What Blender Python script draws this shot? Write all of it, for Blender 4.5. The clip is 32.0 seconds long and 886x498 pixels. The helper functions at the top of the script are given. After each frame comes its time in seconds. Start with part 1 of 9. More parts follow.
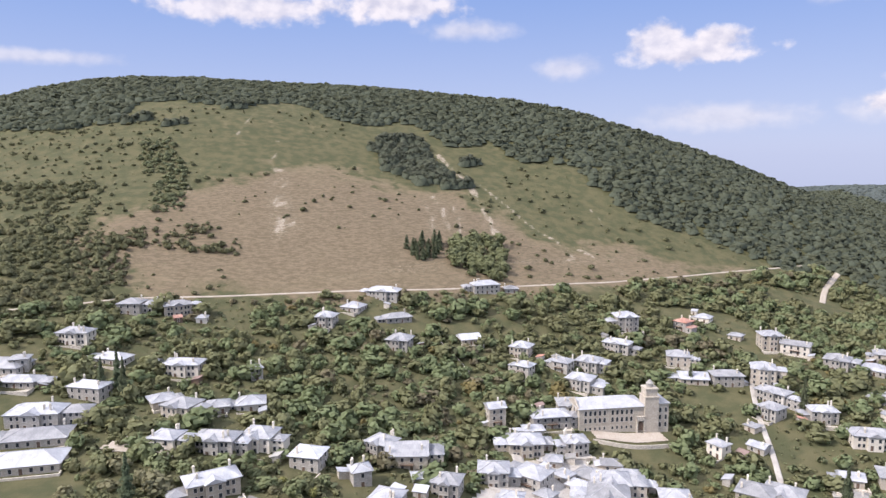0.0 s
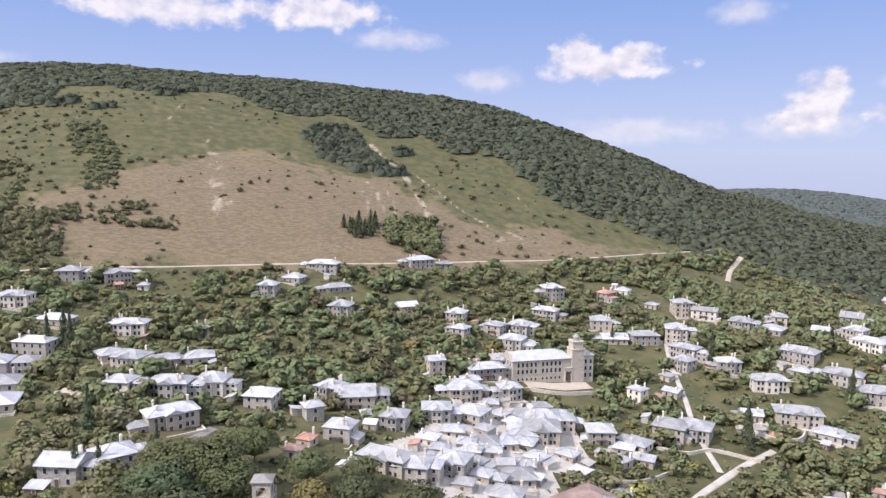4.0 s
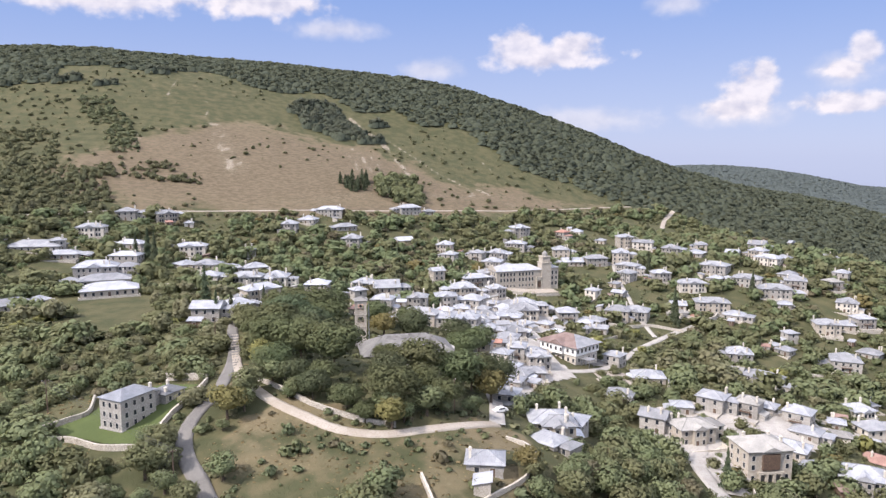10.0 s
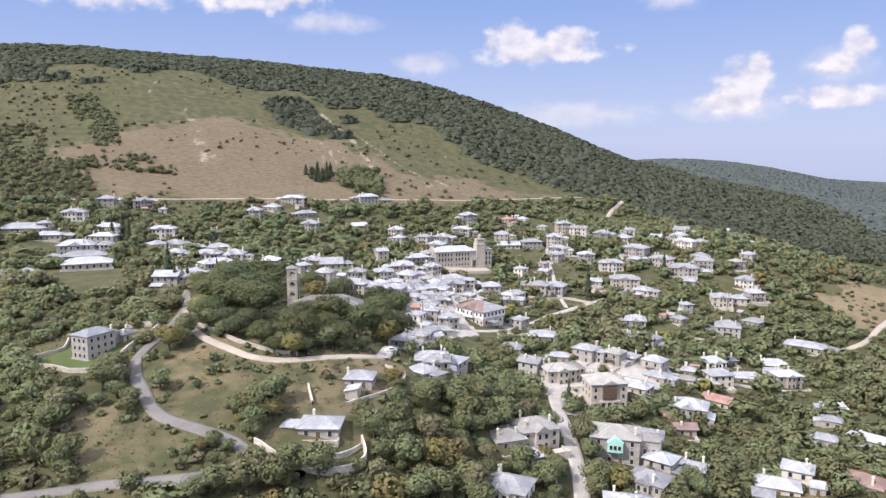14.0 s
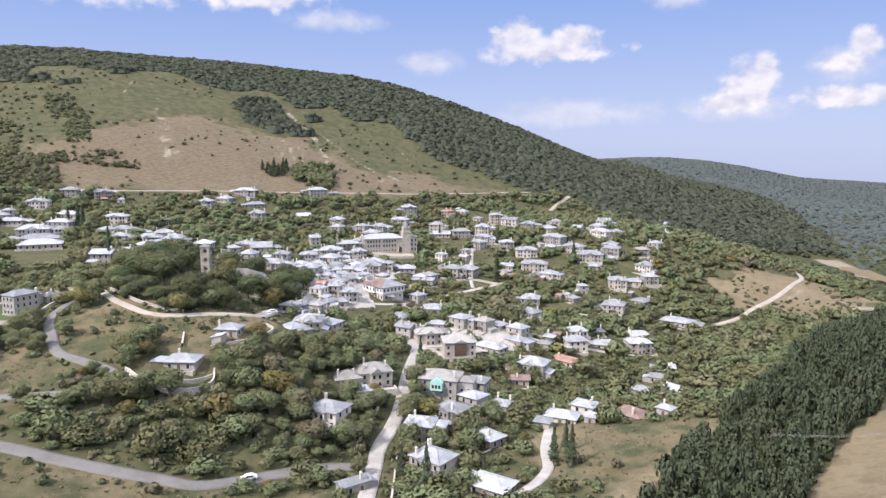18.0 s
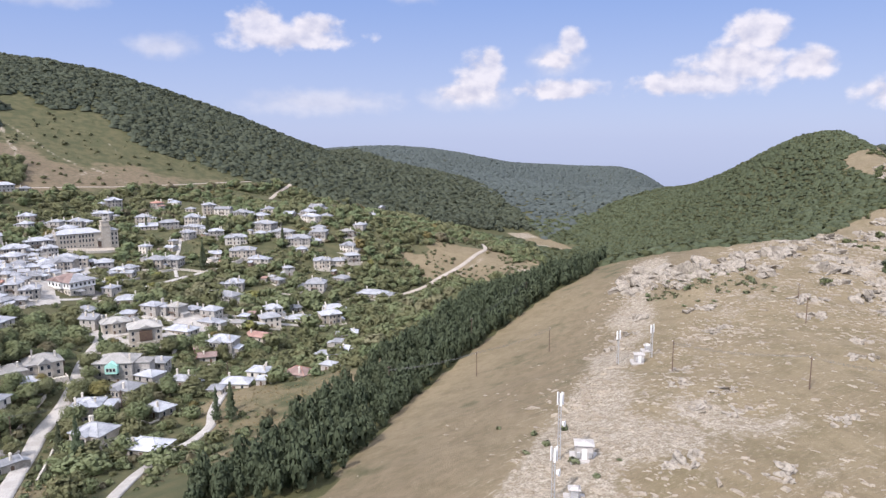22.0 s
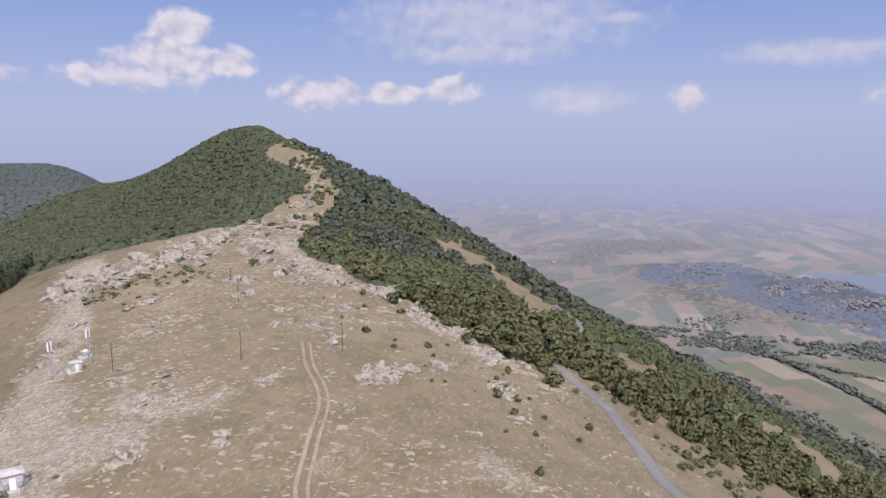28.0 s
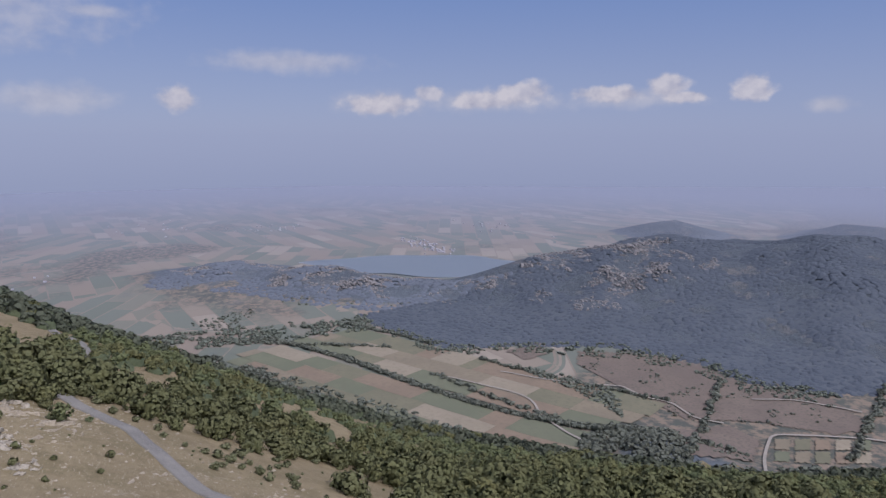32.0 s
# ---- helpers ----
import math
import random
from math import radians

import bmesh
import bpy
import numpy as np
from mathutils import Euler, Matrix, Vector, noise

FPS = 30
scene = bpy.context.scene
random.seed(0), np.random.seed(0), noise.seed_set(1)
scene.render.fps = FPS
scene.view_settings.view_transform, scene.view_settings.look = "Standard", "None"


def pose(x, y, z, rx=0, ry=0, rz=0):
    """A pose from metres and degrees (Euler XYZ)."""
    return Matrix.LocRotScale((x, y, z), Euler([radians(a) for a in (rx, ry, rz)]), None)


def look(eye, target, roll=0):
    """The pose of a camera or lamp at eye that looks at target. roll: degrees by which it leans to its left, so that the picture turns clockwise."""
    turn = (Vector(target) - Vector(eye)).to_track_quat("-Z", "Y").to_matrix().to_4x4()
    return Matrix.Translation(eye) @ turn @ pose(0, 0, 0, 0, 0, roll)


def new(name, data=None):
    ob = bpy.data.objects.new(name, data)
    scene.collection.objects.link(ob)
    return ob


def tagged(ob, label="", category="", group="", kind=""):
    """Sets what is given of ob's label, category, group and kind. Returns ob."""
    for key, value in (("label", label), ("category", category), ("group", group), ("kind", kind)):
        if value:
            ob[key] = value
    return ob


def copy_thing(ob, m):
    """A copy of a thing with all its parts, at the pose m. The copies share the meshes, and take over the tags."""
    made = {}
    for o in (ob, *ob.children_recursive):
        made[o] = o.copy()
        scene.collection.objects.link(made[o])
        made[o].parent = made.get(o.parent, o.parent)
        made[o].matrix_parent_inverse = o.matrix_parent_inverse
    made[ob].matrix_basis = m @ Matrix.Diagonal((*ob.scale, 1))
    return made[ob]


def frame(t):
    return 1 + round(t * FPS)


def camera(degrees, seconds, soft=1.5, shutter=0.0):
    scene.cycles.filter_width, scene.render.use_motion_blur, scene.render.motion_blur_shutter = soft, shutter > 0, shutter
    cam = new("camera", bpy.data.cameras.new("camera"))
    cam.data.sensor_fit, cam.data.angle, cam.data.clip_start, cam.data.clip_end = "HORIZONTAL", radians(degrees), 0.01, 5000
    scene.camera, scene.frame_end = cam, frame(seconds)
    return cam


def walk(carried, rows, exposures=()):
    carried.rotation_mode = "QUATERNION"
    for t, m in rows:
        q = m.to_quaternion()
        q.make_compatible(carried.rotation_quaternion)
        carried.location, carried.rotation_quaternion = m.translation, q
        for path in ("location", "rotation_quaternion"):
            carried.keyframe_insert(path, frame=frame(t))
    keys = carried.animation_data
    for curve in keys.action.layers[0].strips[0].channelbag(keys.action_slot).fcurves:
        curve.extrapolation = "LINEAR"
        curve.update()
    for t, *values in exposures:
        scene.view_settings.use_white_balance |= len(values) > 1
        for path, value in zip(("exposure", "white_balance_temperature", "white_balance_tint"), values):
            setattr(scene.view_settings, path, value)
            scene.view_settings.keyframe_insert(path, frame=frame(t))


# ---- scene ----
cam = camera(64.6, 32.0, soft=1.4)
METRES, EYE, TILT, LEAN, TURN = 320.0, 140.0, -7.5, 0.25, 0.0
ROWS = [
    (0.0, 0.0, 0.0, 0.0, 0.0, 0.0, -0.0),
    (0.5, -0.0001, 0.0005, -0.0035, -0.48, -0.02, 0.01),
    (1.0, 0.0, 0.0011, -0.0105, -1.37, 0.05, 0.1),
    (1.5, -0.0007, 0.0026, -0.0188, -2.3, 0.11, 0.21),
    (2.0, -0.0008, -0.0002, -0.0269, -3.16, 0.49, 0.27),
    (2.5, -0.0022, -0.0096, -0.0355, -4.06, 0.58, 0.38),
    (3.0, -0.0057, -0.0233, -0.0447, -4.78, 0.67, 0.29),
    (3.5, -0.0132, -0.0388, -0.0539, -5.54, 0.71, 0.08),
    (5.5, -0.0833, -0.1128, -0.0937, -7.9, 0.65, 0.24),
    (6.0, -0.101, -0.134, -0.1034, -8.53, 0.56, 0.58),
    (6.5, -0.114, -0.1561, -0.1136, -9.27, 0.39, 0.85),
    (7.0, -0.1231, -0.1779, -0.1242, -9.95, 0.26, 1.03),
    (7.5, -0.1294, -0.1988, -0.1345, -10.34, 0.18, 1.14),
    (8.0, -0.1346, -0.2208, -0.1457, -10.69, 0.24, 1.28),
    (8.5, -0.1386, -0.242, -0.1557, -10.77, 0.24, 1.24),
    (9.0, -0.1411, -0.2625, -0.1581, -10.73, 0.02, 1.19),
    (9.5, -0.1439, -0.2828, -0.1607, -10.7, -0.01, 1.15),
    (10.0, -0.1473, -0.3036, -0.1636, -10.64, -0.05, 1.11),
    (10.5, -0.1498, -0.3235, -0.1661, -10.57, -0.17, 1.14),
    (11.0, -0.151, -0.3431, -0.1685, -10.56, -0.24, 1.18),
    (11.5, -0.1489, -0.3635, -0.1711, -10.67, -0.22, 1.21),
    (12.0, -0.1425, -0.3853, -0.1743, -10.81, -0.33, 1.16),
    (12.5, -0.1309, -0.4078, -0.1767, -10.94, -0.45, 1.05),
    (13.0, -0.1156, -0.4311, -0.18, -11.05, -0.48, 1.06),
    (13.5, -0.0981, -0.455, -0.1836, -11.1, -0.53, 1.1),
    (14.0, -0.0797, -0.4786, -0.1872, -11.11, -0.55, 1.1),
    (14.5, -0.0606, -0.5011, -0.1914, -11.06, -0.7, 1.06),
    (16.5, 0.0134, -0.5904, -0.2045, -10.91, -0.7, 0.86),
    (17.0, 0.0294, -0.6133, -0.2078, -10.9, -0.65, 0.89),
    (17.5, 0.0449, -0.6362, -0.2108, -10.83, -0.68, 0.74),
    (18.0, 0.0578, -0.6589, -0.2137, -10.73, -0.66, 0.85),
    (18.5, 0.0716, -0.6825, -0.2163, -10.73, -0.58, 0.88),
    (19.0, 0.0862, -0.7062, -0.2197, -10.71, -0.51, 0.89),
    (19.5, 0.0996, -0.7304, -0.2228, -10.62, -0.46, 0.82),
    (20.0, 0.1093, -0.7514, -0.2249, -10.48, -0.69, 0.69),
    (20.5, 0.1151, -0.7617, -0.2263, -11.29, -0.86, 0.82),
    (21.0, 0.1191, -0.7699, -0.2279, -20.33, -1.45, 2.31),
    (21.5, 0.1197, -0.7769, -0.2284, -25.1, -1.82, 2.95),
    (22.0, 0.1222, -0.7834, -0.2289, -30.75, -2.35, 3.74),
    (22.5, 0.1227, -0.7887, -0.2296, -39.54, -3.18, 4.76),
    (23.0, 0.1227, -0.7929, -0.2299, -39.84, -3.2, 4.67),
    (23.5, 0.1229, -0.7967, -0.2302, -39.84, -3.17, 4.58),
    (24.0, 0.123, -0.7998, -0.2306, -41.3, -3.31, 4.67),
    (24.5, 0.1225, -0.8017, -0.2307, -43.23, -3.48, 4.82),
    (26.5, 0.1219, -0.8029, -0.2311, -57.33, -5.04, 6.1),
    (27.0, 0.1219, -0.8035, -0.2309, -61.74, -5.55, 6.42),
    (27.5, 0.1214, -0.8047, -0.2312, -66.74, -6.13, 6.77),
    (28.0, 0.122, -0.8045, -0.2311, -74.07, -7.1, 7.06),
    (28.5, 0.1227, -0.8042, -0.2312, -81.27, -8.03, 7.34),
    (29.0, 0.1233, -0.8038, -0.2314, -85.92, -8.54, 7.4),
    (29.5, 0.1239, -0.8037, -0.2318, -90.63, -9.12, 7.44),
    (30.0, 0.1243, -0.8038, -0.2321, -95.36, -9.69, 7.42),
    (30.5, 0.1237, -0.8041, -0.232, -100.45, -10.33, 7.35),
    (31.0, 0.1234, -0.8042, -0.2322, -105.4, -10.89, 7.23),
    (31.5, 0.1237, -0.8042, -0.2324, -109.96, -11.46, 7.05),
    (32.0, 0.1239, -0.8041, -0.2326, -113.62, -11.88, 6.85),
]
EXPOSURES = [(0, .47, 6600, 12), (2, .51, 6600, 12), (6, .46, 6600, 12), (20, .48, 6420, 11), (24, .21, 6350, 12), (28, .08, 6350, 15), (30, .07, 6300, 14), (31, -.05, 6250, 13), (32, -.33, 6150, 13)]
walk(cam, [(t, pose(0, 0, EYE, TILT, LEAN, TURN) @ pose(METRES * x, METRES * y, METRES * z, 90 + pitch, roll, yaw)) for t, x, y, z, yaw, pitch, roll in ROWS], EXPOSURES)

# ---- sky and sun ----
SUN_AZ, SUN_EL = 247.0, 46.0        # degrees clockwise from +y, and above the horizon


def math_node(nt, op, a, b=None, c=None, clamp=False):
    n = nt.nodes.new("ShaderNodeMath")
    n.operation, n.use_clamp = op, clamp
    for i, v in enumerate((a, b, c)):
        if v is None:
            continue
        if isinstance(v, (int, float)):
            n.inputs[i].default_value = v
        else:
            nt.links.new(v, n.inputs[i])
    return n.outputs[0]


def mix_col(nt, fac, a, b, blend="MIX"):
    n = nt.nodes.new("ShaderNodeMix")
    n.data_type, n.blend_type = "RGBA", blend
    for sock, v in ((n.inputs[0], fac), (n.inputs[6], a), (n.inputs[7], b)):
        if isinstance(v, (int, float)):
            sock.default_value = v
        elif isinstance(v, tuple):
            sock.default_value = (*v, 1.0)
        else:
            nt.links.new(v, sock)
    return n.outputs[2]


def ramp01(nt, v, lo, hi):
    n = nt.nodes.new("ShaderNodeMapRange")
    n.interpolation_type = "SMOOTHSTEP"
    nt.links.new(v, n.inputs[0])
    n.inputs[1].default_value, n.inputs[2].default_value = lo, hi
    n.inputs[3].default_value, n.inputs[4].default_value = 0.0, 1.0
    return n.outputs[0]


def noise_tex(nt, vec, scale, detail=4.0, rough=0.55):
    n = nt.nodes.new("ShaderNodeTexNoise")
    n.inputs["Scale"].default_value, n.inputs["Detail"].default_value, n.inputs["Roughness"].default_value = scale, detail, rough
    nt.links.new(vec, n.inputs["Vector"])
    return n.outputs["Fac"]


# bearing, elevation, half width, half height of the cloud banks, in degrees
CUMULUS = [(18.9, 7.75, 4.9, 1.0), (16.8, 8.8, 1.9, 1.1), (20.8, 8.5, 2.1, 0.9), (34.0, 4.9, 1.8, 1.7), (34.8, 6.1, 0.9, 0.95), (33.0, 3.6, 2.3, 0.8), (41.0, 7.3, 1.1, 1.1), (40.0, 6.1, 1.5, 0.6), (40.4, 3.8, 3.1, 0.8),
           (-15.0, 11.3, 7.0, 1.2), (-3.8, 11.6, 5.0, 1.2), (54.4, 7.6, 2.0, 1.6), (53.4, 5.4, 3.5, 1.5), (57.8, 5.3, 1.8, 1.1), (50.7, 4.1, 4.8, 0.95), (64.6, 3.1, 3.6, 1.05), (70.0, 3.1, 2.9, 0.75), (74.8, 3.4, 2.0, 1.05), (93.2, 2.7, 1.3, 1.0),
           (108.7, 2.5, 2.9, 0.85), (112.4, 3.4, 1.1, 0.6), (116.4, 2.8, 2.3, 0.65), (119.6, 3.4, 2.4, 0.95), (126.6, 3.3, 3.0, 0.6), (130.9, 3.9, 1.5, 0.85), (132.2, 3.0, 1.6, 0.45), (136.9, 3.6, 1.4, 1.0)]
WISPS = [(9.9, 6.8, 2.1, 0.8), (2.2, 9.8, 3.2, 0.7), (28.7, 11.3, 2.0, 0.8), (21.2, 2.9, 5.6, 0.9), (39.9, 6.0, 2.0, 1.1), (33.0, 3.2, 3.6, 0.9), (85.0, 2.6, 3.6, 1.0), (78.0, 8.7, 10.4, 2.4), (77.0, 6.2, 7.0, 0.8), (87.8, 8.7, 2.2, 0.5), (101.5, 5.7, 5.5, 0.8),
         (108.5, 2.6, 3.6, 0.9), (141.9, 2.3, 1.4, 0.5), (117.5, 2.8, 6.0, 0.8), (128.0, 3.0, 5.0, 0.7), (-30.0, 7.0, 5.0, 0.5)]


def make_sky():
    w = bpy.data.worlds.new("sky")
    scene.world = w
    w.use_nodes = True
    nt = w.node_tree
    nt.nodes.clear()
    sky = nt.nodes.new("ShaderNodeTexSky")
    sky.sky_type, sky.sun_disc = "NISHITA", False
    sky.sun_elevation, sky.sun_rotation = radians(SUN_EL), radians(SUN_AZ)
    sky.altitude, sky.air_density, sky.dust_density, sky.ozone_density = 1300, 1.0, 1.6, 1.5
    way = nt.nodes.new("ShaderNodeTexCoord").outputs["Generated"]
    xyz = nt.nodes.new("ShaderNodeSeparateXYZ")
    nt.links.new(way, xyz.inputs[0])
    x, y, z = xyz.outputs
    az = math_node(nt, "DEGREES", math_node(nt, "ARCTAN2", x, y))
    el = math_node(nt, "DEGREES", math_node(nt, "ARCSINE", z))
    comb = nt.nodes.new("ShaderNodeCombineXYZ")
    nt.links.new(az, comb.inputs[0]), nt.links.new(el, comb.inputs[1])
    p = comb.outputs[0]

    def nearest(banks):
        best = None
        for a, e, hw, hh in banks:
            s = nt.nodes.new("ShaderNodeVectorMath")
            s.operation = "SUBTRACT"
            nt.links.new(p, s.inputs[0])
            s.inputs[1].default_value = (a, e, 0)
            m = nt.nodes.new("ShaderNodeVectorMath")
            m.operation = "MULTIPLY"
            nt.links.new(s.outputs[0], m.inputs[0])
            m.inputs[1].default_value = (1 / hw, 1 / hh, 0)
            n = nt.nodes.new("ShaderNodeVectorMath")
            n.operation = "LENGTH"
            nt.links.new(m.outputs[0], n.inputs[0])
            best = n.outputs["Value"] if best is None else math_node(nt, "SMOOTH_MIN", best, n.outputs["Value"], 0.25)
        return best

    stretch = nt.nodes.new("ShaderNodeVectorMath")
    stretch.operation = "MULTIPLY"
    nt.links.new(p, stretch.inputs[0])
    stretch.inputs[1].default_value = (0.8, 1.0, 1)
    lift = nt.nodes.new("ShaderNodeVectorMath")
    lift.operation = "ADD"
    nt.links.new(stretch.outputs[0], lift.inputs[0])
    lift.inputs[1].default_value = (-0.3, 0.6, 0)
    puff = noise_tex(nt, stretch.outputs[0], 0.8, 6.0, 0.5)
    puff_up = noise_tex(nt, lift.outputs[0], 0.8, 4.0, 0.5)
    slow = noise_tex(nt, stretch.outputs[0], 0.22, 3.0, 0.5)
    body = math_node(nt, "ADD", nearest(CUMULUS), math_node(nt, "MULTIPLY", math_node(nt, "SUBTRACT", puff, 0.5), -1.75))
    cover = math_node(nt, "SUBTRACT", 1.0, ramp01(nt, body, 0.58, 1.28))
    veil = math_node(nt, "ADD", nearest(WISPS), math_node(nt, "MULTIPLY", math_node(nt, "SUBTRACT", puff, 0.5), -1.4))
    thin = math_node(nt, "MULTIPLY", math_node(nt, "SUBTRACT", 1.0, ramp01(nt, veil, 0.2, 1.5)), 0.6)
    lit = math_node(nt, "ADD", math_node(nt, "MULTIPLY", math_node(nt, "SUBTRACT", puff, puff_up), 2.6), 0.62, clamp=True)
    white = mix_col(nt, lit, (4.0, 3.95, 4.75), (5.95, 5.6, 5.9))
    # the blue above, the pale haze that lies over the plain
    up = ramp01(nt, el, -2.0, 17.0)
    blue = mix_col(nt, up, (3.1, 3.5, 5.1), (1.35, 2.25, 4.75))
    low = ramp01(nt, el, -8.0, 1.5)
    hazy = mix_col(nt, low, (2.75, 3.1, 4.6), blue)
    high = ramp01(nt, el, 15.0, 30.0)
    clear = mix_col(nt, math_node(nt, "SUBTRACT", 0.9, math_node(nt, "MULTIPLY", high, 0.6)), sky.outputs[0], hazy)
    # broken cloud overhead, out of view, made brighter than the banks to fill shadows
    dome = nt.nodes.new("ShaderNodeVectorMath")
    dome.operation = "MULTIPLY"
    nt.links.new(way, dome.inputs[0])
    dome.inputs[1].default_value = (1, 1, 2.2)
    over = math_node(nt, "MULTIPLY", ramp01(nt, noise_tex(nt, dome.outputs[0], 3.2, 5, 0.55), 0.42, 0.58), high)
    clear = mix_col(nt, over, clear, (15.6, 15.6, 17.4))
    all_thin = mix_col(nt, thin, clear, mix_col(nt, 0.5, white, (4.6, 4.65, 5.3)))
    seen = mix_col(nt, math_node(nt, "MULTIPLY", cover, math_node(nt, "ADD", math_node(nt, "MULTIPLY", slow, 0.5), 0.6, clamp=True)), all_thin, white)
    bg = nt.nodes.new("ShaderNodeBackground")
    bg.inputs[1].default_value = 0.125
    nt.links.new(seen, bg.inputs[0])
    out = nt.nodes.new("ShaderNodeOutputWorld")
    nt.links.new(bg.outputs[0], out.inputs[0])


make_sky()
sun = new("sun", bpy.data.lights.new("sun", "SUN"))
sun.data.energy, sun.data.angle, sun.data.color = 4.1, radians(0.6), (1.0, 0.915, 0.87)
sun.matrix_world = look((0, 0, 400), (-math.sin(radians(SUN_AZ)) * math.cos(radians(SUN_EL)), -math.cos(radians(SUN_AZ)) * math.cos(radians(SUN_EL)), 400 - math.sin(radians(SUN_EL))))


# ---- materials ----
def material(name, rough=0.9, metal=0.0):
    m = bpy.data.materials.new(name)
    m.use_nodes = True
    nt = m.node_tree
    b = nt.nodes["Principled BSDF"]
    b.inputs["Roughness"].default_value, b.inputs["Metallic"].default_value = rough, metal
    if rough > 0.8:
        b.inputs["Specular IOR Level"].default_value = 0.15
    return m, nt, b


def place_of(nt):
    return nt.nodes.new("ShaderNodeNewGeometry").outputs["Position"]


def bump(nt, b, height, strength, distance, base=None):
    n = nt.nodes.new("ShaderNodeBump")
    n.inputs["Strength"].default_value, n.inputs["Distance"].default_value = strength, distance
    nt.links.new(height, n.inputs["Height"])
    if base is not None:
        nt.links.new(base, n.inputs["Normal"])
    nt.links.new(n.outputs[0], b.inputs["Normal"])


def mottled(name, a, b_, c, scale, fine, rough=0.9, metal=0.0, relief=0.05, per_object=0.0):
    """Two tones at a coarse scale, a third at a fine one."""
    m, nt, b = material(name, rough, metal)
    p = place_of(nt)
    big, small = noise_tex(nt, p, scale, 3), noise_tex(nt, p, fine, 5)
    col = mix_col(nt, ramp01(nt, big, 0.35, 0.65), a, b_)
    col = mix_col(nt, ramp01(nt, small, 0.45, 0.75), col, c)
    if per_object:
        info = nt.nodes.new("ShaderNodeObjectInfo")
        shift = nt.nodes.new("ShaderNodeHueSaturation")
        v = math_node(nt, "ADD", math_node(nt, "MULTIPLY", info.outputs["Random"], per_object), 1 - per_object / 2)
        nt.links.new(v, shift.inputs["Value"])
        nt.links.new(col, shift.inputs["Color"])
        col = shift.outputs[0]
    nt.links.new(col, b.inputs["Base Color"])
    if relief:
        bump(nt, b, small, 0.5, relief)
    return m


def foliage(name, dark, light, odd, per_object=0.25, leaf=1.7, softness=0.88):
    dark = tuple(d * q for d, q in zip(dark, (1.3, 1.22, 1.12)))
    light = tuple(d + (l * 1.12 - d) * 0.55 for d, l in zip(dark, light))
    m, nt, b = material(name, 0.85)
    g = nt.nodes.new("ShaderNodeNewGeometry")
    wide, each = noise_tex(nt, g.outputs["Position"], 0.045, 2), noise_tex(nt, g.outputs["Position"], 0.16, 2)
    col = mix_col(nt, math_node(nt, "ADD", math_node(nt, "MULTIPLY", g.outputs["Random Per Island"], 0.4), 0.28), dark, light)
    col = mix_col(nt, math_node(nt, "MULTIPLY", ramp01(nt, wide, 0.5, 0.75), 0.55), col, odd)
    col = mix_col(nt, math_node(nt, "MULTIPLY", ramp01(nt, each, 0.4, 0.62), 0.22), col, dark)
    # sprays of leaves: lit tips and shaded gaps speckled into the colour
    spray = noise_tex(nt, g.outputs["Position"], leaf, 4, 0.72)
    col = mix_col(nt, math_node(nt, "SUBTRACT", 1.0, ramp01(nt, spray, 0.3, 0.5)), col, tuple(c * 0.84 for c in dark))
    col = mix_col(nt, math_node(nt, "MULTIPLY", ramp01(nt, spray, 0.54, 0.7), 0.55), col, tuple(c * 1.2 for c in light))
    att = nt.nodes.new("ShaderNodeAttribute")
    att.attribute_name = "outward"
    tr = nt.nodes.new("ShaderNodeVectorTransform")
    tr.vector_type, tr.convert_from, tr.convert_to = "NORMAL", "OBJECT", "WORLD"
    nt.links.new(att.outputs["Vector"], tr.inputs[0])
    soft = nt.nodes.new("ShaderNodeMix")
    soft.data_type = "VECTOR"
    soft.inputs[0].default_value = softness
    nt.links.new(g.outputs["Normal"], soft.inputs[4]), nt.links.new(tr.outputs[0], soft.inputs[5])
    unit = nt.nodes.new("ShaderNodeVectorMath")
    unit.operation = "NORMALIZE"
    nt.links.new(soft.outputs[1], unit.inputs[0])
    bump(nt, b, spray, 0.4, 0.6 / leaf, unit.outputs[0])
    info = nt.nodes.new("ShaderNodeObjectInfo")
    shift = nt.nodes.new("ShaderNodeHueSaturation")
    nt.links.new(math_node(nt, "ADD", math_node(nt, "MULTIPLY", info.outputs["Random"], per_object), 1 - per_object / 2), shift.inputs["Value"])
    nt.links.new(math_node(nt, "ADD", math_node(nt, "MULTIPLY", info.outputs["Random"], 0.05), 0.475), shift.inputs["Hue"])
    nt.links.new(col, shift.inputs["Color"])
    nt.links.new(shift.outputs[0], b.inputs["Base Color"])
    through_leaf = nt.nodes.new("ShaderNodeBsdfTranslucent")
    nt.links.new(shift.outputs[0], through_leaf.inputs[0])
    blend = nt.nodes.new("ShaderNodeMixShader")
    blend.inputs[0].default_value = 0.38
    nt.links.new(b.outputs[0], blend.inputs[1]), nt.links.new(through_leaf.outputs[0], blend.inputs[2])
    nt.links.new(blend.outputs[0], nt.nodes["Material Output"].inputs[0])
    return m


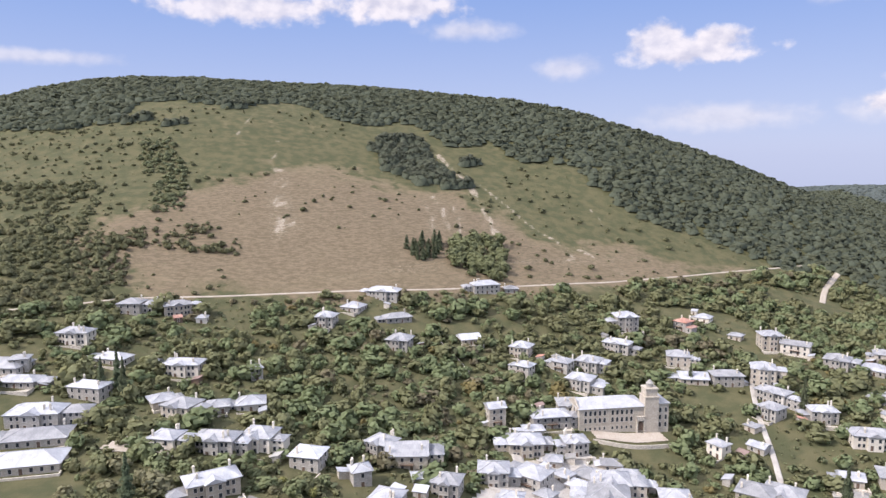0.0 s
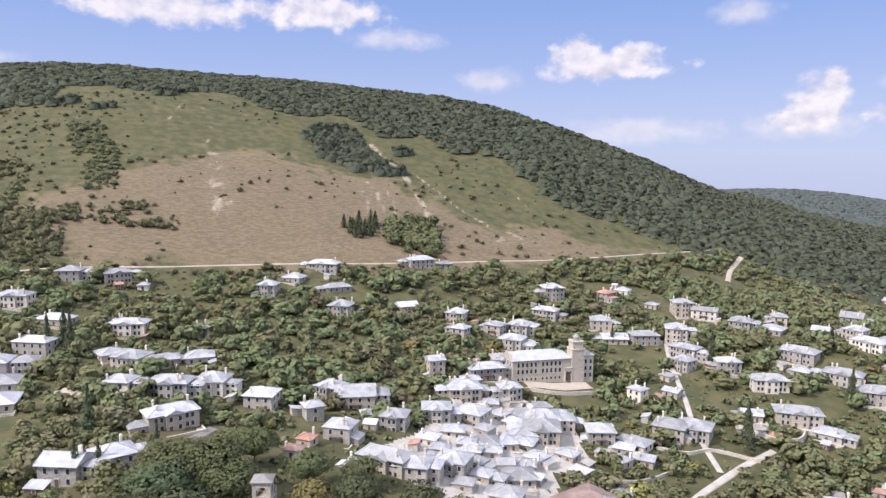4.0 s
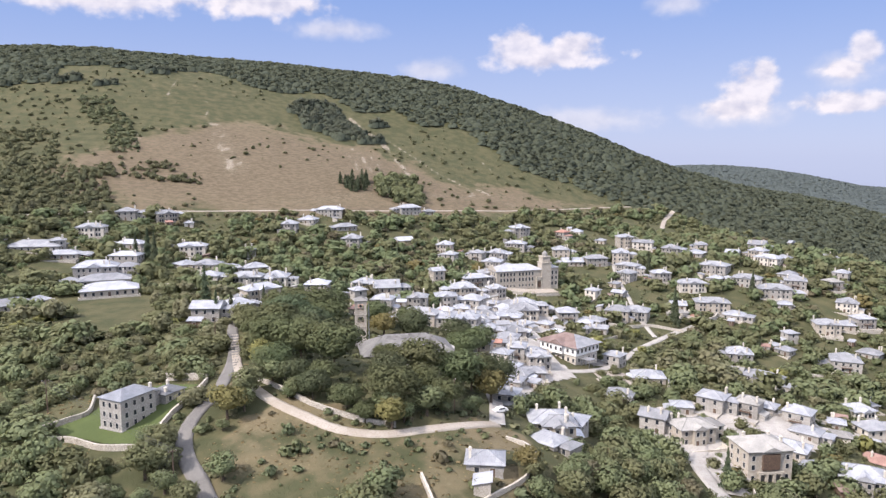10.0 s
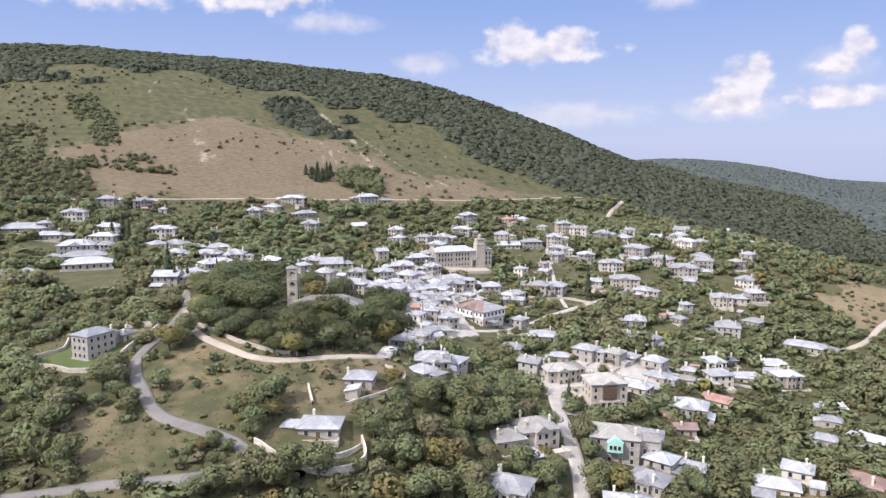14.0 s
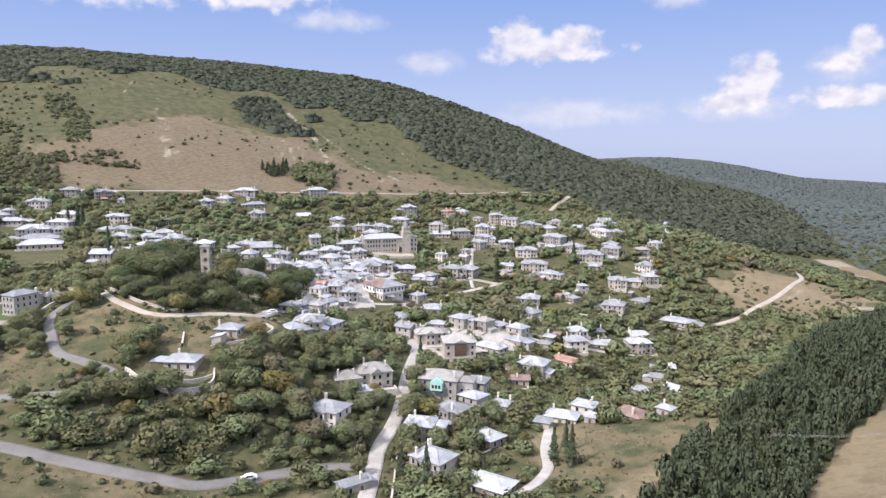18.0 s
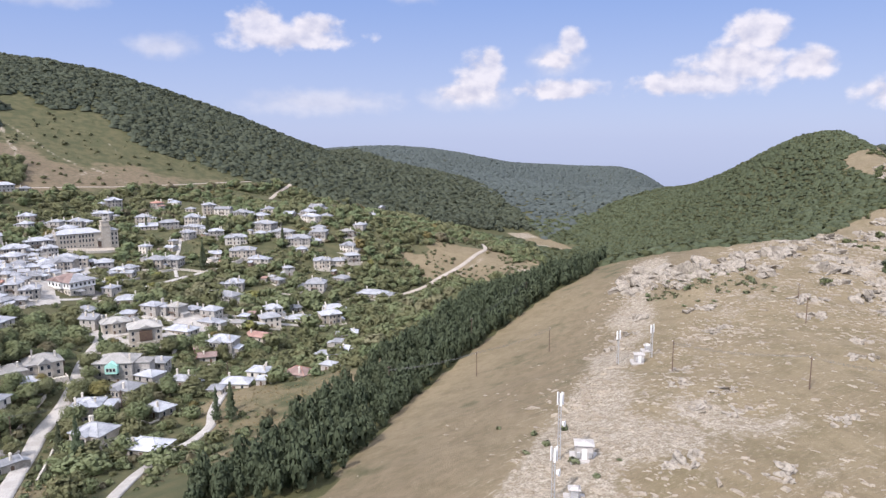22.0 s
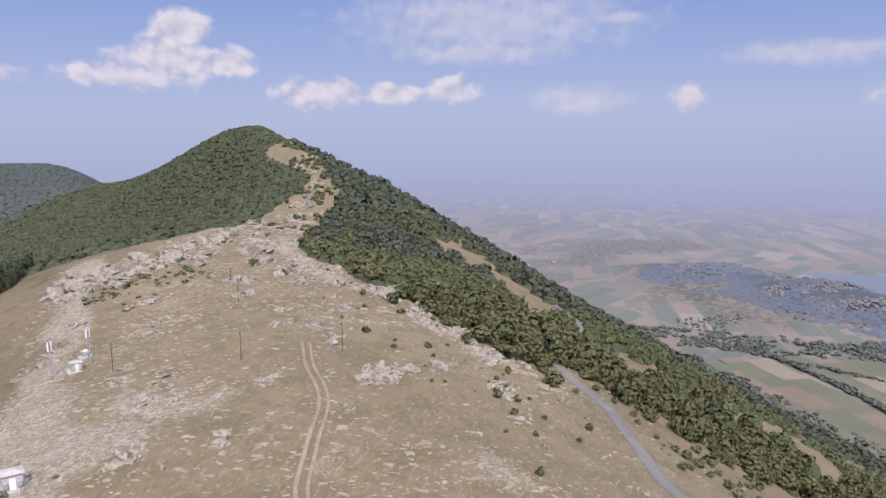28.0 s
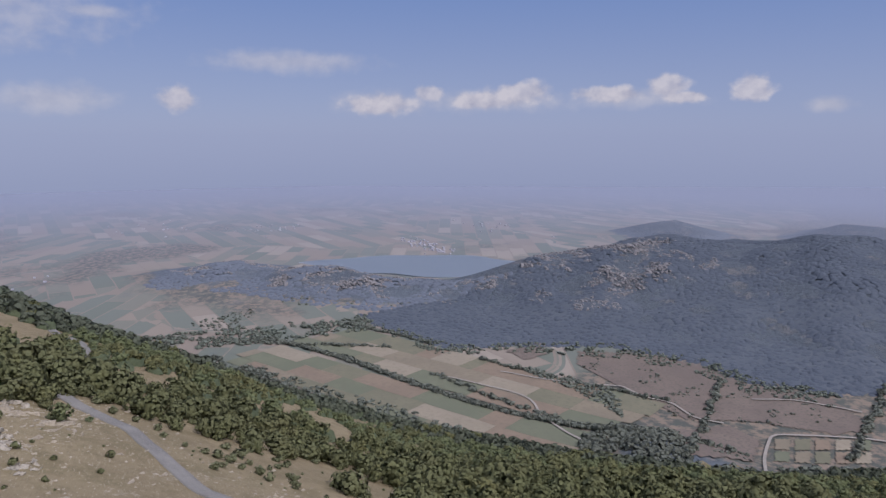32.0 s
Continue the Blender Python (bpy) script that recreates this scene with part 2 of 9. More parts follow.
def stone_wall(name, a, b_, joint, per_object=0.3):
    m, nt, b = material(name, 0.92)
    tc = nt.nodes.new("ShaderNodeTexCoord").outputs["Object"]
    v = nt.nodes.new("ShaderNodeTexVoronoi")
    v.inputs["Scale"].default_value = 2.2
    nt.links.new(tc, v.inputs["Vector"])
    sep = nt.nodes.new("ShaderNodeSeparateColor")
    nt.links.new(v.outputs["Color"], sep.inputs[0])
    edge = nt.nodes.new("ShaderNodeTexVoronoi")
    edge.feature = "DISTANCE_TO_EDGE"
    edge.inputs["Scale"].default_value = 2.2
    nt.links.new(tc, edge.inputs["Vector"])
    col = mix_col(nt, sep.outputs[0], a, b_)
    col = mix_col(nt, ramp01(nt, edge.outputs["Distance"], 0.09, 0.02), col, joint)
    stain = noise_tex(nt, tc, 0.35, 4)
    col = mix_col(nt, math_node(nt, "MULTIPLY", ramp01(nt, stain, 0.5, 0.75), 0.4), col, (0.2, 0.17, 0.14))
    info = nt.nodes.new("ShaderNodeObjectInfo")
    shift = nt.nodes.new("ShaderNodeHueSaturation")
    nt.links.new(math_node(nt, "ADD", math_node(nt, "MULTIPLY", info.outputs["Random"], per_object), 1 - per_object / 2), shift.inputs["Value"])
    nt.links.new(col, shift.inputs["Color"])
    nt.links.new(shift.outputs[0], b.inputs["Base Color"])
    bump(nt, b, edge.outputs["Distance"], 0.4, 0.05)
    return m


def sheet_roof(name, a, b_, rust, rough, metal, pitch_scale=1.0):
    """Sheet metal or slab roofing with seams down the slope, faded in patches."""
    m, nt, b = material(name, rough, metal)
    tc = nt.nodes.new("ShaderNodeTexCoord").outputs["Object"]
    big, small = noise_tex(nt, tc, 0.3, 3), noise_tex(nt, tc, 2.0, 5)
    brick = nt.nodes.new("ShaderNodeTexBrick")
    nt.links.new(tc, brick.inputs["Vector"])
    brick.inputs["Scale"].default_value = pitch_scale
    brick.inputs["Color1"].default_value, brick.inputs["Color2"].default_value, brick.inputs["Mortar"].default_value = (1, 1, 1, 1), (0.86, 0.86, 0.86, 1), (0.62, 0.62, 0.62, 1)
    brick.inputs["Mortar Size"].default_value, brick.inputs["Brick Width"].default_value, brick.inputs["Row Height"].default_value = 0.03, 0.9, 1.6
    col = mix_col(nt, ramp01(nt, big, 0.35, 0.65), a, b_)
    col = mix_col(nt, math_node(nt, "MULTIPLY", ramp01(nt, small, 0.58, 0.8), 0.5), col, rust)
    col = mix_col(nt, 0.8, col, brick.outputs["Color"], "MULTIPLY")
    info = nt.nodes.new("ShaderNodeObjectInfo")
    shift = nt.nodes.new("ShaderNodeHueSaturation")
    nt.links.new(math_node(nt, "ADD", math_node(nt, "MULTIPLY", info.outputs["Random"], 0.55), 0.66), shift.inputs["Value"])
    nt.links.new(math_node(nt, "ADD", math_node(nt, "MULTIPLY", info.outputs["Random"], 0.5), 0.6), shift.inputs["Saturation"])
    nt.links.new(col, shift.inputs["Color"])
    nt.links.new(shift.outputs[0], b.inputs["Base Color"])
    return m


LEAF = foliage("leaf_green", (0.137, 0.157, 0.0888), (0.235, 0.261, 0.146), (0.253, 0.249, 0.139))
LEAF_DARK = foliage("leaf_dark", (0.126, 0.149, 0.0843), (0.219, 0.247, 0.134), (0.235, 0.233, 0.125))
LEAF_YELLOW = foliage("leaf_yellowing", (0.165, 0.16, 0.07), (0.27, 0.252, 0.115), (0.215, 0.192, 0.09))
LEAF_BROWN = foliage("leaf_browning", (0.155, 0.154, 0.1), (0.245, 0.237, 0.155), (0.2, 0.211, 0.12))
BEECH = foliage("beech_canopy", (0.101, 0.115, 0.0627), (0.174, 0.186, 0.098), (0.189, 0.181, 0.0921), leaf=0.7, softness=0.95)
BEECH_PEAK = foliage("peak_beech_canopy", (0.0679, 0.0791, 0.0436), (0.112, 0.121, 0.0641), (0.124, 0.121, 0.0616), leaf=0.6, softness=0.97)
# far hill leaf colour carries the blue of the haze
BEECH_BEYOND_HAZE = foliage("hazed_far_hill_canopy", (0.0741, 0.0904, 0.0874), (0.0959, 0.114, 0.105), (0.0998, 0.114, 0.0983), leaf=0.4, softness=1.0)
# slope leaf colour blued, so that haze is part of it
BEECH_LOWER_HAZE = foliage("hazed_slope_canopy", (0.0754, 0.092, 0.0718), (0.125, 0.144, 0.104), (0.131, 0.14, 0.0975), leaf=0.6, softness=0.95)
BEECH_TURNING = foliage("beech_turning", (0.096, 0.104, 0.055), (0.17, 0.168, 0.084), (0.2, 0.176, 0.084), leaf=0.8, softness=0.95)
# distant leaves paled and blued in colour for haze
BEECH_FAR_HAZE = foliage("hazed_distant_canopy", (0.135, 0.158, 0.145), (0.165, 0.188, 0.16), (0.17, 0.185, 0.14), leaf=0.4)
# haze over the valley is put into these two canopy colours
CANOPY_HAZE = mottled("hazed_mountain_canopy", (0.0603, 0.072, 0.0939), (0.0703, 0.0829, 0.105), (0.0552, 0.067, 0.0887), 0.012, 0.12, relief=0)
CANOPY_LAKE_HAZE = mottled("hazed_lake_hill_canopy", (0.0972, 0.111, 0.14), (0.109, 0.124, 0.153), (0.0912, 0.105, 0.133), 0.012, 0.12, relief=0)
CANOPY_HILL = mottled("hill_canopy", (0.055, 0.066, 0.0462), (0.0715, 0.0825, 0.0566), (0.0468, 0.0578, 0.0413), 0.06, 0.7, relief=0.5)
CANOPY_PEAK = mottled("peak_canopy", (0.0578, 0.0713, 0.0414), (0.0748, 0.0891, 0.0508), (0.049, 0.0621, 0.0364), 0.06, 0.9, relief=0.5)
# same haze tint for the crowns below
CANOPY_BEYOND_HAZE = mottled("hazed_far_hill_canopy_below", (0.0651, 0.079, 0.0754), (0.0747, 0.0897, 0.084), (0.0596, 0.073, 0.071), 0.04, 0.4, relief=0.3)
# limestone greyed and blued in its colour to stand for haze
ROCK_HAZE = mottled("haze_tinted_limestone", (0.17, 0.164, 0.168), (0.21, 0.198, 0.197), (0.13, 0.128, 0.138), 0.05, 0.4, relief=0)
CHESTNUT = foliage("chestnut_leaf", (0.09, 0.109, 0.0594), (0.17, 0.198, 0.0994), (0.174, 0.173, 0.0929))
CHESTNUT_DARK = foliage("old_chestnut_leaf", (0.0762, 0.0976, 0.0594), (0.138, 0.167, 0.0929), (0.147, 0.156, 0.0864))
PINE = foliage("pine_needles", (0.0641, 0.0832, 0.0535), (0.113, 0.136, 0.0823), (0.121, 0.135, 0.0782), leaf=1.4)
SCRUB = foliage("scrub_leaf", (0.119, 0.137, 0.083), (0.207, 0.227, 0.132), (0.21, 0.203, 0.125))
# beech green with more blue and less red, to paint in haze
BEECH_HILL_HAZE = foliage("hazed_hill_beech_canopy", (0.0668, 0.0798, 0.0574), (0.11, 0.125, 0.0847), (0.118, 0.123, 0.077), leaf=0.5, softness=0.95)
BARK = mottled("bark", (0.12, 0.09, 0.065), (0.08, 0.065, 0.05), (0.17, 0.14, 0.11), 0.8, 8, relief=0.03)
STONE = stone_wall("grey_stone", (0.27, 0.258, 0.238), (0.4, 0.382, 0.352), (0.3, 0.288, 0.265))
STONE_WARM = stone_wall("warm_stone", (0.35, 0.315, 0.265), (0.48, 0.435, 0.37), (0.37, 0.34, 0.29))
RUBBLE = stone_wall("pale_rubble", (0.42, 0.39, 0.34), (0.58, 0.54, 0.47), (0.3, 0.27, 0.23))
PLASTER = mottled("cream_plaster", (0.55, 0.51, 0.44), (0.63, 0.595, 0.53), (0.45, 0.41, 0.355), 0.4, 3, relief=0.02, per_object=0.2)
METAL_ROOF = sheet_roof("blue_grey_sheet", (0.295, 0.308, 0.335), (0.405, 0.415, 0.437), (0.29, 0.292, 0.31), 0.55, 0.15)
DARK_ROOF = sheet_roof("slate_grey_sheet", (0.17, 0.18, 0.2), (0.225, 0.235, 0.255), (0.15, 0.155, 0.17), 0.6, 0.1)
WHITE_ROOF = sheet_roof("white_sheet", (0.38, 0.395, 0.43), (0.475, 0.49, 0.52), (0.38, 0.375, 0.385), 0.55, 0.1)
SLATE_ROOF = sheet_roof("stone_slab", (0.27, 0.265, 0.25), (0.34, 0.33, 0.31), (0.4, 0.38, 0.35), 0.9, 0.0, 2.0)
OLD_SLAB_ROOF = sheet_roof("old_stone_slab", (0.205, 0.2, 0.19), (0.26, 0.252, 0.238), (0.3, 0.285, 0.26), 0.92, 0.0, 2.0)
RED_ROOF = sheet_roof("red_tile", (0.3, 0.165, 0.13), (0.38, 0.23, 0.185), (0.4, 0.34, 0.3), 0.9, 0.0, 2.2)
GLASS, _nt, _b = material("window_glass", 0.12)
_b.inputs["Base Color"].default_value = (0.03, 0.035, 0.045, 1)
_b.inputs["Specular IOR Level"].default_value = 0.5
FRAME = mottled("window_frame_stone", (0.4, 0.385, 0.355), (0.48, 0.46, 0.425), (0.34, 0.32, 0.295), 2, 12, 0.7, relief=0)
WOOD = mottled("dark_wood", (0.1, 0.065, 0.045), (0.15, 0.1, 0.07), (0.08, 0.06, 0.05), 1.5, 12, 0.8, relief=0.02)
CONCRETE = mottled("concrete", (0.38, 0.365, 0.345), (0.46, 0.44, 0.415), (0.3, 0.285, 0.265), 0.4, 4, relief=0.02)
ASPHALT = mottled("worn_asphalt", (0.138, 0.132, 0.126), (0.181, 0.174, 0.163), (0.211, 0.2, 0.185), 0.12, 3, relief=0.02)
TRACK = mottled("trodden_track", (0.235, 0.196, 0.142), (0.285, 0.241, 0.18), (0.185, 0.15, 0.1), 0.35, 2.5, relief=0.04)
COBBLE = mottled("pale_paving", (0.34, 0.322, 0.298), (0.42, 0.4, 0.37), (0.26, 0.244, 0.222), 0.2, 2.5, relief=0.04)
DIRT = mottled("dusty_track", (0.336, 0.296, 0.248), (0.4, 0.36, 0.311), (0.264, 0.231, 0.185), 0.15, 2.5, relief=0.05)
ROCK = mottled("pale_limestone", (0.255, 0.22, 0.172), (0.33, 0.29, 0.23), (0.165, 0.14, 0.105), 0.25, 2.0, relief=0.25)
ROCK_FACE = mottled("weathered_rock", (0.25, 0.224, 0.185), (0.335, 0.302, 0.252), (0.13, 0.115, 0.092), 0.5, 1.6, relief=0.5)
LAWN = mottled("mown_lawn", (0.075, 0.098, 0.036), (0.09, 0.115, 0.043), (0.065, 0.083, 0.032), 0.15, 4, relief=0.03)
GALVANISED = mottled("galvanised_steel", (0.5, 0.51, 0.52), (0.58, 0.59, 0.6), (0.4, 0.4, 0.41), 1, 9, 0.45, 0.6, relief=0)
WHITE_PAINT = mottled("white_paint", (0.74, 0.74, 0.73), (0.8, 0.8, 0.79), (0.66, 0.65, 0.62), 0.5, 6, 0.5, relief=0)
DARK_PAINT = mottled("dark_paint", (0.05, 0.055, 0.06), (0.08, 0.085, 0.09), (0.04, 0.04, 0.045), 0.5, 6, 0.4, relief=0)
TURQUOISE = mottled("turquoise_paint", (0.3, 0.6, 0.52), (0.36, 0.66, 0.58), (0.3, 0.5, 0.45), 0.5, 6, 0.6, relief=0)
WATER, _nt, _b = material("lake_water", 0.3)
_b.inputs["Base Color"].default_value = (0.13, 0.15, 0.172, 1)
_b.inputs["Specular IOR Level"].default_value = 0.2


# ---- shape of the land ----
def smooth(a, b, x):
    t = np.clip((x - a) / (b - a), 0, 1)
    return t * t * (3 - 2 * t)


def mound(x, y, cx, cy, sx, sy, turn=0.0):
    c, s = math.cos(radians(turn)), math.sin(radians(turn))
    dx, dy = x - cx, y - cy
    return np.exp(-((dx * c + dy * s) / sx) ** 2 - ((-dx * s + dy * c) / sy) ** 2)


def lattice_noise(x, y, size, seed):
    """Smooth noise of 0 to 1 with features of that size in metres."""
    u, v = np.asarray(x, float) / size, np.asarray(y, float) / size
    i, j = np.floor(u).astype(np.int64), np.floor(v).astype(np.int64)
    fu, fv = u - i, v - j
    fu, fv = fu * fu * (3 - 2 * fu), fv * fv * (3 - 2 * fv)

    def rnd(a, b):
        h = (a * 374761393 + b * 668265263 + seed * 144269) & 0xFFFFFFFF
        h = ((h ^ (h >> 13)) * 1274126177) & 0xFFFFFFFF
        return ((h ^ (h >> 16)) & 0xFFFF) / 65535.0

    return (rnd(i, j) * (1 - fu) + rnd(i + 1, j) * fu) * (1 - fv) + (rnd(i, j + 1) * (1 - fu) + rnd(i + 1, j + 1) * fu) * fv


# undulation of the valley, the ridge and the hill on a lattice 170 m wide
LIFT = [0, 0, 1, 2, -22, -30, -1, 0, 0, 0, 1, 8, 27, -11, -40, -14, 0, 0, 0, -1, 0, -16, 32, 15, -10, 20, 2, 0, -7, -8, 6, -24, 29, 15, 20, 1, 0, 4, -4, 18, -14, -29, -12, -25, 10, 0, 10, 18, 0, -2, 21, -20, -39, -5, 1, 12, 24, 24, 5, -13, -10, -29, -6, 0, 13, 24, 6, 9, 15, 0, -2, 0, -4, 6, -9, 2, 27, 23, 3, 0, 0, -1, 0, 4, 11, 7, 1, 0, 0, 0]
LIFT_X, LIFT_Y = [q.ravel() for q in np.meshgrid(np.arange(-560, 801, 170.0), np.arange(-540, 991, 170.0))]


# finer swell of the lower village, 40 m apart
SWELL = [1, -2, -5, -2, -2, 1, 2, -1, 2, 3, -4, 1, 2, 4, -2, 0, 5, 2, 2, -2, -4, 0, 6, 4, -1, -1, 4, -4, -1, 0, -2, -2, 0, 7, 5]
SWELL_X, SWELL_Y = [q.ravel() for q in np.meshgrid(np.arange(-90, 151, 40.0), np.arange(-40, 121, 40.0))]


def front(x, y):
    """Metres past the mountain front, towards the plain."""
    return (x - 230) * 0.78 - (y + 480) * 0.62


def land(x, y):
    x, y = np.asarray(x, float), np.asarray(y, float)
    up = 1 - smooth(-60, 450, front(x, y))
    z = -250 + up * (270 + 205 * mound(x, y, -250, 900, 620, 330) + 60 * mound(x, y, 819, 1290, 400, 260, -25) + 10 * mound(x, y, 1250, 1350, 400, 260, -20)
                     + 115 * mound(x, y, 833, 181, 284, 139, 42) + 20 * mound(x, y, 674, 93, 153, 54, 42) - 62 * mound(x, y, 1300, 930, 360, 320) + 70 * mound(x, y, -900, 200, 500, 900))
    for cx, cy, h in zip(LIFT_X, LIFT_Y, LIFT):
        if h:
            z = z + h * np.exp(-((x - cx) ** 2 + (y - cy) ** 2) / 135.0 ** 2)
    for cx, cy, h in zip(SWELL_X, SWELL_Y, SWELL):
        if h:
            z = z + h * np.exp(-((x - cx) ** 2 + (y - cy) ** 2) / 38.0 ** 2)
    z = z - 110 * up * smooth(1850, 2400, 0.45 * x + 0.9 * y)
    # hills that stand in the plain
    z = z + 140 * mound(x, y, 1033, -1583, 430, 360, 37) + 52 * mound(x, y, 1301, -1250, 200, 250, 52) + 44 * mound(x, y, 1410, -1010, 190, 130, 60) + 44 * mound(x, y, 1981, -1995, 170, 220, 42)
    z = z + 58 * mound(x, y, 1550, -2503, 260, 260, 35) + 34 * mound(x, y, 1800, -540, 300, 150, 75) + 26 * mound(x, y, 1500, -690, 190, 110, 35) + 20 * mound(x, y, 1600, -690, 160, 110, 75) + 20 * mound(x, y, 560, -780, 130, 70, 20)
    z = z + smooth(-246, -215, z) * (1 - up) * ((lattice_noise(x, y, 170, 41) - 0.5) * 30 + (lattice_noise(x, y, 70, 42) - 0.5) * 16)
    basin = np.clip(1.6 - np.hypot((x - 1790) * 0.37 + (y + 975) * 0.93, ((x - 1790) * 0.93 - (y + 975) * 0.37) * 1.6) / 330, 0, 1)
    z = np.where(front(x, y) > 440, z * (1 - basin) - 253 * basin, z)
    return z


def ridge_zone(x, y):
    """1 on the stony open ridge, 0 off it."""
    along = (x - 120) * 0.86 + (y + 170) * 0.51
    off = -(x - 120) * 0.51 + (y + 170) * 0.86
    return smooth(-260, -150, along) * (1 - smooth(640, 760, along)) * smooth(-165, -120, off) * (1 - smooth(35, 75, off))


def ground(x, y):
    x, y = np.asarray(x, float), np.asarray(y, float)
    rz = ridge_zone(x, y)
    rough = (lattice_noise(x, y, 26, 3) - 0.5) * 2.2 + (lattice_noise(x, y, 9, 5) - 0.5) * 1.1
    return land(x, y) + rz * rough + (1 - rz) * (lattice_noise(x, y, 40, 8) - 0.5) * 1.2


def height(x, y):
    return float(ground(np.array([x]), np.array([y]))[0])


def inside(x, y, poly):
    """Which of the points lie inside a polygon."""
    hit, n = np.zeros(np.shape(x), bool), len(poly)
    for k in range(n):
        (x0, y0), (x1, y1) = poly[k], poly[(k + 1) % n]
        if y0 != y1:
            hit ^= ((y0 > y) != (y1 > y)) & (x < (x1 - x0) * (y - y0) / (y1 - y0) + x0)
    return hit


# ---- plan: woods, clearings and ways, in metres ----
HILL_WOOD = [(-900, 640), (-396, 637), (-335, 625), (-287, 635), (-292, 692), (-251, 698), (-198, 688), (-180, 726), (-149, 741), (-114, 708), (-69, 697), (-45, 723),
             (-13, 709), (3, 676), (53, 692), (61, 659), (127, 671), (132, 640), (164, 586), (186, 580), (216, 572), (245, 551), (270, 537), (301, 554),
             (345, 500), (400, 470), (450, 430), (520, 400), (590, 420), (640, 520), (700, 900), (700, 1250), (-900, 1250)]
CLUMP = [(-69, 644), (-51, 677), (-24, 680), (-5, 632), (12, 598), (-21, 582), (-48, 600)]
PEAK_WOOD = [(272, 10), (290, -25), (330, -48), (428, -33), (477, -24), (531, -19), (572, 12), (593, 41), (643, 86), (690, 84), (760, 150), (900, 140), (1020, 260), (1020, 560), (700, 470),
             (600, 370), (610, 300), (560, 235), (430, 200), (340, 132)]
SOUTH_WOOD = [(760, 120), (692, 76), (634, 26), (585, -4), (538, -33), (502, -59), (425, -80), (330, -112), (301, -140), (279, -163), (277, -180), (250, -207), (240, -220), (234, -232), (240, -243), (254, -245), (252, -254), (243, -272), (240, -290), (226, -303), (204, -315),
              (172, -350), (140, -430), (120, -520), (300, -820), (600, -720), (800, -400), (1000, -100), (1050, 200)]
DRY_GLADES = [[(475, -138), (504, -150), (445, -187), (409, -214), (298, -236), (290, -228), (327, -214), (412, -180), (441, -152)], [(329, -246), (329, -259), (316, -278), (295, -270), (303, -251)],
              [(345, -311), (334, -338), (290, -340), (272, -352), (280, -330), (325, -318)], [(430, -262), (452, -270), (440, -290), (412, -284)], [(385, -372), (420, -388), (402, -402), (372, -392)], [(545, 440), (592, 455), (612, 375), (551, 352)]]
BARE_SADDLE = DRY_GLADES[-1]
GAP_WOOD = [(420, 200), (440, 260), (500, 330), (470, 410), (400, 470), (345, 500), (450, 500), (600, 520), (720, 480), (620, 380), (610, 300), (560, 235), (430, 200)]
FAR_WOOD = [(590, 420), (700, 470), (1020, 560), (1500, 900), (2000, 1500), (1700, 2100), (300, 2100), (300, 1250), (700, 1250), (640, 520)]
PINE_BELT = [(60, -116), (90, -82), (116, -50), (140, -32), (190, 12), (245, 60), (325, 130), (410, 175), (400, 145), (345, 75), (300, 10), (262, -18), (225, -26), (190, -42), (163, -58), (134, -80), (103, -115), (83, -138)]
DRY_SLOPE = [(-164, 353), (-199, 385), (-234, 442), (-209, 466), (-182, 497), (-169, 548), (-144, 571), (-112, 575), (-68, 590), (-21, 581), (22, 594), (38, 554), (75, 529), (120, 535), (157, 543), (248, 548),
             (263, 542), (103, 452), (-47, 390), (-117, 365)]
CHURCH_GROVE = [(-66, 170), (-64, 95), (-56, 78), (-34, 60), (0, 72), (14, 100), (22, 180), (0, 200), (-50, 190)]
VILLAGE = [(-230, 250), (-211, 322), (-161, 347), (-109, 367), (-47, 390), (48, 424), (103, 450), (167, 485), (250, 530), (300, 548), (345, 500), (400, 470), (470, 410), (500, 330),
           (420, 200), (300, 110), (200, 45), (120, -15), (80, -60), (40, -85), (-60, -70), (-150, -60), (-260, 60)]
# clearings: x, y, radius across, radius along
CLEARINGS = [(-52, 45, 18, 22), (-66, 10, 15, 17), (-82, 24, 9, 14), (-20, 34, 16, 16), (-24, 8, 14, 11), (-70, 88, 5, 14), (108, -30, 24, 28), (-3, 56, 10, 9), (-45, -48, 40, 11), (5, -62, 40, 12), (120, -28, 26, 16), (-122, 172, 15, 16), (-132, 196, 20, 12), (-160, 251, 14, 8),
             (187, 258, 14, 8), (168, 186, 12, 6), (130, 311, 16, 9), (348, 205, 56, 50), (-96, 76, 20, 20), (54, 150, 12, 12), (78, 262, 20, 8), (250, 480, 40, 20), (60, 440, 60, 12), (150, 420, 30, 14), (-20, 365, 45, 9)]
LOW_MEADOW = [(-150, -54), (-90, -40), (-51, -46), (-34, -46), (-14, -50), (5, -47), (21, -42), (22, -60), (14, -100), (-150, -100)]
MARKET = [(6, 108), (20, 104), (34, 130), (52, 142), (50, 170), (54, 196), (70, 204), (74, 246), (56, 262), (38, 256), (20, 236), (6, 210), (-6, 196), (4, 172), (12, 150)]
LOW_STREET = [(58, 76), (66, 70), (92, 80), (122, 88), (126, 104), (110, 116), (84, 122), (62, 116), (56, 98)]
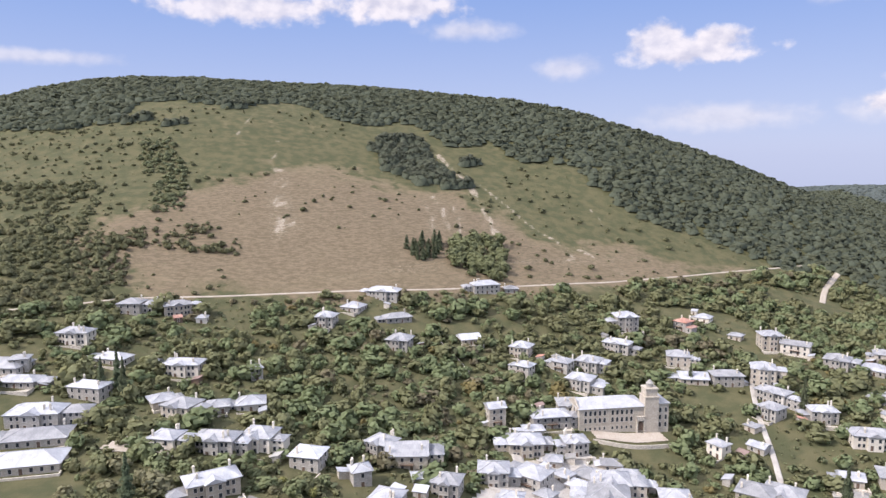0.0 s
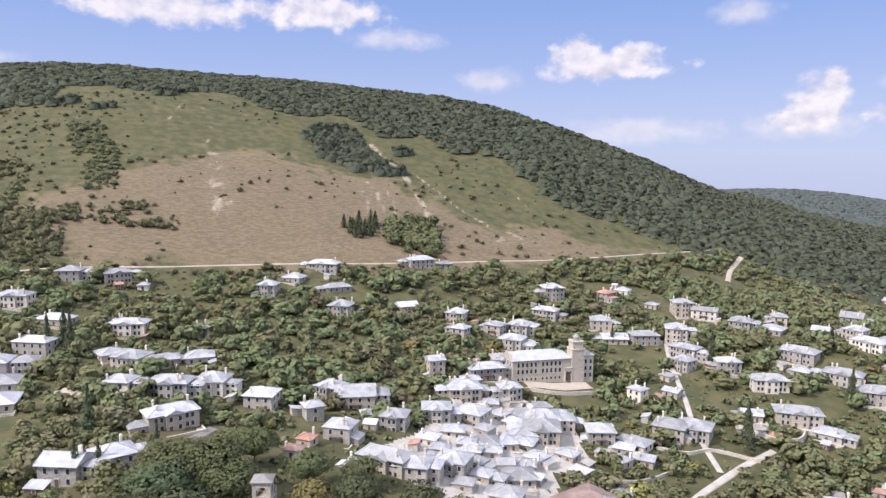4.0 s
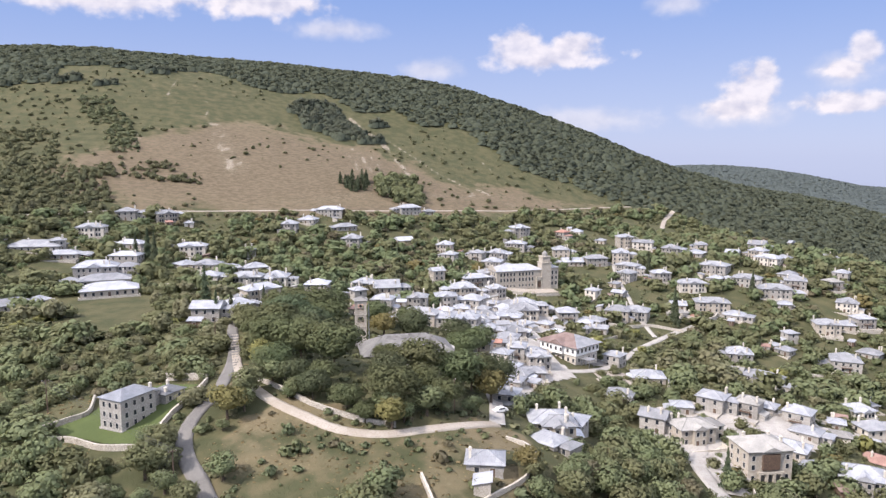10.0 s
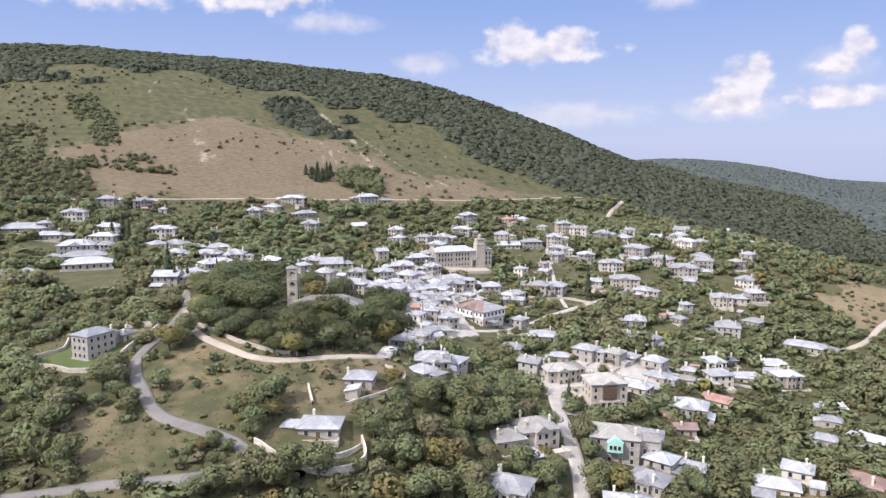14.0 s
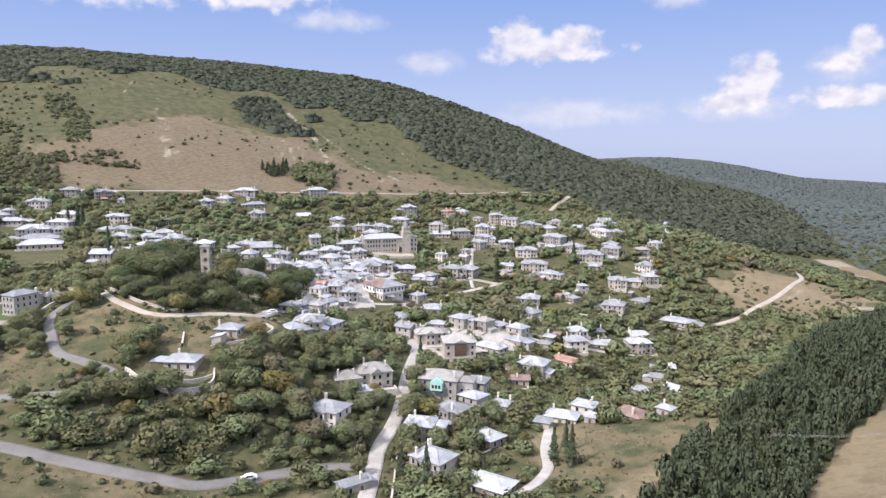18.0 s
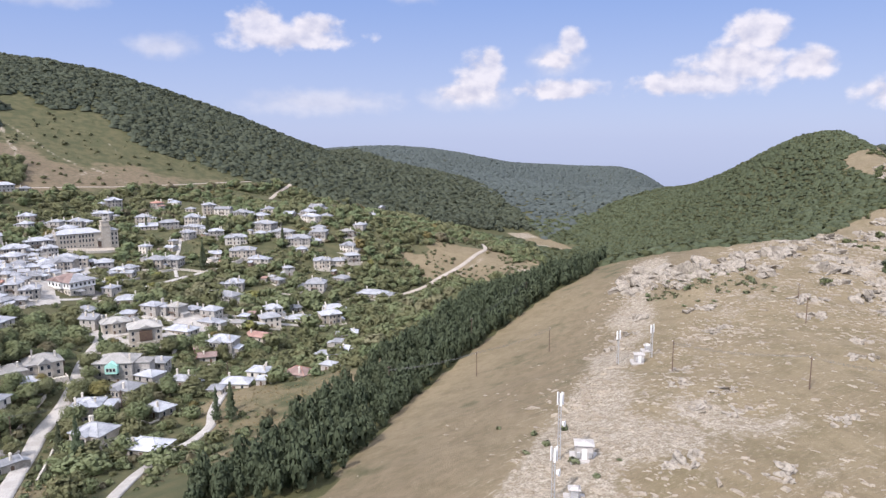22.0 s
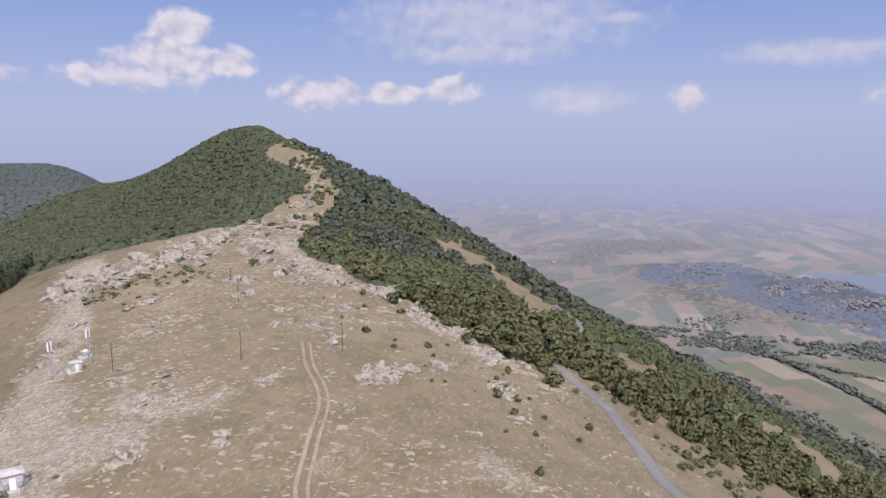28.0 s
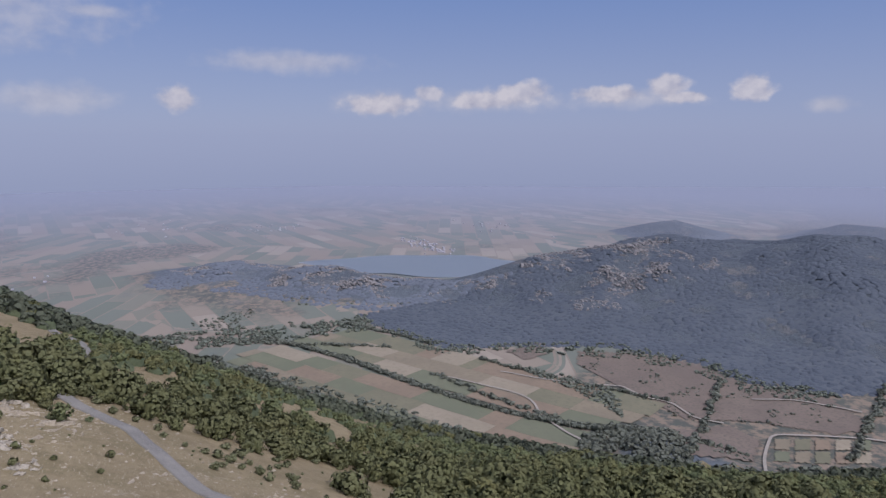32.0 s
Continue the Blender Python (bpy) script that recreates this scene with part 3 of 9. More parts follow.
ROADS = {
    "foot_road": (1.3, "DIRT", [(-400, 262), (-300, 290), (-211, 327), (-185, 339), (-161, 353), (-109, 373), (-47, 395), (-2, 410), (48, 430), (103, 457), (167, 492), (219, 521), (266, 543), (310, 562)]),
    "east_road": (4.2, "DIRT", [(267, 485), (286, 516), (308, 542), (332, 569), (362, 613)]),
    "valley_road": (3.9, "ASPHALT", [(-92, -4), (-72, -3), (-58, -4), (-46, -3), (-40, 2), (-44, 9), (-50, 14), (-56, 19), (-63, 25), (-68, 33), (-71, 41), (-75, 50), (-77, 58), (-77, 65), (-75, 72), (-72, 80), (-71, 100), (-72, 120), (-75, 155), (-64, 176), (-56, 196)]),
    "church_path": (2.9, "DIRT", [(-74, 140), (-71, 115), (-68, 93), (-65, 82), (-58, 69), (-50, 60), (-42, 53), (-32, 50), (-22, 52), (-12, 56), (-2, 62)]),
    "low_road": (4.6, "ASPHALT", [(-140, -14), (-90, -22), (-57, -31), (-47, -34), (-34, -37), (-22, -39), (-12, -41), (-5, -39), (2, -36), (13, -31), (23, -27), (32, -26)]),
    "main_street": (5.0, "COBBLE", [(24, -98), (29, -61), (32, -42), (35, -26), (38, -12), (44, 3), (49, 19), (54, 41), (59, 62), (64, 79), (70, 86), (75, 100)]),
    "market_street": (4.6, "COBBLE", [(-2, 62), (4, 86), (9, 111), (17, 140), (23, 166), (29, 190), (29, 215), (28, 234), (27, 255), (22, 280)]),
    "school_lane": (2.8, "COBBLE", [(24, 158), (46, 148), (70, 158), (90, 180), (104, 196), (130, 216), (150, 228)]),
    "east_lane": (2.6, "COBBLE", [(75, 100), (89, 103), (106, 102), (129, 101), (154, 103), (177, 99)]),
    "upper_lane": (2.4, "COBBLE", [(120, 212), (124, 240), (132, 268), (140, 300), (150, 330), (162, 352)]),
    "east_track": (3.6, "COBBLE", [(50, -90), (59, -68), (70, -52), (78, -44), (85, -34), (89, -20), (97, -1)]),
    "knoll_road": (3.6, "DIRT", [(240, 150), (274, 163), (300, 181), (331, 201), (359, 223), (386, 248), (398, 276), (386, 296)]),
    "pass_road": (4.0, "ASPHALT", [(150, -330), (165, -298), (181, -276), (198, -269), (215, -263), (231, -257), (246, -246), (262, -236), (280, -233), (301, -237), (331, -242), (358, -238), (372, -228), (410, -222), (480, -213)]),
    "ridge_rut": (0.85, "TRACK", [(108, -246), (118, -228), (127, -217), (143, -211), (158, -206), (167, -201), (178, -193), (194, -184)]),
    "ridge_rut_beside": (0.75, "TRACK", [(109.6, -247), (119.6, -229), (128.2, -218.5), (143.5, -212.7), (158.8, -207.6), (168, -202.5), (179, -194.5), (194, -186)]),
}
LAKE_AT = (1790, -975)
HOUSES_UPPER_LEFT = [(-165, 307, 14, 8, 2, -3, "m"), (-155, 342, 11, 10, 2, 1, "m"), (-146, 352, 10, 9, 1, -16, "m"), (-134, 346, 13, 8, 2, 28, "m"), (-120, 341, 5, 5, 1, 5, "m"), (-61, 356, 10, 9, 2, -12, "m"), (-49, 375, 11, 10, 1, -22, "m"), (-34, 393, 18, 9, 2, -14, "w"), (25, 417, 16, 9, 2, 15, "m"), (41, 422, 8, 7, 1, 5, "m"), (-25, 369, 14, 8, 1, 21, "m"), (-22, 342, 11, 10, 2, -18, "m"), (13, 357, 10, 9, 1, 16, "w")]
HOUSES_UPPER_LEFT_B = [(40, 351, 10, 9, 2, -26, "m"), (39, 329, 8, 7, 2, -35, "m"), (59, 338, 9, 8, 2, -37, "m")]
HOUSES_WEST = [(-173, 278, 7, 6, 2, 16, "m"), (-167, 267, 15, 8, 1, -1, "m"), (-142, 293, 14, 8, 1, -14, "w"), (-137, 262, 14, 8, 2, -13, "w"), (-145, 240, 18, 10, 2, 6, "m"), (-138, 228, 20, 11, 1, 13, "m"), (-132, 211, 22, 12, 1, 13, "w"), (-111, 290, 16, 9, 2, -3, "m"), (-81, 292, 5, 5, 2, 30, "m"), (-109, 261, 9, 9, 1, 36, "m"), (-98, 253, 12, 10, 2, -20, "m"), (-93, 225, 9, 8, 2, -11, "m"), (-87, 260, 8, 8, 1, 16, "m")]
HOUSES_WEST_B = [(-76, 266, 11, 10, 1, 14, "m"), (-77, 227, 14, 8, 2, -7, "m"), (-64, 233, 11, 10, 2, -10, "m"), (-69, 197, 15, 8, 2, 30, "m"), (-85, 160, 10, 8, 2, -10, "m"), (-75, 165, 10, 9, 2, 33, "m"), (-183, 278, 25, 12, 1, -4, "m"), (-164, 192, 16, 9, 1, 43, "m")]
HOUSES_CENTRE_LOW = [(-54, 172, 9, 8, 1, -26, "w"), (-3, 181, 15, 8, 2, -31, "w"), (5, 178, 10, 9, 2, -18, "m"), (18, 186, 10, 9, 2, -28, "m"), (17, 150, 5, 5, 2, -30, "m"), (31, 155, 7, 7, 2, -25, "m"), (38, 150, 9, 8, 2, -6, "m"), (33, 138, 7, 7, 1, -13, "m"), (39, 188, 10, 9, 1, -3, "m"), (27, 184, 6, 6, 1, -31, "m"), (9, 92, 7, 6, 2, -30, "m"), (17, 77, 11, 10, 2, -10, "m"), (25, 83, 10, 9, 2, -38, "m")]
HOUSES_CENTRE_LOW_B = [(33, 175, 9, 8, 1, -28, "m"), (39, 161, 7, 6, 1, -22, "m"), (22, 144, 7, 7, 2, -36, "m"), (26, 133, 7, 7, 1, -45, "m")]
HOUSES_UPPER_RIGHT = [(73, 342, 11, 10, 2, -31, "m"), (65, 322, 12, 10, 2, -31, "m"), (104, 393, 12, 11, 3, 5, "m"), (93, 365, 14, 8, 2, -33, "m"), (139, 397, 8, 8, 2, -53, "r"), (157, 415, 9, 8, 1, -38, "m"), (121, 352, 11, 10, 2, -15, "m"), (122, 333, 13, 11, 1, -8, "m"), (165, 386, 7, 6, 1, -41, "m"), (137, 329, 14, 8, 2, -2, "m"), (178, 373, 11, 10, 3, -5, "m"), (155, 330, 11, 10, 3, -20, "m"), (152, 312, 14, 8, 2, -51, "m")]
HOUSES_UPPER_RIGHT_B = [(188, 364, 14, 8, 2, -36, "m"), (198, 342, 11, 10, 2, -39, "m"), (212, 334, 12, 11, 1, -49, "m")]
HOUSES_MIDDLE_HIGH = [(55, 295, 11, 10, 2, 0, "m"), (44, 282, 16, 9, 2, 9, "m"), (51, 262, 9, 8, 2, 7, "m"), (43, 239, 6, 6, 1, -47, "m"), (40, 212, 7, 7, 1, 6, "m"), (48, 222, 9, 8, 1, 5, "m"), (56, 226, 13, 12, 2, -12, "m"), (80, 230, 10, 9, 2, -8, "m"), (94, 227, 9, 8, 1, -49, "m"), (82, 212, 6, 6, 1, -56, "m"), (92, 215, 7, 6, 1, -33, "m"), (53, 242, 10, 9, 1, -41, "m"), (49, 204, 7, 7, 1, -50, "m")]
HOUSES_MIDDLE_HIGH_B = [(47, 215, 8, 8, 1, -29, "m"), (59, 236, 13, 11, 2, -8, "m")]
HOUSES_CENTRE_HIGH = [(21, 277, 7, 7, 3, 13, "m"), (31, 257, 13, 10, 2, 2, "m"), (-45, 222, 10, 9, 2, -13, "w"), (-22, 239, 9, 8, 2, -34, "m"), (-27, 214, 6, 6, 2, 21, "m"), (-13, 234, 14, 12, 2, 2, "m"), (-17, 199, 9, 8, 2, -20, "m"), (-8, 220, 5, 5, 1, 9, "m"), (1, 216, 9, 8, 2, -15, "m"), (17, 230, 10, 9, 2, -4, "m"), (31, 232, 11, 10, 2, -37, "m"), (-27, 191, 5, 5, 1, -25, "r"), (32, 209, 8, 8, 1, -8, "m")]
HOUSES_CENTRE_HIGH_B = [(27, 192, 5, 5, 1, -43, "m"), (25, 206, 6, 6, 1, -18, "m"), (34, 222, 6, 6, 1, -43, "m")]
HOUSES_UPPER_FAR = [(223, 346, 8, 8, 2, -27, "m"), (235, 326, 8, 8, 1, -44, "m"), (267, 345, 11, 10, 2, -45, "m"), (249, 318, 10, 9, 2, -62, "m"), (246, 303, 16, 9, 2, -63, "m"), (261, 309, 9, 9, 1, -56, "m"), (399, 488, 10, 9, 1, -61, "m"), (315, 333, 11, 10, 1, -16, "m")]
HOUSES_EAST_FAR = [(205, 299, 17, 10, 2, -50, "m"), (212, 275, 16, 9, 2, -45, "m"), (219, 259, 18, 10, 2, -25, "m"), (244, 280, 10, 9, 1, -56, "m"), (239, 267, 12, 11, 2, -35, "m"), (216, 245, 7, 7, 1, -34, "m"), (261, 263, 9, 8, 2, -6, "s"), (279, 277, 9, 8, 2, -53, "m"), (252, 239, 11, 10, 2, -45, "m"), (247, 222, 10, 9, 2, -7, "m"), (222, 219, 12, 11, 2, -21, "m"), (235, 221, 9, 8, 1, -22, "m"), (193, 209, 6, 6, 2, -2, "m")]
HOUSES_EAST_FAR_B = [(203, 182, 13, 12, 2, -32, "m"), (227, 193, 10, 9, 1, -61, "m"), (235, 160, 19, 11, 1, -48, "m")]
HOUSES_EAST_HIGH = [(165, 294, 11, 8, 2, -8, "m"), (175, 275, 16, 9, 2, -11, "m"), (145, 298, 9, 8, 2, -59, "m"), (132, 287, 5, 5, 1, -58, "m"), (110, 268, 7, 6, 2, -56, "m"), (173, 249, 18, 10, 2, -21, "m"), (180, 238, 11, 10, 1, -45, "m"), (154, 252, 8, 7, 1, -18, "m"), (112, 238, 12, 11, 2, -35, "m"), (122, 238, 13, 11, 2, -36, "m"), (151, 189, 11, 10, 2, -24, "m"), (134, 168, 9, 9, 1, -46, "s"), (137, 151, 15, 9, 2, -57, "m")]
HOUSES_EAST_HIGH_B = [(182, 197, 7, 6, 1, -65, "m"), (179, 202, 4, 5, 1, -39, "m")]
HOUSES_MIDDLE_LOW = [(77, 165, 7, 7, 2, -51, "m"), (83, 147, 12, 10, 1, -17, "m"), (61, 125, 9, 8, 1, -35, "m"), (62, 101, 8, 7, 2, -42, "m"), (71, 94, 12, 9, 2, 2, "s"), (79, 114, 7, 6, 1, -20, "m"), (91, 114, 9, 8, 2, -49, "m"), (101, 108, 8, 7, 2, -51, "s"), (109, 110, 7, 6, 1, -51, "m"), (117, 103, 9, 7, 2, -52, "m"), (114, 95, 9, 7, 1, -52, "m"), (99, 86, 14, 8, 1, -50, "m")]
HOUSES_EAST_LOW = [(114, 70, 13, 10, 2, -37, "m"), (136, 85, 11, 8, 1, -56, "r"), (128, 96, 6, 5, 1, -38, "s"), (134, 105, 5, 5, 1, -38, "m"), (153, 117, 9, 8, 2, -2, "m"), (171, 133, 7, 6, 1, -4, "m"), (147, 103, 10, 8, 2, -2, "m"), (166, 110, 11, 8, 1, -21, "m"), (196, 133, 13, 9, 1, -15, "w"), (183, 107, 11, 8, 2, -7, "w"), (188, 120, 8, 6, 1, -15, "w"), (171, 64, 7, 6, 1, -39, "m"), (181, 75, 8, 6, 1, -26, "w")]
HOUSES_SOUTH_WEST = [(23, 1, 11, 9, 2, -36, "m"), (40, 32, 12, 10, 2, 8, "s"), (30, 27, 9, 8, 1, 8, "s"), (35, 20, 7, 6, 1, 8, "m"), (65, 29, 14, 11, 3, -25, "s"), (81, 37, 7, 7, 2, -32, "m"), (75, 19, 8, 7, 2, -50, "m"), (65, 7, 10, 8, 2, -50, "m"), (86, 20, 7, 6, 1, -43, "w"), (52, -4, 9, 8, 2, -22, "m"), (60, 0, 5, 4, 1, 8, "m"), (73, -10, 9, 7, 1, -58, "w"), (52, -29, 11, 9, 2, -48, "m")]
HOUSES_SOUTH_WEST_B = [(28, -41, 8, 4, 1, 24, "m"), (65, -45, 11, 8, 1, -43, "w"), (-23, 14, 10, 8, 1, -13, "m"), (-11, 39, 8, 7, 1, -16, "m"), (9, 91, 8, 7, 1, -30, "m"), (18, 73, 9, 8, 2, -10, "m"), (11, 60, 8, 7, 1, -55, "m")]
HOUSES_SOUTH_EAST = [(104, 56, 7, 6, 1, -14, "r"), (115, 12, 8, 7, 2, -42, "m"), (104, 6, 11, 7, 1, -33, "w"), (95, 0, 5, 5, 1, -33, "m"), (127, 0, 10, 8, 1, -54, "r"), (157, 50, 7, 6, 1, -47, "m"), (167, 40, 8, 7, 1, -57, "w"), (138, -4, 5, 4, 1, -54, "w")]
HOUSES_MARKET = [(26, 200, 6, 5, 1, -20, "m"), (33, 202, 6, 5, 1, -8, "w"), (31, 183, 6, 5, 1, -30, "m"), (43, 196, 7, 6, 1, -12, "m"), (44, 188, 6, 5, 1, -30, "w"), (24, 162, 5, 4, 1, -20, "r"), (30, 166, 6, 5, 1, -25, "m"), (25, 139, 5, 5, 1, -40, "m"), (21, 124, 6, 6, 1, -35, "w"), (13, 116, 6, 5, 1, -30, "m"), (15, 198, 6, 5, 1, -20, "m"), (47, 233, 7, 6, 1, -40, "w"), (41, 249, 6, 6, 1, -10, "m"), (-12, 176, 5, 5, 1, -25, "w"), (62, 211, 7, 6, 1, -45, "m"), (63, 199, 6, 5, 1, -50, "w"),
                 (87, 222, 7, 6, 1, -30, "w"), (73, 187, 6, 5, 1, -55, "m"), (150, 241, 8, 5, 1, -18, "s"), (128, 272, 7, 6, 1, -50, "m"), (197, 284, 8, 7, 1, -50, "m"), (-30, 181, 5, 4, 1, -20, "r"), (20, 176, 6, 5, 1, -22, "m"), (36, 194, 5, 5, 1, -5, "w"), (68, 246, 8, 6, 1, -15, "m"), (74, 240, 6, 5, 1, -30, "w"), (63, 252, 7, 6, 1, -8, "m"), (22, 216, 7, 6, 1, -15, "m"), (12, 206, 7, 6, 1, -28, "w"), (38, 262, 8, 7, 1, 0, "w"), (36, 272, 8, 6, 1, 5, "m")]
HOUSES = HOUSES_MARKET + HOUSES_UPPER_LEFT + HOUSES_UPPER_LEFT_B + HOUSES_WEST + HOUSES_WEST_B + HOUSES_CENTRE_LOW + HOUSES_CENTRE_LOW_B + HOUSES_UPPER_RIGHT + HOUSES_UPPER_RIGHT_B + HOUSES_MIDDLE_HIGH + HOUSES_MIDDLE_HIGH_B + HOUSES_CENTRE_HIGH + HOUSES_CENTRE_HIGH_B + HOUSES_UPPER_FAR + HOUSES_EAST_FAR + HOUSES_EAST_FAR_B + HOUSES_EAST_HIGH + HOUSES_EAST_HIGH_B + HOUSES_MIDDLE_LOW + HOUSES_EAST_LOW + HOUSES_SOUTH_WEST + HOUSES_SOUTH_WEST_B + HOUSES_SOUTH_EAST


def resampled(points, step):
    """Points along a smooth curve through the given ones."""
    p = np.array(points, float)
    p = np.vstack([2 * p[0] - p[1], p, 2 * p[-1] - p[-2]])
    out = []
    for k in range(1, len(p) - 2):
        n = max(2, int(np.hypot(*(p[k + 1] - p[k])) / step))
        for t in np.arange(n) / n:
            a, b, c, d = p[k - 1], p[k], p[k + 1], p[k + 2]
            out.append(0.5 * (2 * b + (c - a) * t + (2 * a - 5 * b + 4 * c - d) * t * t + (3 * b - a - 3 * c + d) * t ** 3))
    out.append(p[-2])
    return np.array(out)


WAYS = {name: (w, m, resampled(pts, 3.0)) for name, (w, m, pts) in ROADS.items()}


def near_ways(x, y, margin):
    hit = np.zeros(np.shape(x), bool)
    for w, _, pts in WAYS.values():
        lo, hi = pts.min(0) - 12, pts.max(0) + 12
        k = np.where((x > lo[0]) & (x < hi[0]) & (y > lo[1]) & (y < hi[1]))[0]
        if len(k):
            d = np.sqrt(((x[k, None] - pts[None, :, 0]) ** 2 + (y[k, None] - pts[None, :, 1]) ** 2).min(1))
            hit[k] |= d < w / 2 + margin
    return hit


def near_houses(x, y, margin):
    h = np.array([(r[0], r[1], math.hypot(r[2], r[3]) / 2) for r in HOUSES])
    h = np.vstack([h, [(75, 288, 24), (-18, 124, 20), (57, 168, 15), (-94, 82, 13), (81, 73, 10), (-88, 78, 11)]])
    d = np.sqrt((x[:, None] - h[None, :, 0]) ** 2 + (y[:, None] - h[None, :, 1]) ** 2) - h[None, :, 2]
    return d.min(1) < margin


def in_clearing(x, y):
    hit = inside(x, y, LOW_MEADOW)
    for cx, cy, a, b in CLEARINGS:
        hit |= ((x - cx) / a) ** 2 + ((y - cy) / b) ** 2 < 0.4 + 1.2 * lattice_noise(x, y, 13, 27)
    return hit


# ---- helpers for meshes ----
def mesh_from(name, verts, faces, mats, index=None, smooth_faces=False):
    """A mesh out of an array of corners and one of quads (or triangles)."""
    me = bpy.data.meshes.new(name)
    faces = np.asarray(faces, np.int32)
    n, k = faces.shape
    me.vertices.add(len(verts)), me.loops.add(n * k), me.polygons.add(n)
    me.vertices.foreach_set("co", np.asarray(verts, np.float32).ravel())
    me.loops.foreach_set("vertex_index", faces.ravel())
    me.polygons.foreach_set("loop_start", np.arange(0, n * k, k, dtype=np.int32))
    for m in mats:
        me.materials.append(m)
    if index is not None:
        me.polygons.foreach_set("material_index", np.asarray(index, np.int32))
    me.polygons.foreach_set("use_smooth", np.full(n, smooth_faces))
    me.update(calc_edges=True)
    me.validate()
    return me


def part(name, bm, mat, parent, label="", mats=None):
    """Links a bmesh as one mesh under a thing or a part."""
    me = bpy.data.meshes.new(name)
    bm.to_mesh(me)
    bm.free()
    for m in mats or [mat]:
        me.materials.append(m)
    ob = new(name, me)
    ob.parent = parent
    return tagged(ob, label)


def shared(name, me, parent, m, label=""):
    """One more object on an existing mesh, under a parent."""
    ob = new(name, me)
    ob.parent = parent
    ob.matrix_basis = m
    return tagged(ob, label)


def box(bm, x0, x1, y0, y1, z0, z1, m=None, slot=0):
    vs = [bm.verts.new(Vector((x, y, z)) if m is None else m @ Vector((x, y, z))) for z in (z0, z1) for x, y in ((x0, y0), (x1, y0), (x1, y1), (x0, y1))]
    for q in ((3, 2, 1, 0), (4, 5, 6, 7), (0, 1, 5, 4), (1, 2, 6, 5), (2, 3, 7, 6), (3, 0, 4, 7)):
        bm.faces.new([vs[i] for i in q]).material_index = slot
    return vs


def prism(bm, ring, z0, z1, top=1.0, slot=0):
    """An upright prism over a ring of corners; top shrinks its upper end."""
    c = sum((Vector((*p, 0)) for p in ring), Vector()) / len(ring)
    lo = [bm.verts.new((x, y, z0)) for x, y in ring]
    hi = [bm.verts.new((c.x + (x - c.x) * top, c.y + (y - c.y) * top, z1)) for x, y in ring]
    n = len(ring)
    bm.faces.new(lo[::-1]).material_index = slot
    bm.faces.new(hi).material_index = slot
    for i in range(n):
        bm.faces.new((lo[i], lo[(i + 1) % n], hi[(i + 1) % n], hi[i])).material_index = slot


def disc(r, n=8, cx=0, cy=0):
    return [(cx + r * math.cos(2 * math.pi * i / n), cy + r * math.sin(2 * math.pi * i / n)) for i in range(n)]


def tube(bm, a, b, r0, r1, n=6):
    a, b = Vector(a), Vector(b)
    q = (b - a).to_track_quat("Z", "Y").to_matrix()
    lo = [bm.verts.new(a + q @ Vector((r0 * math.cos(2 * math.pi * i / n), r0 * math.sin(2 * math.pi * i / n), 0))) for i in range(n)]
    hi = [bm.verts.new(b + q @ Vector((r1 * math.cos(2 * math.pi * i / n), r1 * math.sin(2 * math.pi * i / n), 0))) for i in range(n)]
    bm.faces.new(lo[::-1]), bm.faces.new(hi)
    for i in range(n):
        bm.faces.new((lo[i], lo[(i + 1) % n], hi[(i + 1) % n], hi[i]))


# ---- ground ----
def spread(lo, hi, step, far_lo, far_hi, growth):
    mid = list(np.arange(lo, hi + 0.1, step))
    s = step
    while mid[-1] < far_hi:
        s = min(s * growth, 110)
        mid.append(mid[-1] + s)
    s = step
    while mid[0] > far_lo:
        s = min(s * growth, 110)
        mid.insert(0, mid[0] - s)
    return np.array(mid)


def line_near(x, y, points, wide):
    """1 on a line through the points, falling to 0 over that width."""
    pts = resampled(points, 3.0)
    lo, hi = pts.min(0) - 4 * wide, pts.max(0) + 4 * wide
    out = np.zeros(len(x))
    k = np.where((x > lo[0]) & (x < hi[0]) & (y > lo[1]) & (y < hi[1]))[0]
    if len(k):
        out[k] = np.exp(-((x[k, None] - pts[None, :, 0]) ** 2 + (y[k, None] - pts[None, :, 1]) ** 2).min(1) / wide ** 2)
    return out


SPINE = [(80, -205), (103, -179), (112, -173), (122, -166), (144, -146), (165, -132), (200, -103), (227, -79), (280, -38)]
SCARS = [(0.62, 4.2, [(-145, 620), (-134, 560), (-118, 496), (-106, 462)]), (0.6, 3.0, [(-128, 560), (-112, 500), (-98, 462)]), (0.6, 3.0, [(-179, 680), (-179, 617), (-184, 542), (-185, 526), (-181, 494)]),
         (0.95, 3.6, [(-5, 655), (8, 627), (22, 596), (33, 542), (40, 493), (37, 473)]), (0.8, 3.0, [(27, 610), (53, 563), (75, 525), (105, 504), (124, 480)]), (0.7, 2.4, [(60, 470), (90, 490), (84, 515)]),
         (0.7, 2.6, [(-17, 545), (-9, 520), (-6, 490)]), (0.8, 2.6, [(-8, 560), (0, 530), (3, 498)]), (0.7, 2.4, [(8, 545), (12, 515), (10, 488)]), (0.6, 2.2, [(120, 600), (128, 570), (126, 545)]), (0.5, 2.5, [(-260, 470), (-215, 462), (-180, 470)])]


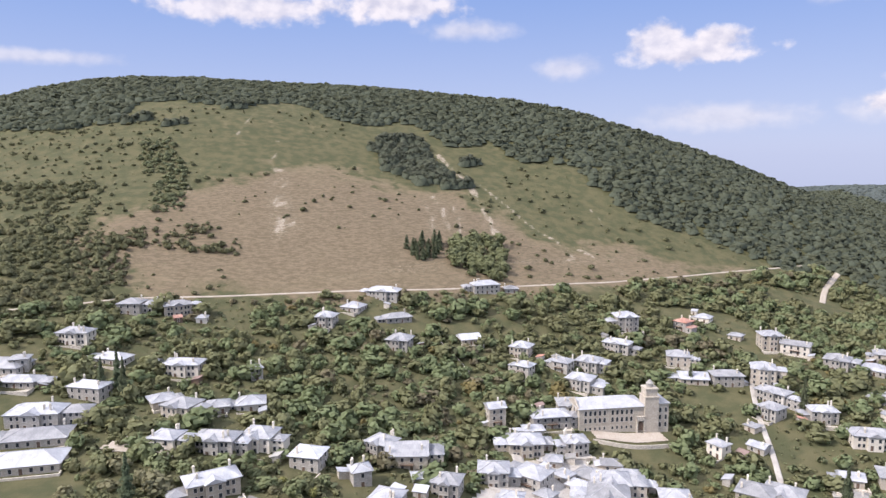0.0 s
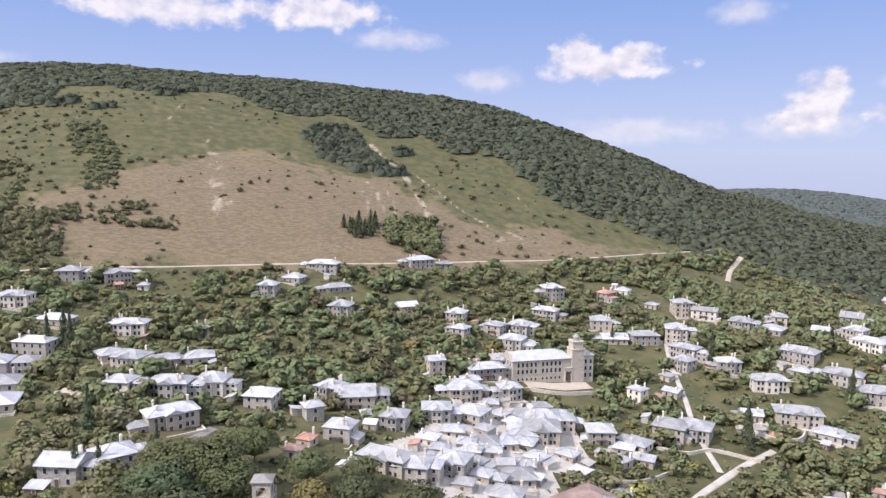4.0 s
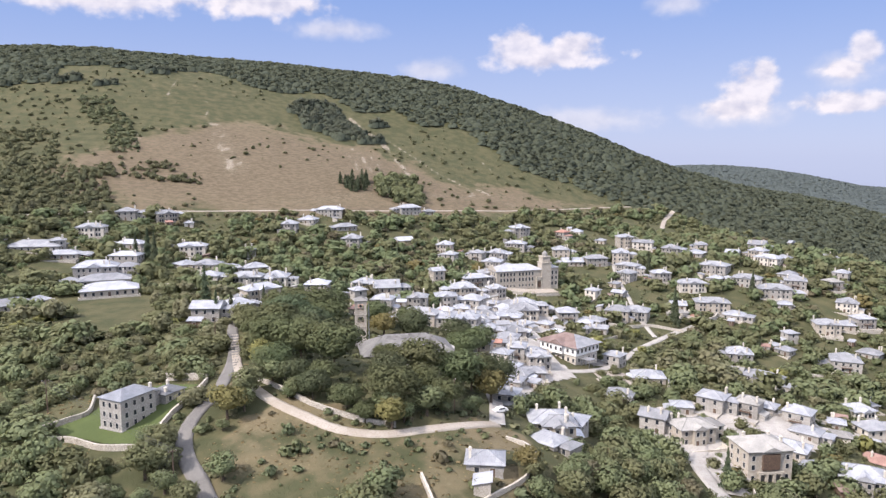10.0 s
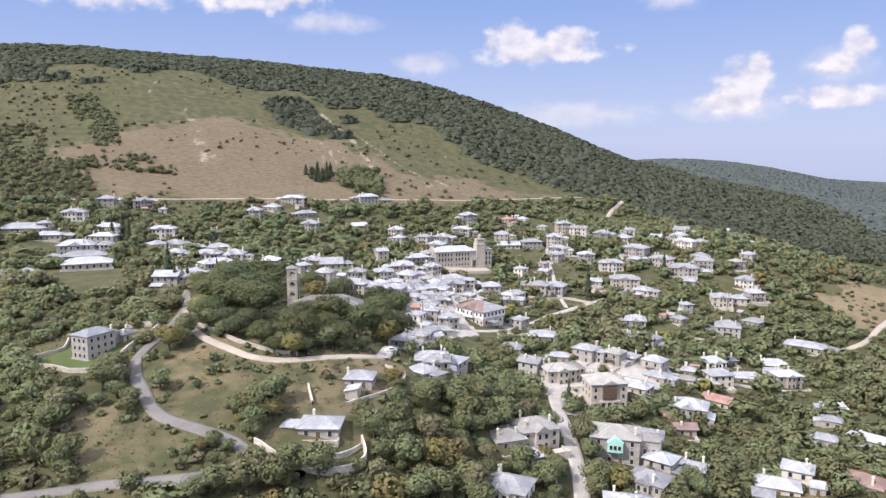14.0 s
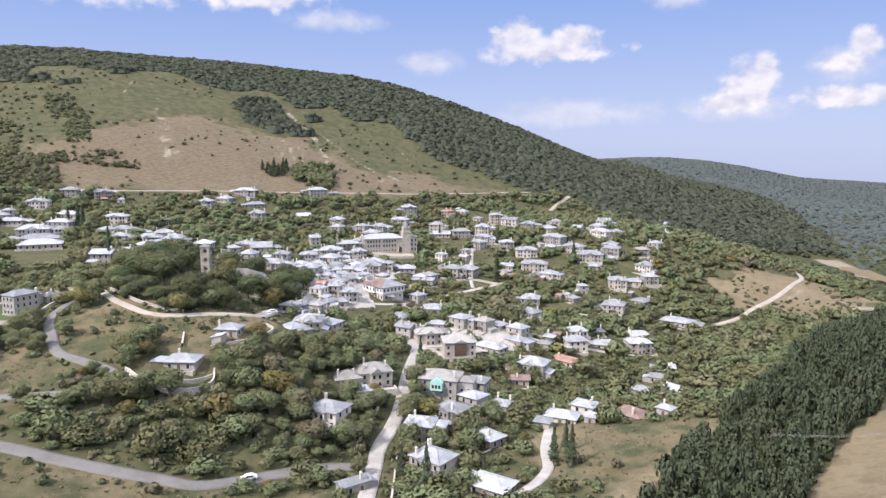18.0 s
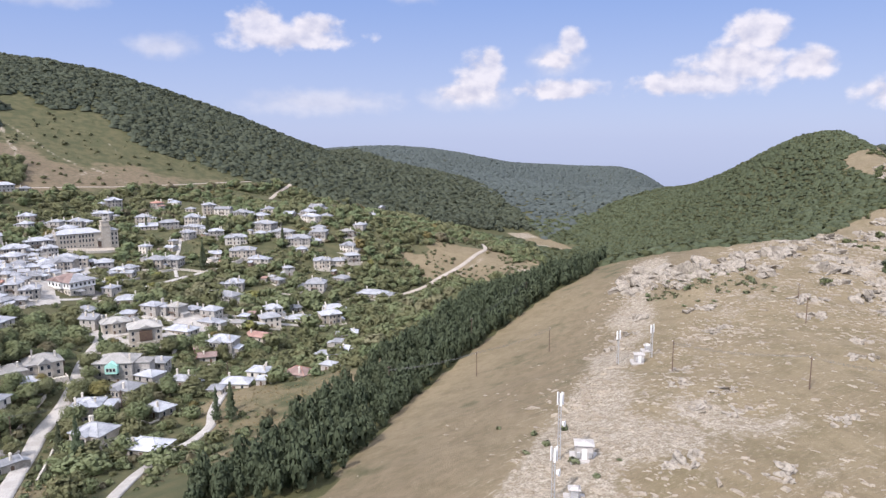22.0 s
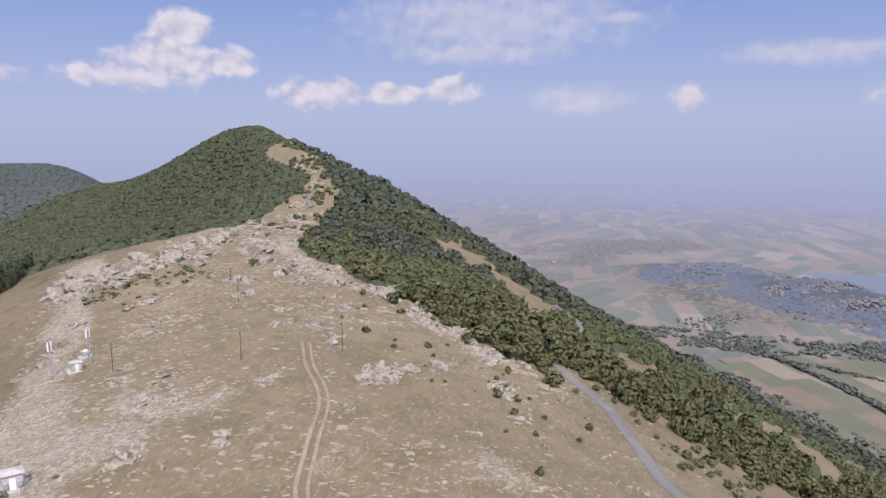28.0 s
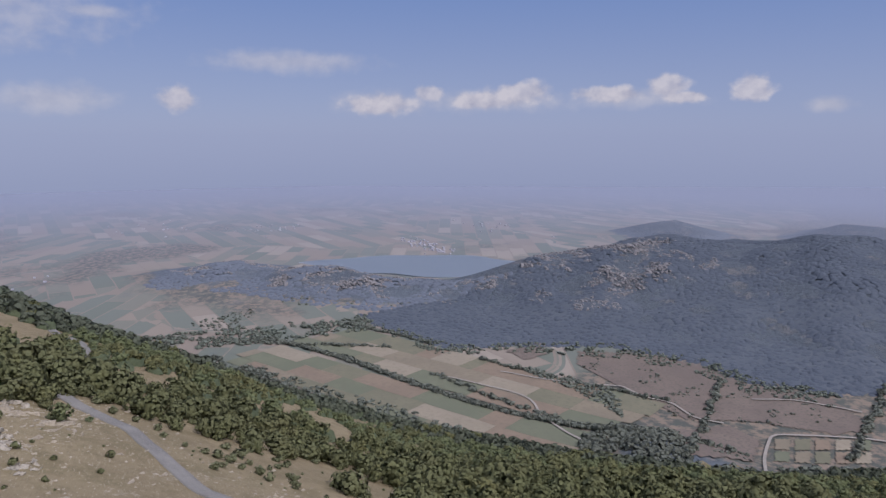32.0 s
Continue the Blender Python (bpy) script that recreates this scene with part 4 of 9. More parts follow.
def make_ground():
    xs, ys = spread(-300, 480, 4.0, -2600, 4950, 1.06), spread(-400, 640, 4.0, -5100, 3600, 1.06)
    X, Y = np.meshgrid(xs, ys)
    Z = ground(X, Y)
    nx, ny = len(xs), len(ys)
    i, j = np.meshgrid(np.arange(nx - 1), np.arange(ny - 1))
    a = (j * nx + i).ravel()
    quads = np.stack([a, a + 1, a + nx + 1, a + nx], 1)
    cxm, cym = ((X[:-1, :-1] + X[1:, 1:]) / 2).ravel(), ((Y[:-1, :-1] + Y[1:, 1:]) / 2).ravel()
    slot = (front(cxm, cym) > 440).astype(int)
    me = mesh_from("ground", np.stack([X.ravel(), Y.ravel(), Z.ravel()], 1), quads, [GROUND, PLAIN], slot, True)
    x, y, z = X.ravel(), Y.ravel(), Z.ravel()
    wood = np.zeros(len(x))
    for poly in (HILL_WOOD, CLUMP, PEAK_WOOD, FAR_WOOD, PINE_BELT):
        wood = np.maximum(wood, inside(x, y, poly))
    n1, n2 = lattice_noise(x, y, 90, 21), lattice_noise(x, y, 24, 22)
    rz = ridge_zone(x, y)
    # the mown, burnt slope above the foot road and the dry ridge
    jx, jy = (n2 - 0.5) * 26 + (lattice_noise(x, y, 9, 24) - 0.5) * 14, (lattice_noise(x, y, 24, 25) - 0.5) * 30
    hill = sum(inside(x + jx * q + a, y + jy * q + c, DRY_SLOPE).astype(float) for q, a, c in ((1, 0, 0), (0.6, 9, 14), (1.4, -9, -12), (0.8, 4, 24), (1.2, -16, 6), (1.6, 14, -22), (1, -4, 36), (2, 20, 8))) / 8
    dry = np.clip(np.maximum(hill, rz), 0, 1)
    south = smooth(-10, 40, -y + 30) * 0.26 + smooth(330, 380, y + 0.45 * x * (x < 0) - 0.4 * x * (x > 0)) * 0.3
    dry = np.clip(np.maximum(dry, south * (0.4 + n1)), 0, 1)
    knoll = ((x - 348) / 62) ** 2 + ((y - 205) / 58) ** 2 < 0.3 + 1.1 * lattice_noise(x, y, 26, 28)
    dry = np.where(knoll, 0.9, dry)
    dry = np.where(inside(x, y, SOUTH_WOOD), 0.25 + 0.5 * n2, dry)
    for poly in DRY_GLADES:
        glade = inside(x, y, poly)
        dry, wood = np.where(glade, 0.95, dry), np.where(glade, 0.0, wood)
    dry = np.where(inside(x, y, LOW_MEADOW), 0.4 + 0.2 * n2, dry)
    for cx, cy, a, c in CLEARINGS[:11]:
        dry = np.maximum(dry, (0.48 + 0.2 * n2) * (((x - cx) / a) ** 2 + ((y - cy) / c) ** 2 < 1.2))
    dry = np.maximum(dry, 0.8 * smooth(-140, -180, y) * smooth(60, 100, x))
    turf = -(x - 120) * 0.51 + (y + 170) * 0.86
    dry = np.maximum(dry, 0.88 * smooth(130, 100, turf) * smooth(60, 90, x) * (1 - inside(x, y, VILLAGE)) * (y < 60) * (x < 330))
    off = -(x - 120) * 0.51 + (y + 170) * 0.86
    n3 = lattice_noise(x, y, 8, 23)
    right = 1 - smooth(-6, 10, off)
    flank = rz * smooth(0, 22, off)
    dry = dry - 0.16 * flank
    hill = np.maximum(hill, 0.5 * flank)
    bare = rz * np.clip(right * smooth(0.44, 0.74, n1 * 0.3 + n2 * 0.35 + n3 * 0.35) * 0.62 + 1.05 * line_near(x, y, SPINE, 9.0) * (0.2 + 0.7 * n2 + 0.6 * n3) + 0.6 * mound(x, y, 138, -180, 50, 20, 30) * (0.4 + n3), 0, 1)
    ragged = 0.35 + 1.1 * lattice_noise(x, y, 13, 26)
    scar = np.maximum.reduce([s * line_near(x, y, pts, w) * ragged for s, w, pts in SCARS] + [0.8 * mound(x, y, -108, 456, 4, 11, 18) * ragged, 0.5 * mound(x, y, 60, 470, 110, 4, 27) * ragged])
    bare = np.maximum(np.maximum(bare, 0.13 * right * rz), scar * 0.98)
    bare = np.maximum(bare, inside(x, y, BARE_SADDLE) * smooth(0.3, 0.7, n2 * 0.5 + n3 * 0.5) * 0.75)
    bare = np.maximum(bare, np.maximum(0.75 * mound(x, y, 378, 178, 13, 26, 40), 0.6 * line_near(x, y, [(300, 172), (331, 192), (362, 216)], 3.0)) * (0.5 + n3))
    rgba = np.stack([dry, bare, wood, hill], 1).astype(np.float32)
    att = me.color_attributes.new("cover", "FLOAT_COLOR", "POINT")
    att.data.foreach_set("color", rgba.ravel())
    tagged(new("ground", me), "rolling mountain ground with dry grass, bare stone and the field plain below", "ground", kind="structure")


def ground_material():
    m, nt, b = material("ground_cover", 0.95)
    att = nt.nodes.new("ShaderNodeVertexColor")
    att.layer_name = "cover"
    sep = nt.nodes.new("ShaderNodeSeparateColor")
    nt.links.new(att.outputs[0], sep.inputs[0])
    dry, bare, wood = sep.outputs
    p = place_of(nt)
    wide, mid, fine, grit = noise_tex(nt, p, 0.02, 4), noise_tex(nt, p, 0.12, 5), noise_tex(nt, p, 0.7, 6, 0.65), noise_tex(nt, p, 2.5, 4, 0.7)
    green = mix_col(nt, ramp01(nt, mid, 0.35, 0.65), (0.062, 0.067, 0.034), (0.1, 0.094, 0.05))
    green = mix_col(nt, math_node(nt, "MULTIPLY", ramp01(nt, fine, 0.5, 0.75), 0.6), green, (0.07, 0.076, 0.034))
    straw = mix_col(nt, ramp01(nt, wide, 0.4, 0.62), (0.184, 0.148, 0.093), (0.211, 0.172, 0.108))
    straw = mix_col(nt, math_node(nt, "MULTIPLY", ramp01(nt, mid, 0.46, 0.62), 0.75), straw, (0.15, 0.124, 0.072))
    straw = mix_col(nt, math_node(nt, "MULTIPLY", ramp01(nt, noise_tex(nt, p, 0.3, 5, 0.7), 0.5, 0.66), 0.6), straw, (0.14, 0.112, 0.068))
    straw = mix_col(nt, math_node(nt, "MULTIPLY", ramp01(nt, fine, 0.52, 0.72), 0.45), straw, (0.29, 0.245, 0.165))
    straw = mix_col(nt, math_node(nt, "MULTIPLY", ramp01(nt, grit, 0.5, 0.75), 0.45), straw, (0.16, 0.13, 0.08))
    contour = nt.nodes.new("ShaderNodeMapping")
    contour.inputs["Scale"].default_value = (0.45, 0.6, 2.2)
    nt.links.new(p, contour.inputs[0])
    straw = mix_col(nt, math_node(nt, "MULTIPLY", att.outputs[1], 0.85), straw, mix_col(nt, ramp01(nt, noise_tex(nt, contour.outputs[0], 0.5, 6, 0.72), 0.38, 0.62), (0.168, 0.131, 0.09), (0.1, 0.083, 0.054)))
    lay = nt.nodes.new("ShaderNodeMapping")
    lay.inputs["Rotation"].default_value = (0, 0, radians(70))
    lay.inputs["Scale"].default_value = (0.22, 1.1, 0.5)
    nt.links.new(p, lay.inputs[0])
    streak = noise_tex(nt, lay.outputs[0], 0.8, 6, 0.65)
    stony = mix_col(nt, ramp01(nt, fine, 0.4, 0.62), (0.22, 0.185, 0.135), (0.335, 0.295, 0.235))
    stony = mix_col(nt, math_node(nt, "MULTIPLY", ramp01(nt, noise_tex(nt, p, 0.9, 6, 0.7), 0.5, 0.62), 0.7), stony, (0.46, 0.42, 0.35))
    stony = mix_col(nt, math_node(nt, "MULTIPLY", ramp01(nt, grit, 0.46, 0.62), 0.75), stony, (0.15, 0.125, 0.085))
    rill = noise_tex(nt, lay.outputs[0], 2.6, 4, 0.7)
    straw = mix_col(nt, math_node(nt, "MULTIPLY", math_node(nt, "MULTIPLY", ramp01(nt, rill, 0.52, 0.66), ramp01(nt, bare, 0.0, 0.12)), 0.55), straw, (0.128, 0.106, 0.068))
    straw = mix_col(nt, math_node(nt, "MULTIPLY", math_node(nt, "MULTIPLY", ramp01(nt, noise_tex(nt, lay.outputs[0], 1.7, 5, 0.72), 0.56, 0.66), ramp01(nt, bare, 0.0, 0.12)), 0.6), straw, (0.34, 0.3, 0.232))
    edge = math_node(nt, "ADD", dry, math_node(nt, "ADD", math_node(nt, "MULTIPLY", math_node(nt, "SUBTRACT", mid, 0.5), 0.9), math_node(nt, "MULTIPLY", math_node(nt, "SUBTRACT", wide, 0.5), 0.7)))
    col = mix_col(nt, ramp01(nt, edge, 0.42, 0.8), green, straw)
    brk = math_node(nt, "ADD", bare, math_node(nt, "ADD", math_node(nt, "MULTIPLY", math_node(nt, "SUBTRACT", fine, 0.5), 0.8), math_node(nt, "MULTIPLY", math_node(nt, "SUBTRACT", streak, 0.5), 0.4)))
    col = mix_col(nt, ramp01(nt, brk, 0.4, 0.75), col, stony)
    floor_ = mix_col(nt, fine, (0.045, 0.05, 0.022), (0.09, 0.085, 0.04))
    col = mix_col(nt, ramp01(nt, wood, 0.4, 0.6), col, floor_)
    nt.links.new(col, b.inputs["Base Color"])
    bump(nt, b, math_node(nt, "ADD", grit, math_node(nt, "MULTIPLY", fine, 0.8)), 0.6, 0.4)
    return m


def plain_material():
    """Field parcels and scrub of the far plain, with haze mixed into the colour towards the horizon."""
    m, nt, b = material("hazed_plain_fields", 1.0)
    p = place_of(nt)
    tones = []
    for turn, seed in ((24, 0.0), (-8, 37.0)):
        mp = nt.nodes.new("ShaderNodeMapping")
        mp.inputs["Rotation"].default_value = (0, 0, radians(turn))
        mp.inputs["Location"].default_value = (seed, seed, 0)
        nt.links.new(p, mp.inputs[0])
        br = nt.nodes.new("ShaderNodeTexBrick")
        nt.links.new(mp.outputs[0], br.inputs["Vector"])
        br.offset, br.offset_frequency, br.squash, br.squash_frequency = 0.37, 2, 1.7, 3
        br.inputs["Scale"].default_value, br.inputs["Brick Width"].default_value, br.inputs["Row Height"].default_value, br.inputs["Mortar Size"].default_value = 1.0, 150.0, 46.0, 1.5
        br.inputs["Color1"].default_value, br.inputs["Color2"].default_value, br.inputs["Mortar"].default_value = (0, 0, 0, 1), (1, 1, 1, 1), (0.4, 0.4, 0.4, 1)
        sp = nt.nodes.new("ShaderNodeSeparateColor")
        nt.links.new(br.outputs["Color"], sp.inputs[0])
        tones.append(sp.outputs[0])
    which = ramp01(nt, noise_tex(nt, p, 0.0016, 2), 0.48, 0.52)
    pick = nt.nodes.new("ShaderNodeMix")
    nt.links.new(which, pick.inputs[0]), nt.links.new(tones[0], pick.inputs[2]), nt.links.new(tones[1], pick.inputs[3])
    ramp = nt.nodes.new("ShaderNodeValToRGB")
    ramp.color_ramp.interpolation = "CONSTANT"
    for k, (at, c) in enumerate(((0.0, (0.116, 0.129, 0.108)), (0.25, (0.185, 0.156, 0.13)), (0.42, (0.148, 0.146, 0.122)), (0.58, (0.2, 0.171, 0.142)), (0.75, (0.124, 0.136, 0.117)), (0.88, (0.23, 0.201, 0.17)))):
        el = ramp.color_ramp.elements[k] if k < 2 else ramp.color_ramp.elements.new(at)
        el.position, el.color = at, (*c, 1)
    nt.links.new(pick.outputs[0], ramp.inputs[0])
    field = ramp.outputs[0]
    xyz = nt.nodes.new("ShaderNodeSeparateXYZ")
    nt.links.new(p, xyz.inputs[0])
    wide, mid, fine = noise_tex(nt, p, 0.0028, 4), noise_tex(nt, p, 0.012, 5), noise_tex(nt, p, 0.06, 5, 0.7)
    scrub = mix_col(nt, ramp01(nt, fine, 0.42, 0.6), (0.07, 0.076, 0.068), (0.175, 0.14, 0.112))
    foot = math_node(nt, "SUBTRACT", 1.0, ramp01(nt, math_node(nt, "ADD", math_node(nt, "MULTIPLY", xyz.outputs[0], 0.55), math_node(nt, "MULTIPLY", xyz.outputs[1], 0.35)), 60.0, 260.0))
    hill = math_node(nt, "ADD", math_node(nt, "MAXIMUM", foot, ramp01(nt, xyz.outputs[2], -244.0, -222.0)), math_node(nt, "MULTIPLY", math_node(nt, "SUBTRACT", wide, 0.5), 2.2))
    col = mix_col(nt, ramp01(nt, hill, 0.15, 0.45), field, scrub)
    # woods on the hills: the blue of the haze is part of this colour
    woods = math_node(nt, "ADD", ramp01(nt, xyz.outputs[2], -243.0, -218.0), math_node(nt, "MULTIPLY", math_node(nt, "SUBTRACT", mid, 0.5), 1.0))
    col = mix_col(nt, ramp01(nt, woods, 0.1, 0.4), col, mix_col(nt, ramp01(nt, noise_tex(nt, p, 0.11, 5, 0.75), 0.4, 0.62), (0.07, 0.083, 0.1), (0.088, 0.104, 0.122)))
    crag = math_node(nt, "MULTIPLY", ramp01(nt, xyz.outputs[2], -243.0, -200.0), ramp01(nt, noise_tex(nt, p, 0.018, 6, 0.7), 0.52, 0.62))
    col = mix_col(nt, math_node(nt, "MULTIPLY", crag, 0.6), col, mix_col(nt, ramp01(nt, fine, 0.4, 0.6), (0.1, 0.1, 0.1), (0.18, 0.168, 0.16)))
    # haze mixed into the colour, by distance from near the camera's end point
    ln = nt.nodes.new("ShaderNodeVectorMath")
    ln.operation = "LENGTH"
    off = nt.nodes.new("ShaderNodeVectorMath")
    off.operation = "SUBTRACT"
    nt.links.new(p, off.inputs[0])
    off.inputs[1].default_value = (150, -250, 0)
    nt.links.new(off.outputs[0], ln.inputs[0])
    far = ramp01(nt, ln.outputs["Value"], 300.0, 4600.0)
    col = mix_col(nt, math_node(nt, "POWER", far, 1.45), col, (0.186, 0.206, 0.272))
    nt.links.new(col, b.inputs["Base Color"])
    bump(nt, b, math_node(nt, "MULTIPLY", noise_tex(nt, p, 0.07, 5, 0.75), ramp01(nt, xyz.outputs[2], -240.0, -215.0)), 1.0, 9.0)
    return m


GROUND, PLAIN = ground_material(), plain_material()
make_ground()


def make_lake():
    n = 60
    ring = []
    for k in range(n):
        a = 2 * math.pi * k / n
        r = 1 + 0.14 * math.sin(2 * a + 0.6) + 0.1 * math.sin(3 * a + 2) + 0.05 * math.sin(7 * a)
        u, v = 300 * r * math.cos(a), 175 * r * math.sin(a)
        t = radians(68)
        ring.append((u * math.cos(t) + v * math.sin(t), u * math.sin(t) - v * math.cos(t)))
    bm = bmesh.new()
    prism(bm, ring, -3, 0.8)
    me = bpy.data.meshes.new("lake")
    bm.to_mesh(me), bm.free()
    me.materials.append(WATER)
    ob = new("lake", me)
    ob.location = (*LAKE_AT, -249)
    tagged(ob, "still grey-blue lake far down on the plain", "lake", kind="structure")


make_lake()

ROAD_MATS = {"TRACK": TRACK, "DIRT": DIRT, "ASPHALT": ASPHALT, "COBBLE": COBBLE}
ROAD_LABELS = {"TRACK": "worn wheel rut across dry turf", "DIRT": "pale dusty unpaved road across the slope", "ASPHALT": "narrow worn grey asphalt road", "COBBLE": "pale stone-paved village street"}


def make_road(name, width, mat, pts):
    d = np.gradient(pts, axis=0)
    d /= np.hypot(d[:, 0], d[:, 1])[:, None]
    side = np.stack([-d[:, 1], d[:, 0]], 1)
    k = np.array([-0.5, -0.46, -0.25, 0, 0.25, 0.46, 0.5])
    wob = width * (1 + 0.12 * (lattice_noise(pts[:, 0], pts[:, 1], 14, 4) - 0.5))
    P = pts[:, None, :] + side[:, None, :] * (k[None, :, None] * wob[:, None, None])
    z = ground(P[..., 0], P[..., 1])
    z = np.maximum(z, z[:, 3:4] - 0.3) + (0.32 if width > 2 else 0.26)
    z[:, [0, 6]] -= min(1.2, width * 0.3)
    V = np.concatenate([P, z[..., None]], 2)
    n, w = V.shape[:2]
    i, j = np.meshgrid(np.arange(w - 1), np.arange(n - 1))
    a = (j * w + i).ravel()
    me = mesh_from(name, V.reshape(-1, 3), np.stack([a, a + w, a + w + 1, a + 1], 1)[:, ::-1], [ROAD_MATS[mat]], None, True)
    tagged(new("road", me), ROAD_LABELS[mat], "road", kind="structure")


for way_name, (w_, m_, p_) in WAYS.items():
    make_road(way_name, w_, m_, p_)


# ---- trees ----
def lobed_crown(seed, leaves, size, lobes=14, flat=0.8):
    """Leaf clumps on the lobes of a crown of radius 1 and height 2 * flat over z = 0, and a rough core."""
    r = np.random.RandomState(seed)
    c = r.normal(size=(lobes, 3))
    c /= np.linalg.norm(c, axis=1)[:, None]
    c *= r.uniform(0.48, 0.74, (lobes, 1))
    rad = r.uniform(0.2, 0.36, lobes)
    c[0], rad[0] = 0, 0.72
    which = r.choice(lobes, leaves, p=rad ** 2 / (rad ** 2).sum())
    n = r.normal(size=(leaves, 3))
    n /= np.linalg.norm(n, axis=1)[:, None]
    p = c[which] + n * (rad[which] * r.uniform(0.86, 1.06, leaves))[:, None]
    out = n * 0.8 + p * 0.55 + np.array([0, 0, 0.12])
    out /= np.linalg.norm(out, axis=1)[:, None]
    n = n * 0.9 + p * 0.5 + r.normal(scale=0.22, size=(leaves, 3))
    n /= np.linalg.norm(n, axis=1)[:, None]
    p[:, 2] = (p[:, 2] + 1) * flat
    p[:, 2] = np.maximum(p[:, 2], 0.05)
    return quads_at(p, n, size * r.uniform(0.6, 1.35, leaves), r, out)


def quads_at(p, n, s, r, out=None):
    """Leaf clumps at p facing n, each corner with the way out of the crown beside its place."""
    t = r.normal(size=p.shape)
    t -= n * (t * n).sum(1)[:, None]
    t /= np.linalg.norm(t, axis=1)[:, None]
    b = np.cross(n, t)
    s = s[:, None]
    q = np.stack([p - t * s - b * s * 0.8, p + t * s * 0.9 - b * s, p + t * s + b * s * 0.85, p - t * s * 0.8 + b * s], 1)
    if out is None:
        out = n
    spread_ = (q - p[:, None, :]) / np.maximum(s, 1e-6)[:, None, :]
    w = out[:, None, :] + 0.25 * spread_
    w /= np.linalg.norm(w, axis=2)[..., None]
    return np.concatenate([q, w], 2)


def cone_crown(seed, leaves, size, slim=True):
    """Layered needle sprays of a conifer of radius 1 and height 3."""
    r = np.random.RandomState(seed)
    z = 3 * r.uniform(0, 1, leaves) ** (1.35 if slim else 1.0)
    tier = 0.78 + 0.22 * np.cos(z * 9.0 + r.uniform(0, 6.28))
    rad = ((1 - z / 3.05) if slim else (1 - (z / 3.05) ** 1.7) * 0.95) * tier * r.uniform(0.6, 1.05, leaves)
    a = r.uniform(0, 2 * math.pi, leaves)
    p = np.stack([rad * np.cos(a), rad * np.sin(a), z], 1)
    n = np.stack([np.cos(a) * 0.6, np.sin(a) * 0.6, np.full(leaves, 0.8)], 1) + r.normal(scale=0.35, size=(leaves, 3))
    n /= np.linalg.norm(n, axis=1)[:, None]
    return quads_at(p, n, size * r.uniform(0.6, 1.3, leaves), r)


def core(seed, kind):
    """A rough ring of quads added inside the crown to block the view through it."""
    r = np.random.RandomState(seed + 77)
    lo, hi = ((0.25, 0.34), (1.15, 0.3)) if kind == "lobed" else ((0.1, 0.42), (2.4, 0.08))
    q = r.uniform(0.8, 1.2, (2, 6))
    ring = [[(w * q[k, i] * math.cos(i * math.pi / 3), w * q[k, i] * math.sin(i * math.pi / 3), z, math.cos(i * math.pi / 3), math.sin(i * math.pi / 3), 0.0) for i in range(6)] for k, (z, w) in enumerate((lo, hi))]
    return np.array([[ring[0][i], ring[0][(i + 1) % 6], ring[1][(i + 1) % 6], ring[1][i]] for i in range(6)])


def outward(me, n):
    """Stores the way out of the crown at each corner, for soft leaf shading."""
    me.attributes.new("outward", "FLOAT_VECTOR", "POINT").data.foreach_set("vector", np.asarray(n, np.float32).ravel())


def woods(name, x, y, radius, tall, templates, mat, label, category, seed, sink=0.0):
    """One object of many crowns standing on the ground."""
    r = np.random.RandomState(seed)
    z = ground(x, y) - sink
    which = r.randint(0, len(templates), len(x))
    ang = r.uniform(0, 2 * math.pi, len(x))
    wide_a, wide_b = r.uniform(0.78, 1.25, len(x)), r.uniform(0.78, 1.25, len(x))
    blocks, outs = [], []
    for k, tpl in enumerate(templates):
        sel = np.where(which == k)[0]
        if not len(sel):
            continue
        c, s = np.cos(ang[sel]), np.sin(ang[sel])
        T = tpl.reshape(1, -1, 6)
        R_, H_ = radius[sel, None], tall[sel, None]
        tx, ty = T[..., 0] * wide_a[sel, None], T[..., 1] * wide_b[sel, None]
        px = x[sel, None] + R_ * (tx * c[:, None] - ty * s[:, None])
        py = y[sel, None] + R_ * (tx * s[:, None] + ty * c[:, None])
        pz = z[sel, None] + H_ * T[..., 2]
        blocks.append(np.stack([px, py, pz], 2).reshape(-1, 3))
        nx, ny = T[..., 3] * c[:, None] - T[..., 4] * s[:, None], T[..., 3] * s[:, None] + T[..., 4] * c[:, None]
        way = np.stack([nx, ny, T[..., 5] * R_ / H_], 2).reshape(-1, 3)
        outs.append(way / np.linalg.norm(way, axis=1)[:, None])
    V = np.concatenate(blocks)
    me = mesh_from(name, V, np.arange(len(V)).reshape(-1, 4), [mat])
    outward(me, np.concatenate(outs))
    return tagged(new(name, me), label, category, kind="stuff")


